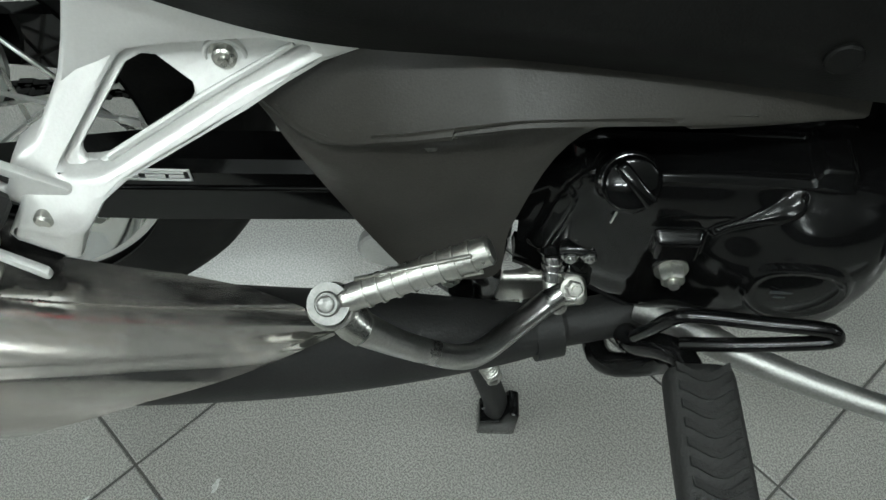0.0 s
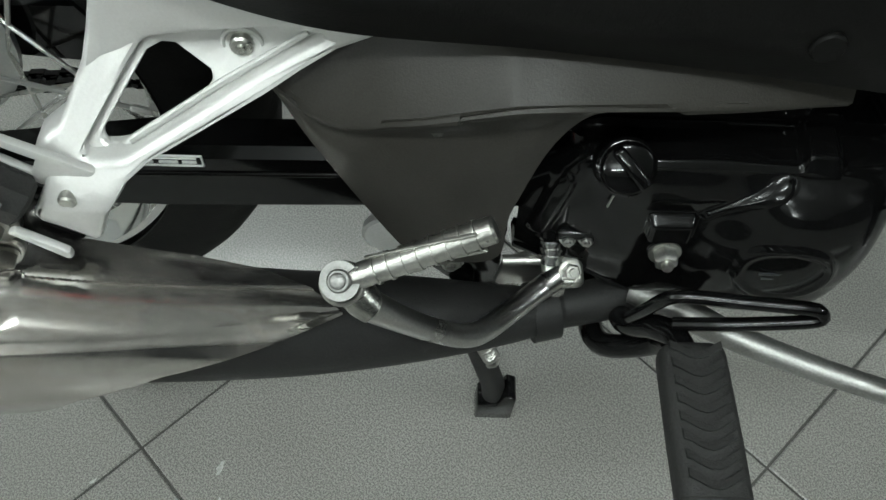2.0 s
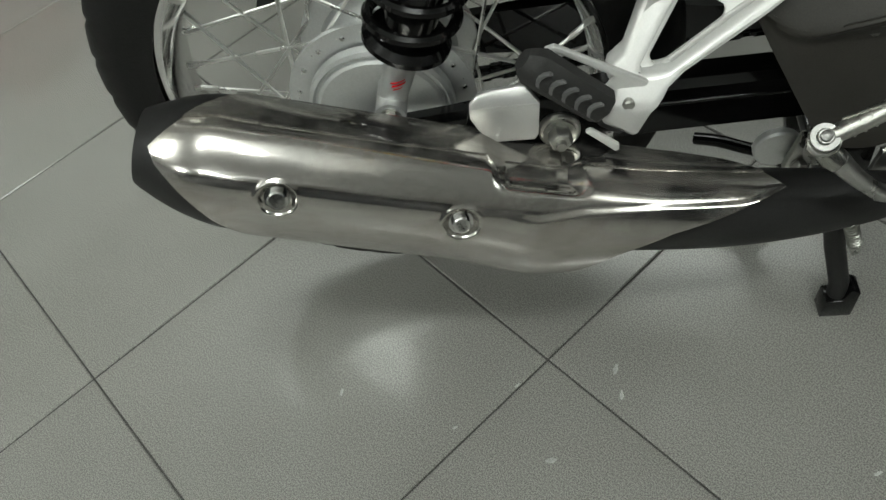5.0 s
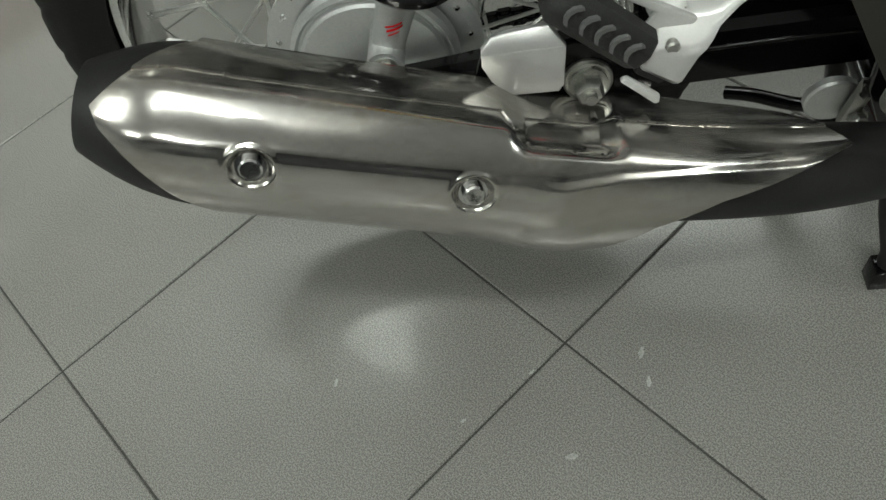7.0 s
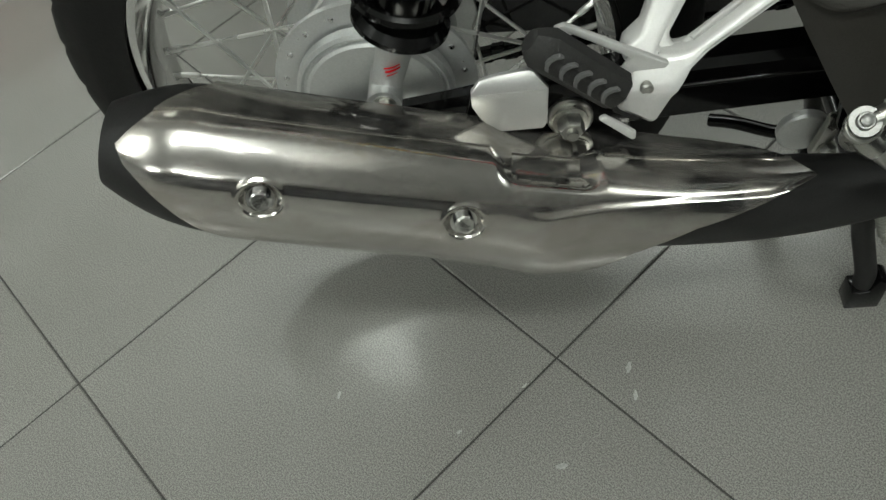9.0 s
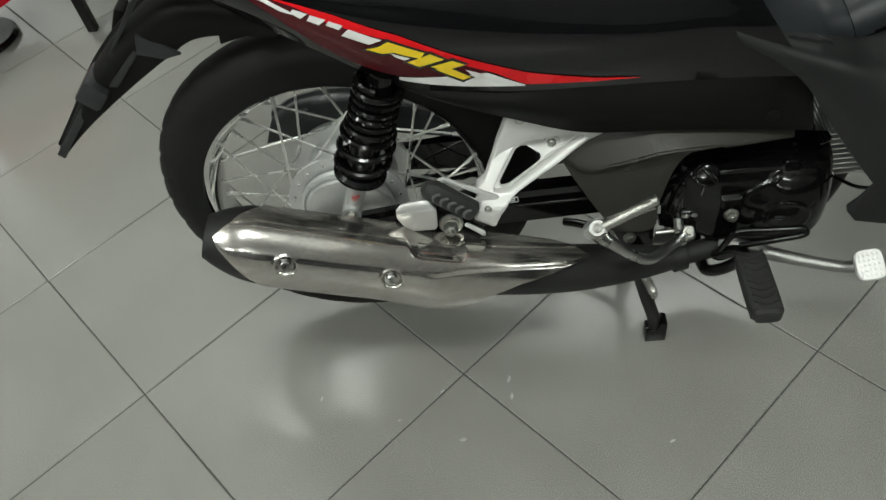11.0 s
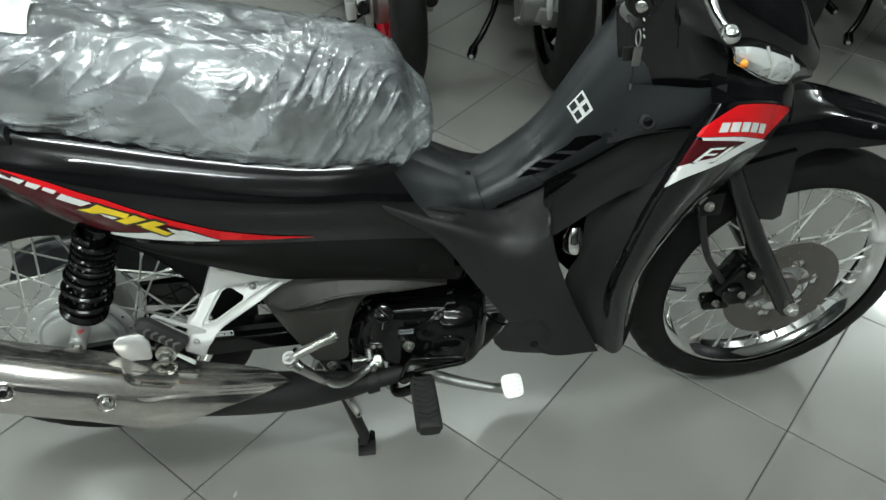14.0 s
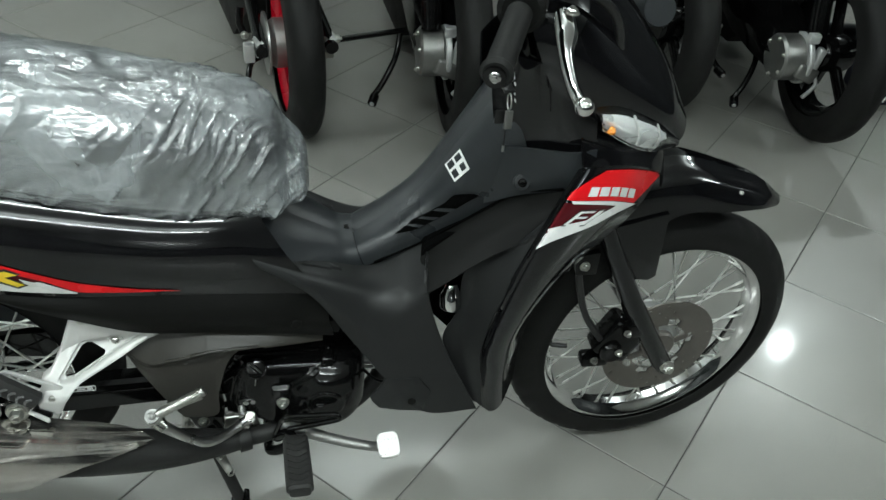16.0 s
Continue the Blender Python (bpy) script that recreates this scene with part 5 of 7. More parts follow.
part("lettering", mark(SIDE, YELLOW_BARS, 0.0027), M_YELLOW, side, "yellow name lettering drawn as plain strokes", 0)
part("decal", mark(SIDE, SMALL_WEDGES, 0.0030), M_WHITE, side, "small white wedges between the strokes", 0)

FRAME_COVER = Sheet([
    [(-0.255, -0.095, 0.598), (-0.256, -0.10, 0.594), (-0.257, -0.095, 0.59)],
    [(-0.17, -0.118, 0.575), (-0.17, -0.124, 0.562), (-0.17, -0.116, 0.55)],
    [(-0.085, -0.12, 0.56), (-0.085, -0.13, 0.54), (-0.085, -0.12, 0.513)],
    [(0.0, -0.12, 0.556), (0.0, -0.132, 0.52), (0.0, -0.12, 0.48)],
    [(0.10, -0.112, 0.554), (0.10, -0.132, 0.508), (0.10, -0.118, 0.468)],
    [(0.20, -0.108, 0.548), (0.20, -0.13, 0.498), (0.20, -0.118, 0.455)],
    [(0.268, -0.108, 0.52), (0.272, -0.122, 0.478), (0.278, -0.118, 0.443)]])
fc = both("frame_cover", FRAME_COVER, 50, 14, M_MATTE, 0.003, "matte black plastic frame cover")
part("clip", cyl((0.222, -0.131, 0.484), (0.222, -0.126, 0.484), 0.008, 20, bevel=0.001), M_MATTE, fc)

ENGINE_PANEL = Sheet([
    [(-0.034, -0.097, 0.445), (-0.034, -0.103, 0.434), (-0.033, -0.104, 0.431), (-0.032, -0.104, 0.428), (-0.031, -0.104, 0.424), (-0.029, -0.103, 0.418)],
    [(0.002, -0.094, 0.45), (0.0, -0.116, 0.4155), (0.0, -0.1155, 0.4115), (-0.002, -0.1115, 0.4), (-0.004, -0.113, 0.39), (-0.010, -0.111, 0.38)],
    [(0.035, -0.096, 0.462), (0.035, -0.1245, 0.426), (0.035, -0.124, 0.422), (0.034, -0.1145, 0.406), (0.028, -0.117, 0.385), (0.0324, -0.119, 0.2987)],
    [(0.06, -0.096, 0.466), (0.06, -0.128, 0.4345), (0.06, -0.1275, 0.43), (0.06, -0.1125, 0.411), (0.06, -0.118, 0.39), (0.05, -0.12, 0.286)],
    [(0.085, -0.096, 0.469), (0.085, -0.131, 0.4435), (0.085, -0.1305, 0.4385), (0.085, -0.112, 0.416), (0.087, -0.118, 0.39), (0.091, -0.119, 0.288)],
    [(0.1, -0.096, 0.468), (0.1, -0.1305, 0.445), (0.1, -0.13, 0.44), (0.1, -0.1125, 0.418), (0.0985, -0.118, 0.4), (0.0985, -0.118, 0.3435)],
    [(0.13, -0.096, 0.466), (0.13, -0.1285, 0.444), (0.13, -0.128, 0.44), (0.13, -0.117, 0.427), (0.13, -0.116, 0.423), (0.129, -0.115, 0.4188)],
    [(0.2, -0.098, 0.458), (0.2, -0.1205, 0.4368), (0.2, -0.12, 0.435), (0.2, -0.118, 0.433), (0.2, -0.116, 0.432), (0.2, -0.113, 0.43)],
    [(0.262, -0.1, 0.44), (0.262, -0.107, 0.427), (0.262, -0.107, 0.426), (0.262, -0.106, 0.4255), (0.262, -0.105, 0.425), (0.262, -0.1, 0.423)]])
ep = part("engine_side_panel", shell(ENGINE_PANEL, 60, 30, 0.003), M_PANEL, bike, "scuffed matte black engine side panel")
M_SCUFF = material("scuffed_plastic", (0.06, 0.058, 0.052), 0.7, spread=0.5, scale=400)
for u, v, a, b in ((0.36, 0.62, 0.05, 0.03), (0.42, 0.62, 0.09, 0.02), (0.33, 0.70, 0.03, 0.03), (0.74, 0.72, 0.06, 0.1)):
    part("scuff", mark(ENGINE_PANEL, [((u, v), (u + a, v + 0.012), (u + a * 0.9, v + b), (u + 0.01, v + b))], 0.0004), M_SCUFF, ep, "pale scuff mark")

# lower side fairing
FAIRING = Sheet([
    [(0.165, -0.118, 0.612), (0.168, -0.124, 0.606), (0.171, -0.126, 0.60), (0.175, -0.126, 0.594)],
    [(0.264, -0.072, 0.556), (0.257, -0.108, 0.558), (0.25, -0.124, 0.546), (0.246, -0.126, 0.534)],
    [(0.337, -0.060, 0.531), (0.327, -0.112, 0.522), (0.31, -0.133, 0.485), (0.298, -0.13, 0.452)],
    [(0.389, -0.063, 0.556), (0.376, -0.134, 0.505), (0.362, -0.146, 0.425), (0.356, -0.15, 0.37)],
    [(0.424, -0.066, 0.578), (0.41, -0.138, 0.53), (0.415, -0.152, 0.42), (0.42, -0.158, 0.292)],
    [(0.428, -0.067, 0.581), (0.416, -0.14, 0.536), (0.452, -0.156, 0.42), (0.51, -0.162, 0.29)]])
fa = both("side_fairing", FAIRING, 56, 34, M_FAIR, 0.003, "matte black lower side fairing")
part("fairing_corner", plate([(0.375, 0.372), (0.357, 0.37), (0.345, 0.345), (0.333, 0.329), (0.335, 0.319), (0.348, 0.301), (0.38, 0.295), (0.42, 0.2925), (0.43, 0.34), (0.41, 0.37)], 1, lambda x, z: -0.1502 - 0.105 * (x - 0.348), 0.005, bevel=0.0015), M_FAIR, fa, "rear lower corner of the fairing")
part("corner_bracket", tube([(0.316, -0.085, 0.35), (0.33, -0.1, 0.338), (0.345, -0.125, 0.343), (0.358, -0.14, 0.352)], 0.0026, 8, smooth_to=16), M_BLACKMETAL, fa)
part("clip", cyl((0.4, -0.1585, 0.317), (0.4, -0.15, 0.317), 0.007, 18, bevel=0.001), M_MATTE, fa)
UPPER = Sheet([
    [(0.337, -0.048, 0.524), (0.331, -0.082, 0.512), (0.325, -0.100, 0.495)],
    [(0.388, -0.054, 0.549), (0.381, -0.088, 0.524), (0.377, -0.117, 0.500)],
    [(0.428, -0.0665, 0.581), (0.421, -0.107, 0.562), (0.416, -0.1395, 0.536)],
    [(0.533, -0.079, 0.66), (0.516, -0.118, 0.636), (0.498, -0.144, 0.60)],
    [(0.578, -0.10, 0.686), (0.57, -0.13, 0.665), (0.56, -0.148, 0.635)],
    [(0.607, -0.125, 0.702), (0.602, -0.144, 0.685), (0.592, -0.152, 0.662)]])
part("inner_fairing", shell(UPPER, 40, 14, 0.003), M_MATTE, bike, "matte black inner fairing panel")
part("inner_fairing", shell(Sheet([[V(p.x, -p.y * 0.6, p.z - 0.055) for p in r] for r in UPPER.rows]), 40, 14, 0.003), M_MATTE, bike)
RIDGE = [(0.345, -0.066, 0.541), (0.424, -0.069, 0.582), (0.533, -0.083, 0.662), (0.562, -0.10, 0.684), (0.602, -0.127, 0.704)]
# thin near-black tube drawing the shaded gap line above the fairing
part("fairing_edge", tube(RIDGE, 0.0018, 8, smooth_to=30), M_HOLLOW_SHADE, fa)
# recessed inner panel between fairing and leg shield, with the bright fitting in its gap
RECESS = Sheet([
    [(0.498, -0.152, 0.30), (0.508, -0.155, 0.30), (0.519, -0.166, 0.298)],
    [(0.448, -0.132, 0.42), (0.475, -0.14, 0.42), (0.503, -0.172, 0.42)],
    [(0.47, -0.122, 0.485), (0.488, -0.13, 0.495), (0.508, -0.173, 0.50)],
    [(0.478, -0.116, 0.56), (0.505, -0.13, 0.575), (0.542, -0.174, 0.60)],
    [(0.545, -0.12, 0.62), (0.565, -0.14, 0.64), (0.582, -0.168, 0.70)]])
both("inner_shield", RECESS, 36, 16, M_FAIR, 0.003, "matte black recessed shield panel")
# solid near-black block: shade behind the panels put in as colour
part("inner_box", plate([(0.40, 0.53), (0.42, 0.58), (0.56, 0.66), (0.59, 0.6), (0.53, 0.42), (0.49, 0.38), (0.44, 0.44)], 0, -0.085, 0.17), M_HOLLOW_SHADE, bike, "near-black block standing for the shade inside the leg shield")
part("horn", tube([(0.454, -0.13, 0.492), (0.455, -0.128, 0.498), (0.455, -0.122, 0.516), (0.456, -0.118, 0.534)], [0.013, 0.017, 0.016, 0.009], 24), M_CHROME, bike, "bright chromed fitting in the fairing gap")

# leg shield wing, gloss front face and matte inner edge
WING = Sheet([
    [(0.517, -0.165, 0.298), (0.53, -0.178, 0.30), (0.55, -0.165, 0.30), (0.58, -0.12, 0.31)],
    [(0.503, -0.172, 0.39), (0.518, -0.19, 0.392), (0.54, -0.178, 0.395), (0.58, -0.125, 0.40)],
    [(0.50, -0.175, 0.455), (0.51, -0.196, 0.465), (0.54, -0.184, 0.465), (0.59, -0.13, 0.47)],
    [(0.525, -0.176, 0.56), (0.533, -0.198, 0.575), (0.57, -0.186, 0.56), (0.63, -0.13, 0.545)],
    [(0.553, -0.175, 0.64), (0.558, -0.196, 0.655), (0.61, -0.182, 0.635), (0.68, -0.125, 0.605)],
    [(0.585, -0.165, 0.71), (0.59, -0.185, 0.72), (0.655, -0.165, 0.70), (0.73, -0.11, 0.65)],
    [(0.612, -0.15, 0.75), (0.62, -0.168, 0.765), (0.69, -0.145, 0.75), (0.77, -0.085, 0.70)]])
wing = both("leg_shield", WING, 60, 24, M_GLOSS, 0.004, "gloss black leg shield wing")
part("decal", mark(WING, [((0.838, 0.16), (0.842, 0.74), (0.772, 0.64), (0.712, 0.13))], 0.0012), M_MAROON, wing, "dark maroon decal field")
part("decal", mark(WING, [((0.849, 0.182), (0.9877, 0.47), (0.992, 1.0), (0.858, 0.9))], 0.0018), M_RED, wing, "bright red decal panel")
part("decal", mark(WING, [((0.663, 0.249), (0.717, 0.102), (0.783, 0.59), (0.767, 0.672)), ((0.767, 0.672), (0.783, 0.59), (0.838, 0.736), (0.857, 0.928)), ((0.838, 0.36), (0.849, 0.32), (0.857, 0.928), (0.838, 0.736))], 0.0022), M_WHITE, wing, "white decal stripe")
LET = [(i * 0.205, 0, i * 0.205 + 0.17, 1) for i in range(5)]
part("lettering", mark(WING, strokes((0.9126, 0.429), (0.9132, 0.815), (0.878, 0.853), (0.871, 0.447), LET), 0.003), M_WHITE, wing, "white name lettering drawn as plain bars", 0)


def words(text, size):
    c = bpy.data.curves.new("words", "FONT")
    c.body, c.size, c.extrude, c.shear = text, size, 0.0004, 0.35
    o = bpy.data.objects.new("words", c)
    scene.collection.objects.link(o)
    me = bpy.data.meshes.new_from_object(o.evaluated_get(bpy.context.evaluated_depsgraph_get()))
    bpy.data.objects.remove(o)
    bm = bmesh.new()
    bm.from_mesh(me)
    bpy.data.meshes.remove(me)
    return bm


for grow, high, mat, label in ((0.09, 0.0025, M_INK, "black edge of the slanted letters"), (0.0, 0.0031, M_WHITE, "pale slanted letters FI")):
    bm = words("FI", 1.0)
    wide = max(v.co.x for v in bm.verts)
    tall = max(v.co.y for v in bm.verts)
    for v in bm.verts:
        a, b, c = v.co.x / wide, v.co.y / tall, v.co.z
        a, b = 0.5 + (a - 0.5) * (1 + grow), 0.5 + (b - 0.5) * (1 + grow * 2)
        u0, v0 = 0.758 + 0.009 * a, 0.37 + 0.268 * a
        u1, v1 = 0.808 + 0.009 * a, 0.372 + 0.275 * a
        v.co = WING.at(u0 + (u1 - u0) * b, v0 + (v1 - v0) * b, high + c)
    part("lettering", bm, mat, wing, label, 0)

# centre tunnel and meter surround
def tunnel_ring(x, z, w, h, tilt, skew=0.0, n=17):
    ring = []
    for i in range(n):
        a = math.pi * i / (n - 1)
        c, s = math.cos(a), math.sin(a)
        off = V(-math.sin(radians(tilt)), 0, math.cos(radians(tilt))) * (abs(s) ** 0.7 * h)
        ring.append(V(x + skew * (1 - abs(s) ** 0.7), -w * math.copysign(abs(c) ** 0.7, c), z) + off)
    return ring


rings = [tunnel_ring(0.162, 0.550, 0.106, 0.108, 0, 0.072), tunnel_ring(0.218, 0.535, 0.088, 0.076, 3, 0.046), tunnel_ring(0.27, 0.527, 0.069, 0.053, 8, 0.02), tunnel_ring(0.303, 0.524, 0.058, 0.040, 15), tunnel_ring(0.330, 0.525, 0.055, 0.036, 20)]
rows = [[V(*(spline([r[j] for r in rings], 16)[i])) for j in range(17)] for i in range(16)]
tf = part("centre_cover", shell(rows, 0, 0, 0.003), M_GREY, bike, "charcoal plastic centre cover", 50)
part("screw", nut((0.308, 0.0, 0.5605), (-0.2, -0.1, 1), 0.0045, 0.003, 16), M_BLACKMETAL, tf)
rings = [tunnel_ring(0.331, 0.525, 0.055, 0.036, 20), tunnel_ring(0.39, 0.552, 0.06, 0.045, 22), tunnel_ring(0.457, 0.595, 0.062, 0.06, 30), tunnel_ring(0.525, 0.648, 0.072, 0.105, 20), tunnel_ring(0.575, 0.69, 0.09, 0.13, 20)]
rows = [[V(*(spline([r[j] for r in rings], 40)[i])) for j in range(17)] for i in range(40)]
TUNNEL = Sheet(rows[::3] + [rows[-1]])
tunnel = part("tunnel_cover", shell(rows, 0, 0, 0.003), M_GREY, bike, "charcoal plastic tunnel cover with slotted vent", 50)
# slotted vent: a flat near-black tapering patch paints the slot's shade, under slanted vanes
HOLE_V = [((0.233, 0.21), (0.325, 0.142), (0.433, 0.105), (0.35, 0.24)), ((0.35, 0.24), (0.433, 0.105), (0.525, 0.078), (0.508, 0.172)), ((0.508, 0.172), (0.525, 0.078), (0.635, 0.055), (0.545, 0.172))]
vent = part("vent", mark(TUNNEL, HOLE_V, 0.0030), M_HOLLOW_SHADE, tunnel, "slotted vent with its inner shade painted near-black")
part("vane", mark(TUNNEL, [((u, 0.235 - 0.1 * k), (u + 0.06, 0.135 - 0.11 * k), (u + 0.085, 0.13 - 0.11 * k), (u + 0.022, 0.225 - 0.1 * k)) for u, k in ((0.3, 0), (0.375, 0.2), (0.45, 0.45))], 0.0055), M_GREY, vent)
STICK = ((0.558, 0.43), (0.625, 0.408), (0.633, 0.225), (0.567, 0.242))
lab = part("warning_label", mark(TUNNEL, [STICK], 0.0012), M_WHITE, tunnel, "white warning label with small pictures", 0)
part("label_print", mark(TUNNEL, strokes(*STICK, [(0.1, 0.08, 0.45, 0.42), (0.56, 0.1, 0.9, 0.4), (0.1, 0.55, 0.4, 0.9), (0.6, 0.58, 0.88, 0.88)]), 0.0018), M_GREY, lab, "grey unreadable print", 0)
# upper inner cover between the tunnel and the shield
INNER = Sheet([
    [(0.505, -0.070, 0.645), (0.511, -0.064, 0.70), (0.515, -0.060, 0.738)],
    [(0.55, -0.095, 0.675), (0.556, -0.104, 0.72), (0.553, -0.103, 0.758)],
    [(0.60, -0.120, 0.695), (0.603, -0.133, 0.73), (0.60, -0.134, 0.768)],
    [(0.63, -0.128, 0.70), (0.636, -0.139, 0.735), (0.634, -0.14, 0.775)]])
ic = both("inner_leg_shield", INNER, 30, 18, M_GREY, 0.003, "charcoal inner leg shield")
INNER_UP = Sheet([
    [(0.52, -0.048, 0.73), (0.508, -0.04, 0.80), (0.50, -0.032, 0.87)],
    [(0.558, -0.09, 0.75), (0.552, -0.086, 0.80), (0.54, -0.078, 0.88)],
    [(0.604, -0.122, 0.76), (0.59, -0.122, 0.80), (0.575, -0.11, 0.88)],
    [(0.636, -0.132, 0.768), (0.632, -0.13, 0.80), (0.63, -0.112, 0.88)]])
both("steering_cover", INNER_UP, 24, 18, M_GLOSS, 0.003, "gloss black cover under the handlebar")
part("screw", nut((0.5485, -0.103, 0.7015), (-0.3, -1, 0.5), 0.005, 0.003, 18), M_BLACKMETAL, ic)
part("screw_cup", cyl((0.551, -0.092, 0.697), (0.5485, -0.1025, 0.7015), 0.0125, 24, bevel=0.002), M_DARK, ic)

# front cowl and handlebar cover
COWL = Sheet([
    [(0.612, 0, 0.86), (0.612, -0.06, 0.85), (0.612, -0.12, 0.80), (0.615, -0.15, 0.755)],
    [(0.69, 0, 0.845), (0.69, -0.06, 0.83), (0.69, -0.11, 0.78), (0.69, -0.135, 0.745)],
    [(0.755, 0, 0.79), (0.755, -0.05, 0.775), (0.757, -0.085, 0.74), (0.76, -0.1, 0.705)],
    [(0.785, 0, 0.72), (0.785, -0.04, 0.71), (0.785, -0.06, 0.69), (0.785, -0.07, 0.66)]])
both("front_cowl", COWL, 30, 24, M_GLOSS, 0.004, "gloss black front cowl")
HEAD = Sheet([
    [(0.515, 0, 1.02), (0.51, -0.07, 1.01), (0.51, -0.12, 0.975), (0.53, -0.14, 0.92), (0.56, -0.13, 0.86)],
    [(0.575, 0, 1.02), (0.575, -0.07, 1.01), (0.58, -0.125, 0.97), (0.585, -0.15, 0.91), (0.60, -0.145, 0.845)],
    [(0.66, 0, 0.97), (0.66, -0.06, 0.955), (0.66, -0.11, 0.92), (0.655, -0.145, 0.87), (0.65, -0.14, 0.815)],
    [(0.74, 0, 0.885), (0.74, -0.055, 0.875), (0.735, -0.1, 0.85), (0.725, -0.13, 0.82), (0.70, -0.13, 0.785)],
    [(0.79, 0, 0.80), (0.79, -0.05, 0.795), (0.785, -0.085, 0.785), (0.77, -0.11, 0.77), (0.745, -0.11, 0.75)]])
both("handlebar_cover", HEAD, 40, 30, M_GLOSS, 0.003, "gloss black handlebar cover with headlamp")
LENS = Sheet([
    [(0.622, -0.152, 0.838), (0.625, -0.158, 0.828), (0.628, -0.154, 0.815)],
    [(0.655, -0.148, 0.84), (0.668, -0.158, 0.81), (0.675, -0.148, 0.785)],
    [(0.71, -0.136, 0.815), (0.72, -0.142, 0.79), (0.72, -0.128, 0.762)],
    [(0.765, -0.11, 0.775), (0.768, -0.112, 0.762), (0.765, -0.1, 0.75)]])
lens = both("turn_signal", LENS, 24, 12, M_LENS, 0.004, "clear turn signal lens")
part("reflector", shell(Sheet([[V(p.x + 0.004, p.y + 0.012, p.z) for p in r] for r in LENS.rows]), 16, 8, 0.002), M_MIRROR, lens)
for q in [lens] + list(lens.children):
    q.visible_shadow = q is not lens
for u in (0.42, 0.66):
    part("lens_rib", tube([LENS.at(u, v) + V(0.002, 0.007, 0) for v in (0.12, 0.35, 0.6, 0.88)], 0.0018, 8, smooth_to=10), M_SILVER, lens)
b = bmesh.new()
bmesh.ops.create_uvsphere(b, u_segments=16, v_segments=10, radius=0.0056, matrix=Matrix.Translation((0.643, -0.15, 0.811)))
part("bulb", b, M_AMBER, lens, "amber bulb")
part("headlamp", lathe([(0.0, 0.0), (0.05, 0.006), (0.062, 0.02), (0.062, 0.04)], 36), M_LENS, bike, "clear headlamp lens").matrix_local = pose(0.79, 0, 0.80, 0, 0, 90) @ pose(0, 0, 0, -35, 0, 0)

# handlebar, grip and brake lever
def bar(s):
    h = part("handlebar", tube([(0.53, s * 0.05, 0.99), (0.50, s * 0.16, 1.015), (0.468, s * 0.24, 1.02), (0.409, s * 0.372, 1.006)], 0.011, 14, smooth_to=20), M_BLACKMETAL, bike, "black handlebar end")
    a, b = V(0.462, s * 0.255, 1.019), V(0.414, s * 0.362, 1.008)
    g = part("grip", cyl(a, b, 0.0138, 28, bevel=0.003), M_RUBBER, h, "black rubber hand grip")
    bm = bmesh.new()
    for i in range(14):
        c = a.lerp(b, 0.08 + i * 0.062)
        tube([c, c.lerp(b, 0.03)], 0.01395, 20, bm)
    part("rib", bm, M_RUBBER, g)
    part("flange", tube([b, b.lerp(a, -0.02), b.lerp(a, -0.06)], [0.0155, 0.0165, 0.013], 26), M_RUBBER, g)
    part("bar_end", nut(b.lerp(a, -0.06), (b - a), 0.006, 0.006, 22), M_STEEL, h, "small round end screw")
    part("switch_housing", cyl((0.482, s * 0.205, 1.015), (0.464, s * 0.252, 1.019), 0.026, 24, bevel=0.006), M_MATTE, h)
    lever = part("brake_lever", tube([(0.53, s * 0.205, 0.993), (0.5246, s * 0.235, 0.985), (0.5174, s * 0.26, 0.978), (0.5113, s * 0.29, 0.9735), (0.5065, s * 0.325, 0.9693), (0.505, s * 0.352, 0.968)], [0.012, 0.0125, 0.0088, 0.0074, 0.0066, 0.0066], 14, smooth_to=30), M_CHROME, h, "polished lever with ball end")
    b2 = bmesh.new()
    bmesh.ops.create_uvsphere(b2, u_segments=20, v_segments=12, radius=0.0098, matrix=Matrix.Translation((0.5068, s * 0.361, 0.9675)))
    part("ball_end", b2, M_CHROME, h, "polished lever ball")
    part("pivot_screw", nut((0.532, s * 0.22, 1.003), (0, 0, 1), 0.0065, 0.006), M_ZINC, h)


bar(-1)
bar(1)
part("master_cylinder", box((0.545, -0.17, 1.02), (0.055, 0.04, 0.035), 0.008), M_BLACKMETAL, bike, "black brake master cylinder")
part("brake_hose", tube([(0.56, -0.15, 1.01), (0.63, -0.13, 0.95), (0.66, -0.10, 0.8), (0.66, -0.085, 0.62), (0.672, -0.083, 0.52), (0.70, -0.085, 0.42), (0.745, -0.078, 0.345)], 0.006, 10, smooth_to=50), M_INK, bike, "black rubber brake hose")
keys = part("ignition_lock", cyl((0.50, -0.09, 0.862), (0.512, -0.08, 0.862), 0.014, 20, bevel=0.002), M_STEEL, bike, "ignition lock with hanging key ring")
part("key", box((0.505, -0.108, 0.858), (0.014, 0.034, 0.006), 0.002), M_INK, keys)
part("key_ring", tube([V(0.505, -0.128 + 0.009 * math.sin(a), 0.846 + 0.011 * math.cos(a)) for a in (math.pi * k / 8 for k in range(17))], 0.001, 6), M_STEEL, keys)
part("spare_key", box((0.504, -0.136, 0.824), (0.011, 0.003, 0.027), 0.001), M_DULL, keys, "dull metal spare key")
part("key_chain", tube([(0.505, -0.13, 0.835), (0.503, -0.131, 0.805), (0.504, -0.13, 0.78)], 0.0013, 8), M_INK, keys, "thin dark key chain")
part("chain_end", tube([(0.504, -0.13, 0.782), (0.504, -0.13, 0.773)], 0.002, 8), M_STEEL, keys)
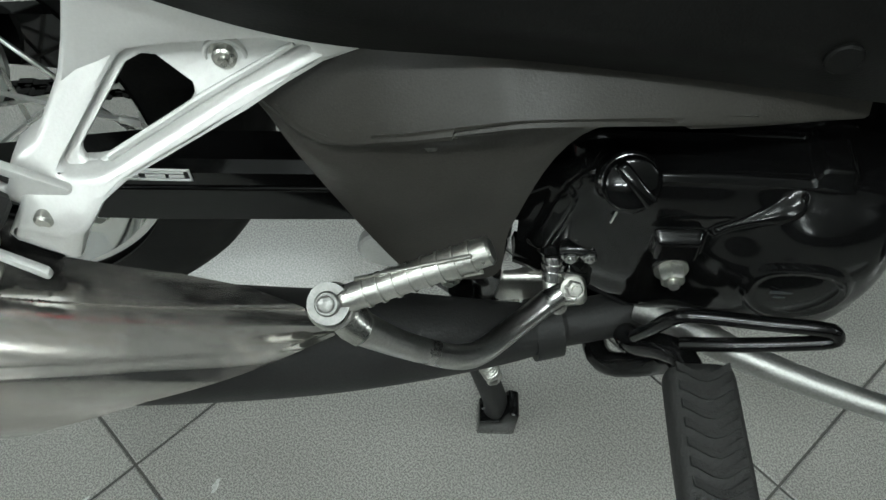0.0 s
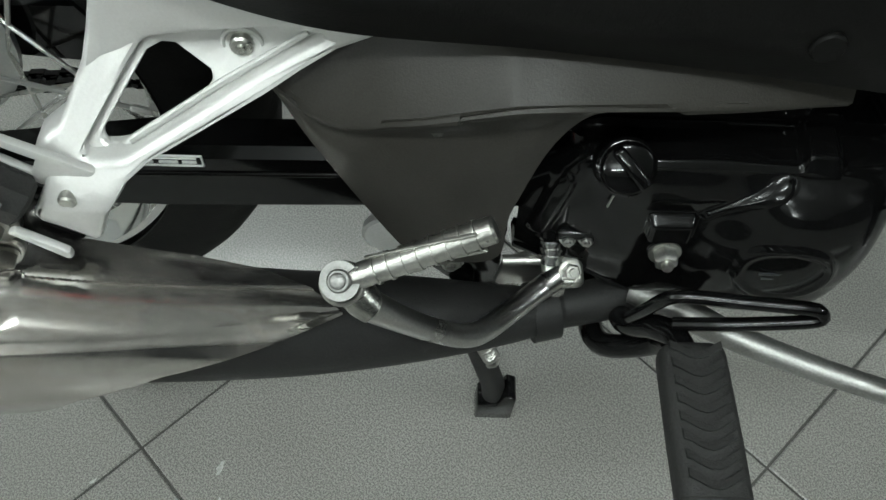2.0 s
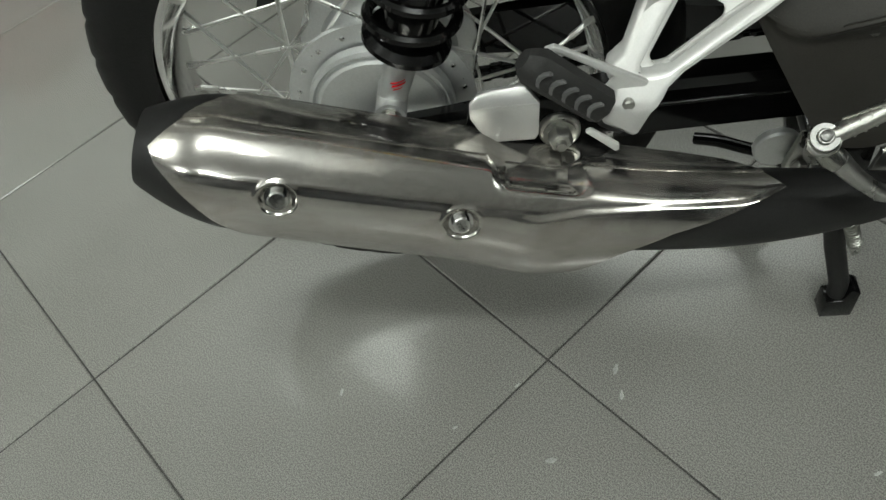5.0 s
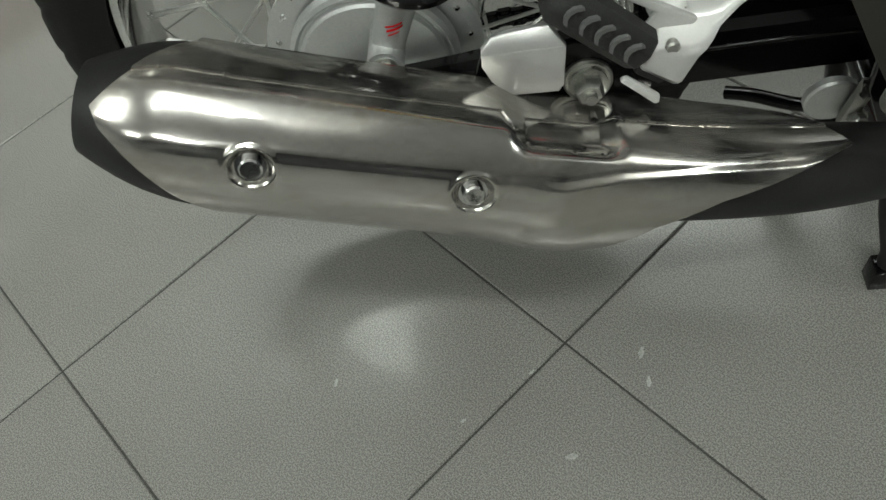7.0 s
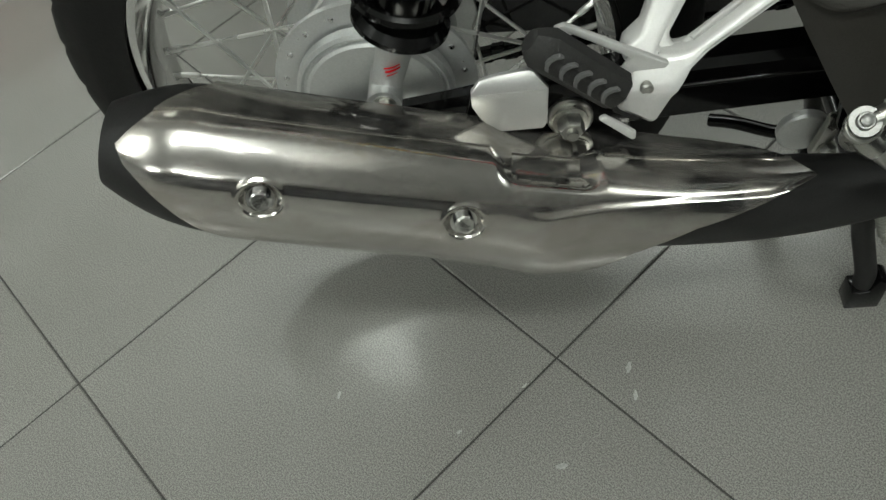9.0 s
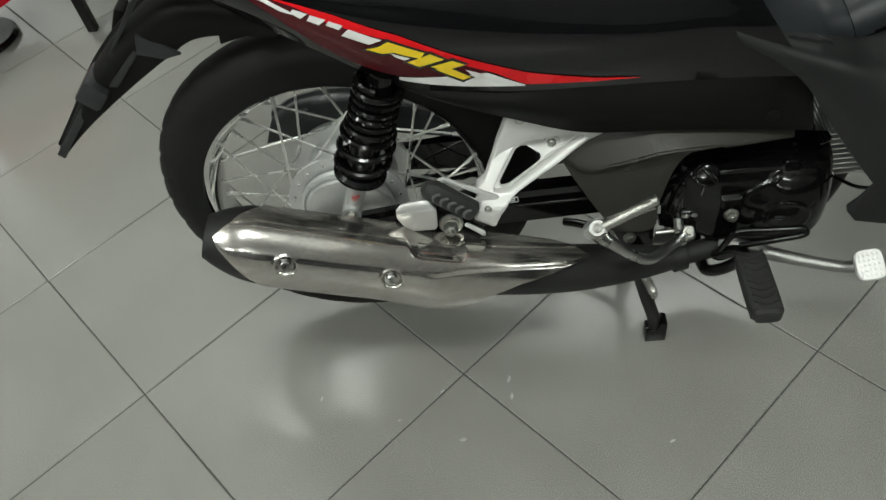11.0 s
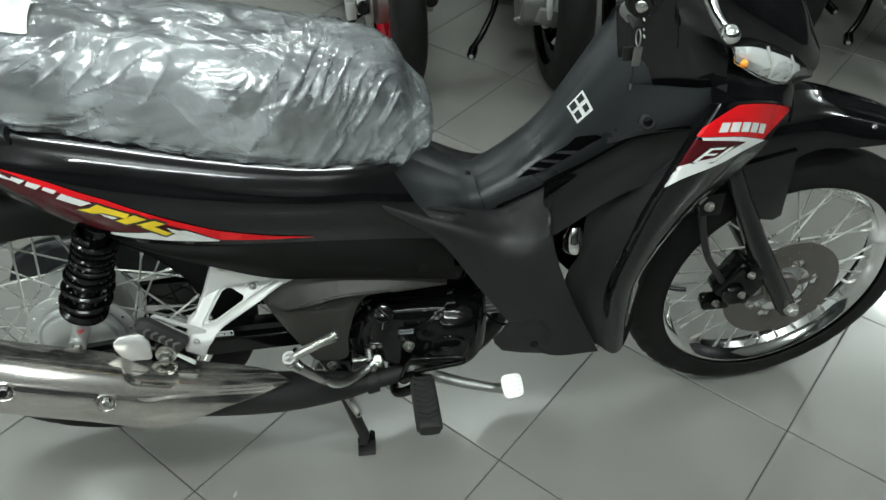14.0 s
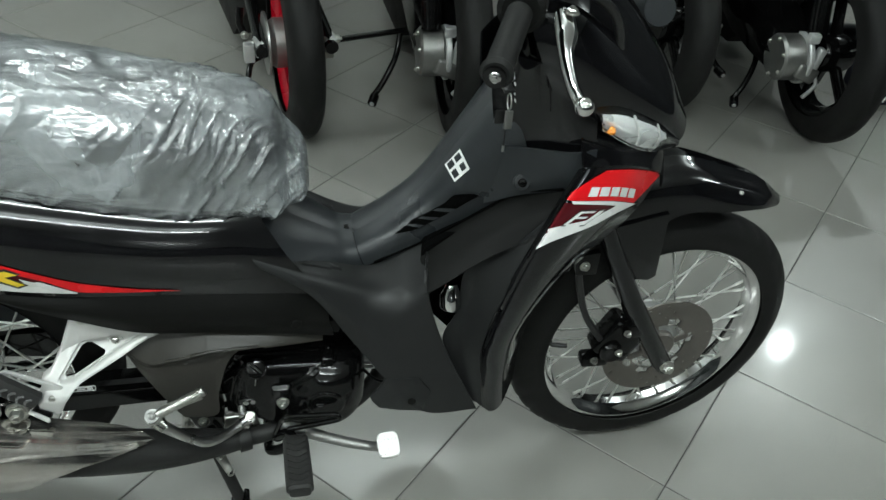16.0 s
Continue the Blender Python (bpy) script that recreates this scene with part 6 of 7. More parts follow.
for y, z in ((-0.112, 0.872), (-0.119, 0.866), (-0.122, 0.855), (-0.129, 0.848)):
    part("lock_print", box((0.512, y, z), (0.001, 0.006, 0.0028), 0), M_WHITE, keys, "small white print", 0)
part("key_tag", box((0.496, -0.124, 0.822), (0.014, 0.003, 0.02), 0.002), M_INK, keys)

# fork, caliper, front mudguard
for s in (-1, 1):
    f = part("fork_leg", tube([(0.655, s * 0.075, 0.70), (0.735, s * 0.077, 0.53), (0.79, s * 0.078, 0.42), (0.878, s * 0.078, 0.272), (0.888, s * 0.078, 0.255)], [0.0155, 0.0155, 0.0195, 0.0185, 0.014], 20), M_GLOSS, bike, "gloss black telescopic fork leg")
    part("axle_nut", nut((0.882, s * 0.095, 0.276), (0, s, 0), 0.0105, 0.012), M_ZINC, f, "zinc plated axle nut")
part("axle", cyl((0.88, -0.10, 0.279), (0.88, 0.1, 0.279), 0.007, 12), M_STEEL, bike)
cal = part("brake_caliper", box((0.785, -0.062, 0.335), (0.075, 0.05, 0.085), 0.012, Matrix.Rotation(radians(28), 4, "Y"), seg=3), M_BLACKMETAL, bike, "black front brake caliper")
bm = cyl((0.765, -0.098, 0.322), (0.77, -0.05, 0.322), 0.021, 24, bevel=0.004)
box((0.80, -0.085, 0.37), (0.04, 0.02, 0.03), 0.006, bm=bm)
box((0.745, -0.07, 0.29), (0.05, 0.03, 0.022), 0.006, bm=bm)
part("piston_housing", bm, M_BLACKMETAL, cal)
for x, y, z in ((0.783, -0.098, 0.374), (0.775, -0.1, 0.33), (0.80, -0.093, 0.296), (0.74, -0.086, 0.30)):
    part("bolt", nut((x, y, z), (0, -1, 0), 0.0055, 0.007), M_ZINC, cal)
part("hose_bolt", nut((0.677, -0.095, 0.53), (0, -1, 0.1), 0.0065, 0.007), M_ZINC, bike, "zinc bolt")
part("hose_bracket", plate([(0.66, 0.55), (0.70, 0.555), (0.70, 0.51), (0.665, 0.51)], 0, -0.094, 0.012), M_BLACKMETAL, bike)

FENDER = Sheet([
    [(0.70, -0.06, 0.545), (0.70, -0.058, 0.60), (0.70, -0.04, 0.632), (0.70, 0, 0.64)],
    [(0.76, -0.062, 0.545), (0.765, -0.06, 0.62), (0.768, -0.042, 0.652), (0.77, 0, 0.66)],
    [(0.84, -0.063, 0.597), (0.845, -0.06, 0.635), (0.845, -0.042, 0.662), (0.845, 0, 0.67)],
    [(0.92, -0.061, 0.596), (0.925, -0.058, 0.615), (0.93, -0.04, 0.638), (0.935, 0, 0.645)],
    [(0.985, -0.052, 0.592), (0.99, -0.048, 0.60), (0.998, -0.033, 0.613), (1.003, 0, 0.618)],
    [(1.035, -0.022, 0.574), (1.04, -0.02, 0.578), (1.045, -0.012, 0.581), (1.05, 0, 0.582)]])
fe = part("front_mudguard", shell(FENDER, 48, 22, 0.003), M_GLOSS, bike, "gloss black front mudguard")
part("side", shell(FENDER, 48, 22, 0.003, mirror=True), M_GLOSS, fe)
for s in (-1, 1):
    part("flap", plate([(0.70, 0.575), (0.815, 0.605), (0.822, 0.475), (0.81, 0.466), (0.785, 0.47), (0.75, 0.51)], 0, s * 0.066 - 0.002, 0.004), M_GLOSS, fe)
part("rivet", nut((0.94, -0.05, 0.626), (0, -0.6, 0.8), 0.003, 0.003, 12), M_STEEL, fe)

# seat, grab rail, tail
def seat_ring(x, z0, z1, w, n=24):
    r = []
    for i in range(n):
        a = 2 * math.pi * i / n
        c, s = math.cos(a), math.sin(a)
        e, f = (0.6, 0.7) if s > 0 else (0.42, 0.5)
        r.append(V(x, w * math.copysign(abs(c) ** e, c), (z0 + z1) / 2 + (z1 - z0) / 2 * math.copysign(abs(s) ** f, s)))
    return r


SEAT = [(-0.47, 0.82, 0.868, 0.065), (-0.44, 0.80, 0.895, 0.085), (-0.36, 0.772, 0.90, 0.10), (-0.22, 0.732, 0.875, 0.104), (-0.10, 0.697, 0.850, 0.105), (0.02, 0.664, 0.828, 0.102), (0.12, 0.648, 0.806, 0.096), (0.195, 0.644, 0.775, 0.082), (0.222, 0.650, 0.735, 0.058)]
bm = bmesh.new()
st = spline([Vector(s) for s in SEAT], 40)
skin(bm, [seat_ring(*s) for s in st])
part("seat", bm, M_SEAT, bike, "long black vinyl seat")
for s in (-1, 1):
    g = Sheet([[(-0.59, s * 0.02, 0.835), (-0.595, s * 0.035, 0.85), (-0.595, s * 0.05, 0.845), (-0.59, s * 0.045, 0.822)],
               [(-0.53, s * 0.065, 0.835), (-0.53, s * 0.085, 0.848), (-0.53, s * 0.105, 0.838), (-0.53, s * 0.095, 0.805)],
               [(-0.45, s * 0.085, 0.82), (-0.45, s * 0.105, 0.832), (-0.45, s * 0.122, 0.82), (-0.45, s * 0.112, 0.78)],
               [(-0.37, s * 0.095, 0.795), (-0.37, s * 0.11, 0.803), (-0.37, s * 0.127, 0.793), (-0.37, s * 0.118, 0.758)],
               [(-0.30, s * 0.095, 0.765), (-0.30, s * 0.108, 0.769), (-0.30, s * 0.122, 0.762), (-0.30, s * 0.115, 0.745)]])
    b = bmesh.new()
    gr = g.grid(36, 12)
    skin(b, gr, True, True)
    part("grab_rail", b, M_DARK, bike, "charcoal moulded grab rail")
tail = Sheet([[(-0.545, -0.072, 0.765), (-0.56, -0.04, 0.775), (-0.565, 0, 0.778), (-0.56, 0.04, 0.775), (-0.545, 0.072, 0.765)],
              [(-0.56, -0.075, 0.745), (-0.585, -0.045, 0.75), (-0.592, 0, 0.752), (-0.585, 0.045, 0.75), (-0.56, 0.075, 0.745)],
              [(-0.465, -0.07, 0.708), (-0.50, -0.045, 0.715), (-0.51, 0, 0.718), (-0.50, 0.045, 0.715), (-0.465, 0.07, 0.708)]])
part("tail_lamp", shell(tail, 20, 20, 0.006), M_LENS, bike, "clear tail and turn lamp lens")
part("lamp_reflector", shell(Sheet([[V(p.x + 0.012, p.y * 0.9, p.z + 0.004) for p in r] for r in tail.rows]), 14, 14, 0.002), M_ALU, bike, "pale lamp reflector")
MUD = Sheet([[(-0.36, -0.052, 0.625), (-0.36, -0.056, 0.66), (-0.37, 0, 0.70), (-0.36, 0.056, 0.66), (-0.36, 0.052, 0.625)],
             [(-0.455, -0.044, 0.632), (-0.462, -0.05, 0.676), (-0.475, 0, 0.69), (-0.462, 0.05, 0.672), (-0.455, 0.044, 0.632)],
             [(-0.512, -0.04, 0.606), (-0.54, -0.042, 0.64), (-0.552, 0, 0.65), (-0.54, 0.042, 0.64), (-0.512, 0.04, 0.606)],
             [(-0.60, -0.034, 0.552), (-0.625, -0.033, 0.578), (-0.632, 0, 0.586), (-0.625, 0.033, 0.578), (-0.60, 0.034, 0.552)],
             [(-0.682, -0.022, 0.494), (-0.692, -0.02, 0.508), (-0.698, 0, 0.512), (-0.692, 0.02, 0.508), (-0.682, 0.022, 0.494)],
             [(-0.744, -0.01, 0.443), (-0.75, -0.009, 0.448), (-0.753, 0, 0.452), (-0.75, 0.009, 0.448), (-0.744, 0.01, 0.443)]])
mud = part("rear_fender", shell(MUD, 40, 20, 0.004), M_MATTE, bike, "matte black rear fender with plate holder")
part("plate_holder", box((-0.634, -0.004, 0.564), (0.036, 0.088, 0.034), 0.004, Matrix.Rotation(radians(-42), 4, "Y")), M_DARK, mud)
RIB = ((-0.512, 0.693, -0.532, 0.682, -0.618, 0.582, -0.604, 0.594), (-0.488, 0.672, -0.50, 0.668, -0.606, 0.575, -0.594, 0.572))
for (x0, z0, x1, z1, x2, z2, x3, z3), yl in zip(RIB, (-0.030, -0.043)):
    part("bracket_rib", plate([(x0, z0), (x3, z3), (x2, z2), (x1, z1)], 0, yl, 0.008), M_DARK, mud)
part("bracket_rib", plate([(-0.536, 0.648), (-0.505, 0.627), (-0.49, 0.612), (-0.514, 0.608), (-0.546, 0.62)], 0, -0.046, 0.006), M_DARK, mud)
part("fender_blade", plate([(-0.642, 0.546), (-0.668, 0.536), (-0.748, 0.456), (-0.74, 0.446), (-0.72, 0.468)], 0, -0.024, 0.006), M_DARK, mud)
part("plate_lamp", box((-0.592, 0.045, 0.622), (0.014, 0.03, 0.04), 0.004, Matrix.Rotation(radians(30), 4, "Y")), M_MATTE, mud)


# ---- plastic wrap over the seat ----
def wrap():
    rings = []
    ends = [(-0.50, 0.835, 0.875, 0.05)] + SEAT + [(0.243, 0.656, 0.712, 0.05), (0.252, 0.668, 0.695, 0.026)]
    st = spline([Vector((x, z0 - 0.006, z1 + 0.008, w + 0.011)) for x, z0, z1, w in ends], 640)
    n = 190
    bm = bmesh.new()
    for x, z0, z1, w in st:
        ring = seat_ring(x, z0, z1, w, n)
        c = V(x, 0, (z0 + z1) / 2)
        gather = max(0.0, min(1.0, (x + 0.06) / 0.16))
        out = []
        for p in ring:
            d = (p - c).normalized()
            ang = math.atan2(p.z - c.z, -p.y)
            sway = noise.noise(V(p.x * 6, p.y * 9, p.z * 9))
            # long gathers drawn together at the front, flat facets with sharp creases elsewhere
            lean = x * 30 - ang * 1.9 + sway * 0.8
            fold = noise.noise(V(lean, ang * 0.45, 3.1))
            fold2 = noise.noise(V(lean * 1.9 + 4, ang * 0.8, 9.7))
            facet = abs(noise.noise(V(x * 8 + p.z * 6 + sway * 1.2, p.y * 10 + 3, p.z * 17 - x * 4 + 7)))
            facet2 = abs(noise.noise(V(x * 15 + p.z * 10 + sway * 2, p.y * 17, p.z * 30 - x * 8 + 2)))
            ridge = noise.noise(V(x * 9 + ang * 0.8 + sway * 2, p.y * 9, p.z * 20 - x * 9 + 11))
            side = 1 - 0.55 * soft(p.z, z1 - 0.04, z1)
            rel = gather * side * (math.exp(-abs(fold) / 0.09) * 0.0075 + math.exp(-abs(fold2) / 0.1) * 0.0032)
            rel += (1 - 0.6 * gather) * (facet * 0.011 + facet2 * 0.0065 + math.exp(-abs(ridge) / 0.035) * 0.003) + sway * 0.003
            out.append(p + d * (rel - 0.005))
        rings.append(out)
    skin(bm, rings)
    t = tagged(obj("seat_wrap", bm, M_FILM, smooth=15), "crumpled clear plastic wrap over the black seat", "plastic wrap")
    t.location = (0, MID, 0)
    return t


wrap()
card = thing("paper_label", "small white paper label with a green corner on the wrapped seat", "label", -0.263, MID - 0.05, 0.897, turn=6)
b = bmesh.new()
skin(b, [[V(-0.018 + 0.006 * i, -0.038 + 0.0076 * j, 0.003 - 0.0011 * i - 0.012 * max(0.0, 1 - j / 5) ** 2 + 0.0008 * math.sin(i * 1.1)) for j in range(11)] for i in range(7)], False, False)
part("sheet", b, M_WHITE, card)
part("green_print", box((-0.008, 0.03, 0.0035), (0.014, 0.01, 0.0006), 0, Matrix.Rotation(radians(10), 4, "Y")), M_GREEN, card, "green printed corner", 0)

# ---- motorcycles parked behind ----
def back_bike(name, label, x, y, turn, rim_mat, case_side, scooter=True, off=0.0):
    t = thing(name, label, "motorcycle", x, y, 0, "parked motorcycles", turn)
    R, half, rr = 0.285, 0.05, 0.2
    arc = []
    for i in range(15):
        a = math.pi * i / 14
        arc.append((rr + (R - rr) * max(0, math.sin(a)) ** 0.7, -half * math.cos(a)))
    hub = part("rear_wheel", lathe([(0.0, -0.05), (0.05, -0.05), (0.06, -0.03), (0.06, 0.03), (0.05, 0.05), (0, 0.05)], 32), M_BLACKMETAL, t, "rear wheel")
    hub.location = (0, 0, R)
    part("tyre", lathe(arc, 120, wave=lambda k, i: -0.004 if 4 <= i <= 10 and (k + abs(i - 7) * 2) % 12 < 2 else 0), M_RUBBER, hub, "black rubber tyre")
    w = half * 0.75
    part("rim", lathe([(rr - 0.03, -w * 0.5), (rr, -w), (rr + 0.006, -w), (rr + 0.006, w), (rr, w), (rr - 0.03, w * 0.5)], 72, closed=True), rim_mat, hub)
    for k in range(5):
        b = box((0.115, 0, 0), (0.16, 0.03, 0.03), 0.008)
        part("wheel_spoke", b, rim_mat, hub).matrix_local = pose(0, 0, 0, 0, k * 72, 0)
    # machine faces away: its rear is at -x of its own frame
    body = bmesh.new()
    rows = [[V(xx, ww * c, zz + hh * s) for c, s in ((1, -0.6), (1, 0.2), (0.7, 0.9), (-0.7, 0.9), (-1, 0.2), (-1, -0.6))] for xx, zz, ww, hh in ((-0.14, 0.80, 0.06, 0.05), (0.0, 0.74, 0.12, 0.12), (0.25, 0.66, 0.16, 0.16), (0.6, 0.55, 0.14, 0.2))]
    skin(body, rows)
    part("body", body, M_GLOSS, t, "gloss black tail and side covers")
    part("seat", box((0.2, 0, 0.82), (0.62, 0.22, 0.09), 0.03, seg=3), M_SEAT, t)
    fender = [[V(R * 1.12 * math.cos(a), yy, R + R * 1.12 * math.sin(a)) for yy in (-0.07, 0, 0.07)] for a in (radians(84 - i * 7) for i in range(12))]
    part("mudguard", shell(fender, 0, 0, 0.004), M_MATTE, t)
    ew = case_side
    belly = bmesh.new()
    skin(belly, [[V(xx, ww * c, zz + hh * s) for c, s in ((1, -1), (1, 0.6), (0.6, 1), (-0.6, 1), (-1, 0.6), (-1, -1))] for xx, zz, ww, hh in ((0.3, 0.4, 0.10, 0.14), (0.42, 0.33, 0.14, 0.2), (0.8, 0.32, 0.16, 0.21), (1.05, 0.42, 0.15, 0.28))])
    part("underbody", belly, M_MATTE, t, "matte black engine and floorboard covers")
    front = lathe([(0.16, -0.04), (0.24, -0.05), (0.28, -0.02), (0.28, 0.02), (0.24, 0.05), (0.16, 0.04)], 48, closed=True)
    part("front_wheel", front, M_RUBBER, t).location = (1.24, 0, 0.28)
    if scooter:
        c = bmesh.new()
        rows = []
        for xx, zz, hh, yy in ((-0.06, 0.285, 0.04, 0.10), (0.0, 0.285, 0.075, 0.12), (0.12, 0.29, 0.08, 0.13), (0.3, 0.3, 0.085, 0.13), (0.42, 0.31, 0.07, 0.12)):
            rows.append([V(xx, ew * 0.065, zz - hh), V(xx, ew * (yy + off), zz - hh * 0.8), V(xx, ew * (yy + off + 0.015), zz), V(xx, ew * (yy + off), zz + hh * 0.8), V(xx, ew * 0.065, zz + hh)])
        skin(c, rows)
        case = part("transmission_case", c, M_BLACKMETAL, t, "black belt case with bright rear gear housing")
        def put(name, bm, mat, label=""):
            return part(name, bm, mat, case, label)
        drum = cyl((-0.03, ew * (0.06 + off), 0.285), (-0.03, ew * (0.135 + off), 0.285), 0.072, 32, bevel=0.008)
        gh = put("gear_housing", drum, M_DULL, "dull grey gear housing")
        put("housing_rim", cyl((-0.035, ew * (0.045 + off), 0.285), (-0.035, ew * (0.062 + off), 0.285), 0.08, 32, bevel=0.004), M_ALU)
        put("casting", box((-0.085, ew * (0.055 + off), 0.262), (0.05, 0.075, 0.05), 0.01, Matrix.Rotation(radians(20), 4, "X"), seg=3), M_DULL)
        put("casting", box((-0.09, ew * (0.03 + off), 0.30), (0.03, 0.022, 0.085), 0.006, Matrix.Rotation(radians(12 * ew), 4, "X"), seg=2), M_ALU, "bright cast bracket")
        put("bracket", box((-0.07, ew * (0.05 + off), 0.365), (0.025, 0.035, 0.03), 0.005), M_ALU)
        put("drain_arm", tube([(-0.09, ew * (0.015 + off), 0.25), (-0.10, ew * (0.008 + off), 0.225), (-0.095, ew * (0.02 + off), 0.195), (-0.09, ew * (0.032 + off), 0.175)], 0.0065, 10), M_ALU)
        for k in range(5):
            a = radians(30 + k * 60)
            put("housing_bolt", nut((-0.03 + 0.058 * math.cos(a), ew * (0.135 + off), 0.285 + 0.058 * math.sin(a)), (0, ew, 0), 0.006, 0.006), M_ZINC)
        part("shock_absorber", tube([(-0.04, ew * 0.1, 0.36), (0.03, ew * 0.11, 0.62)], 0.03, 14), M_BLACKMETAL, t)
        part("kick_arm", tube([(0.2, ew * 0.16, 0.24), (0.12, ew * 0.18, 0.20), (0.07, ew * 0.22, 0.14), (0.05, ew * 0.255, 0.095)], 0.0095, 12, smooth_to=20), M_BLACKMETAL, t)
        part("kick_end", cyl((0.055, ew * 0.25, 0.095), (0.02, ew * 0.262, 0.085), 0.015, 18, bevel=0.003), M_BLACKMETAL, t)
        part("kick_tip", cyl((0.03, ew * 0.259, 0.088), (0.015, ew * 0.263, 0.084), 0.007, 14, bevel=0.002), M_ALU, t)
        part("exhaust", tube([(-0.22, -ew * 0.16, 0.43), (-0.05, -ew * 0.155, 0.36), (0.15, -ew * 0.15, 0.28), (0.4, -ew * 0.1, 0.2)], [0.05, 0.055, 0.04, 0.018], 20), M_GREY, t)
    else:
        for s in (-1, 1):
            part("swing_arm", tube([(-0.06, s * 0.10, R), (0.4, s * 0.09, 0.34)], 0.02, 10), M_BLACKMETAL, t)
            part("axle_block", box((-0.02, s * 0.105, R), (0.06, 0.025, 0.045), 0.005), M_ALU, t)
            part("axle_nut", nut((0.0, s * 0.117, R), (0, s, 0), 0.013, 0.018), M_ZINC, t)
        part("sprocket", cyl((0, 0.085, R), (0, 0.078, R), 0.09, 36), M_STEEL, t)
        part("brake_drum", lathe([(0.0, 0.075), (0.06, 0.075), (0.072, 0.06), (0.072, 0.03)], 32), M_DULL, t).location = (0, 0, R)
        part("adjuster_block", box((-0.03, 0.135, R - 0.01), (0.03, 0.03, 0.055), 0.004), M_ALU, t)
        part("adjuster_bolt", nut((-0.045, 0.145, R + 0.05), (-1, 0.3, 0), 0.009, 0.012), M_ZINC, t)
        part("brake_arm", tube([(-0.02, 0.15, R + 0.12), (-0.03, 0.155, R + 0.08), (-0.03, 0.145, R + 0.05)], 0.011, 10), M_BLACKMETAL, t)
        part("side_stand", tube([(0.02, 0.10, 0.235), (0.0, 0.13, 0.225), (-0.03, 0.15, 0.17), (-0.03, 0.175, 0.155), (-0.03, 0.21, 0.155)], 0.009, 10, smooth_to=24), M_BLACKMETAL, t)
        part("adjuster_block", box((-0.03, -0.095, R - 0.01), (0.03, 0.026, 0.06), 0.004), M_DULL, t)
        part("swing_pivot", tube([(0.0, -0.10, 0.28), (0.02, -0.34, 0.29)], 0.009, 10), M_BLACKMETAL, t)
    return t


back_bike("parked_motorcycle", "black motorcycle with a red rear rim parked behind", 0.275, 1.75, 97, M_PAINTRED, 1, False)
back_bike("parked_scooter", "black scooter with a bright gear housing parked behind", 0.765, 1.70, 88, M_BLACKMETAL, 1)
back_bike("parked_scooter", "black scooter seen from behind, close to the others", 1.50, 1.85, 90, M_BLACKMETAL, -1)
back_bike("parked_scooter", "black scooter with a silver gear housing at the row's end", 1.96, 1.62, 86, M_BLACKMETAL, 1, True, 0.075)

# striped pack with a green card beside the last scooter
pk = thing("striped_pack", "navy pack with white stripes on the floor", "bag", 2.45, 1.86, 0)
part("pack", box((0, 0, 0.06), (0.28, 0.2, 0.12), 0.025, seg=3), M_NAVY, pk)
bm = bmesh.new()
for i in range(4):
    box((-0.08 + i * 0.05, -0.1005, 0.06), (0.008, 0.004, 0.085), 0, Matrix.Rotation(radians(25), 4, "Y"), bm)
part("stripe", bm, M_WHITE, pk, "white slanting stripes", 0)
tagged(obj("green_box", box((2.5, 1.9, 0.205), (0.18, 0.14, 0.17), 0.004), M_GREEN), "plain green cardboard box on the striped pack", "box")

# red and black things at the far side of the floor
red = thing("red_stool", "red plastic stool on a black pedestal", "stool", -1.54, 1.52, 0)
part("seat", lathe([(0.0, -0.0), (0.15, 0.0), (0.165, -0.012), (0.18, -0.25), (0.17, -0.25), (0.15, -0.02), (0, -0.02)], 40), M_PAINTRED, red).matrix_local = pose(0, 0, 0.405, 90, 0, 0)
part("pedestal", cyl((-0.03, 0, 0.0), (-0.03, 0, 0.37), 0.02, 16), M_BLACKMETAL, red)
part("foot", cyl((-0.03, 0, 0.0), (-0.03, 0, 0.02), 0.10, 28, bevel=0.006), M_BLACKMETAL, red)
blk = thing("black_stand", "black steel display stand foot behind the motorcycle", "stand", -1.15, 1.5, 0)
part("post", box((-0.09, 0.015, 0.16), (0.026, 0.026, 0.32), 0.003), M_BLACKMETAL, blk)
part("post", box((0.33, 0.0, 0.16), (0.026, 0.026, 0.32), 0.003), M_BLACKMETAL, blk)
part("shelf", box((0.12, 0.2, 0.33), (0.5, 0.45, 0.02), 0.004), M_BLACKMETAL, blk)

carton = thing("carton", "white cardboard carton with a green band on the floor", "box", -1.3, 2.45, 0)
part("box_body", box((0, 0, 0.14), (0.42, 0.3, 0.28), 0.004), M_WHITE, carton)
part("band", box((0, -0.1515, 0.1), (0.3, 0.004, 0.05), 0), M_GREEN, carton, "green printed band", 0)

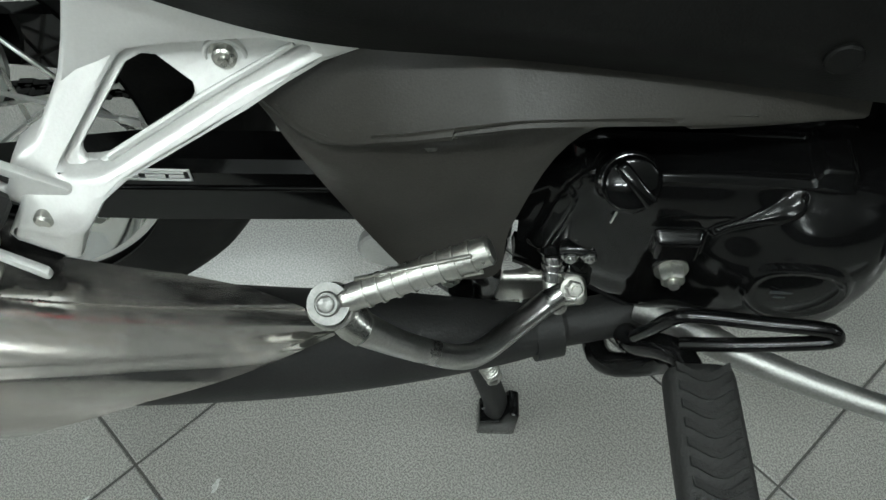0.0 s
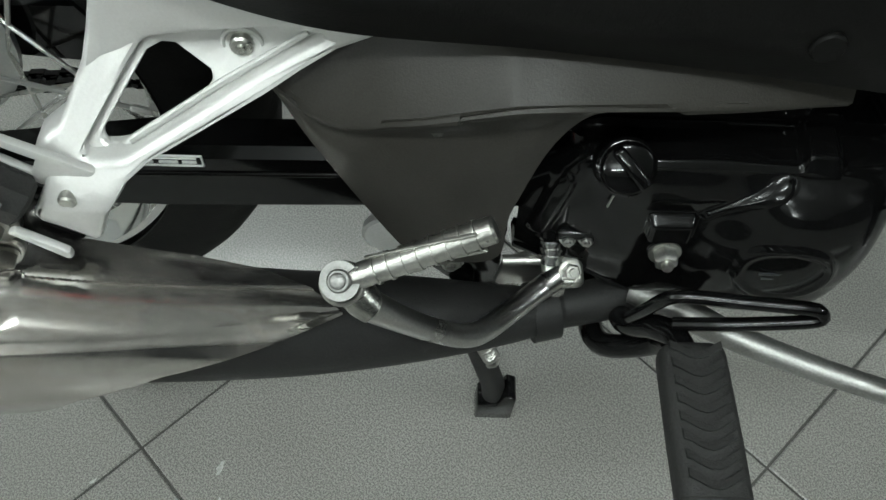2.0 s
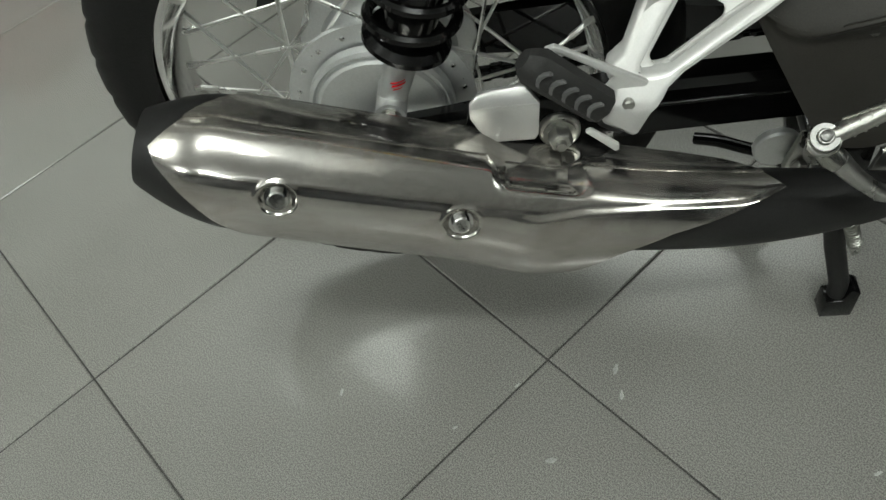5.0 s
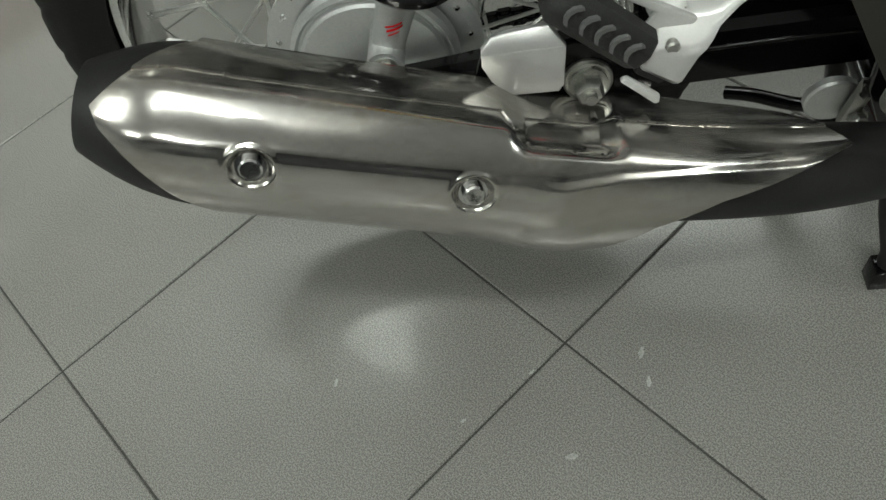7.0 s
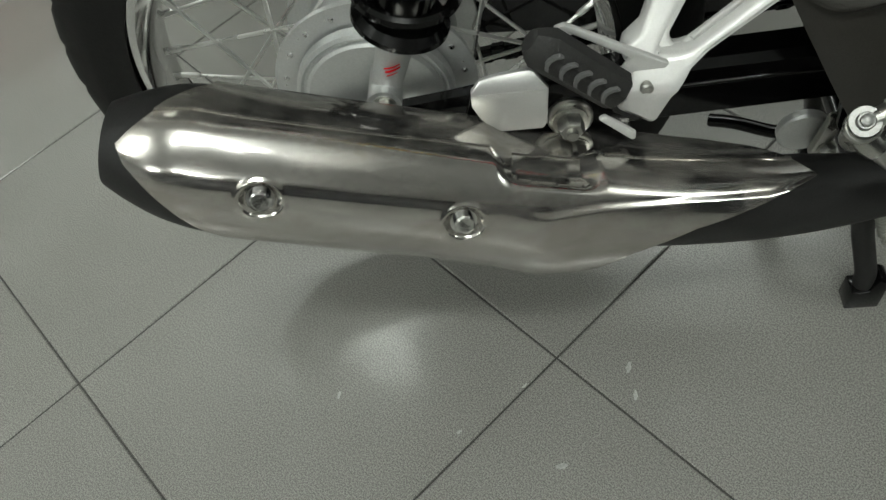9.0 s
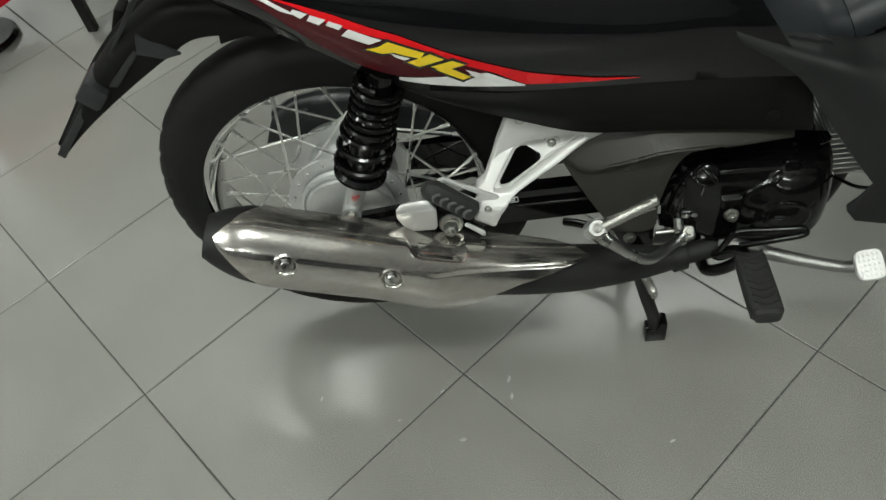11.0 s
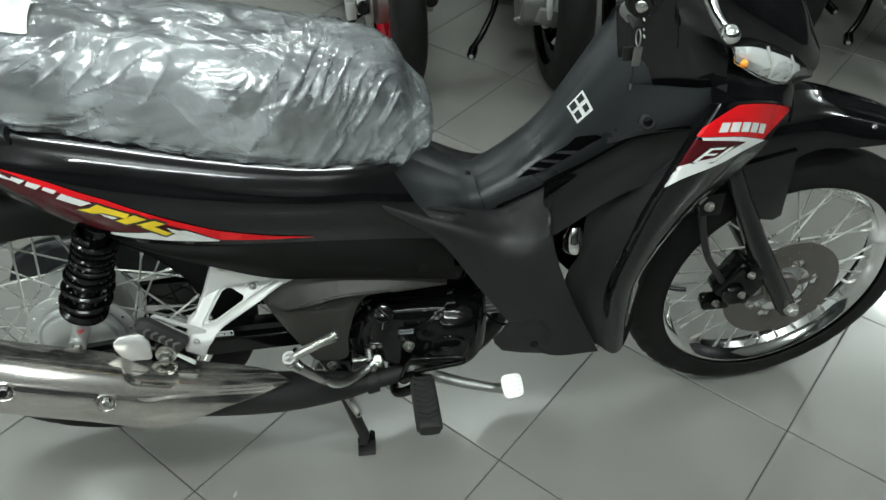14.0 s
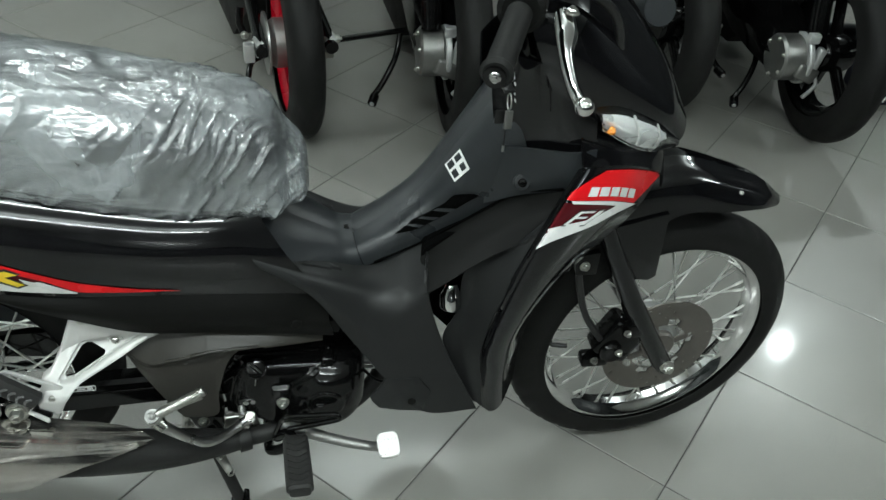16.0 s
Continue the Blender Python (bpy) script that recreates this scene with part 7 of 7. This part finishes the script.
# ---- floor tiles ----
def tiles():
    bm = bmesh.new()
    h, e = TILE / 2 - 0.0012, 0.0012
    ring = lambda a, z: [(-a, -a, z), (a, -a, z), (a, a, z), (-a, a, z)]
    skin(bm, [ring(h, -0.008), ring(h, -e), ring(h - e, 0.0)])
    me = bpy.data.meshes.new("tile")
    bmesh.ops.recalc_face_normals(bm, faces=bm.faces)
    bm.to_mesh(me)
    bm.free()
    me.materials.append(M_TILE)
    c, s = math.cos(radians(TURN_FLOOR)), math.sin(radians(TURN_FLOOR))
    spots = []
    for i in range(-26, 27):
        for j in range(-26, 27):
            a, b = (i + 0.5) * TILE, (j + 0.5) * TILE
            x, y = CORNER[0] + c * a - s * b, CORNER[1] + s * a + c * b
            if X0 - 0.25 < x < X1 + 0.25 and Y0 - 0.25 < y < Y1 + 0.25:
                spots.append((math.hypot(x - 0.3, y - 0.9), x, y))
    spots.sort()
    for d, x, y in spots[:290]:
        o = new("tile", me)
        o.parent = FLOOR
        o.matrix_local = pose(x, y, 0, 0, 0, TURN_FLOOR)
    rest = bmesh.new()
    for d, x, y in spots[290:]:
        m = pose(x, y, 0, 0, 0, TURN_FLOOR)
        vs = [rest.verts.new(m @ V(*p)) for p in ring(h, 0.0)]
        rest.faces.new(vs)
    tagged(obj("far_tiles", rest, M_TILE, FLOOR, smooth=0), kind="stuff")


    # small floor marks whose bright glints are painted as pale patches
    for k, (x, y, size, turn) in enumerate(((-0.14, 0.308, 0.011, 75), (-0.136, 0.276, 0.009, 85), (-0.2515, 0.2929, 0.006, 40), (-0.457, 0.294, 0.008, 80), (-0.2163, 0.2033, 0.011, 10), (-0.321, 0.245, 0.006, 30), (0.104, 0.18, 0.008, 20))):
        b = bmesh.new()
        ring = [V(size * (0.6 + 0.4 * noise.noise(V(a * 2.0, k * 3.7, 0))) * math.cos(a), 0.4 * size * (0.6 + 0.5 * noise.noise(V(a * 2.5, k * 1.9, 4))) * math.sin(a), 0.0012) for a in (2 * math.pi * i / 14 for i in range(14))]
        b.faces.new([b.verts.new(p) for p in ring])
        part("smear", b, M_GLINT_MARK, FLOOR, "floor mark with its glint painted pale", 0).matrix_local = pose(x, y, 0, 0, 0, turn)


tiles()
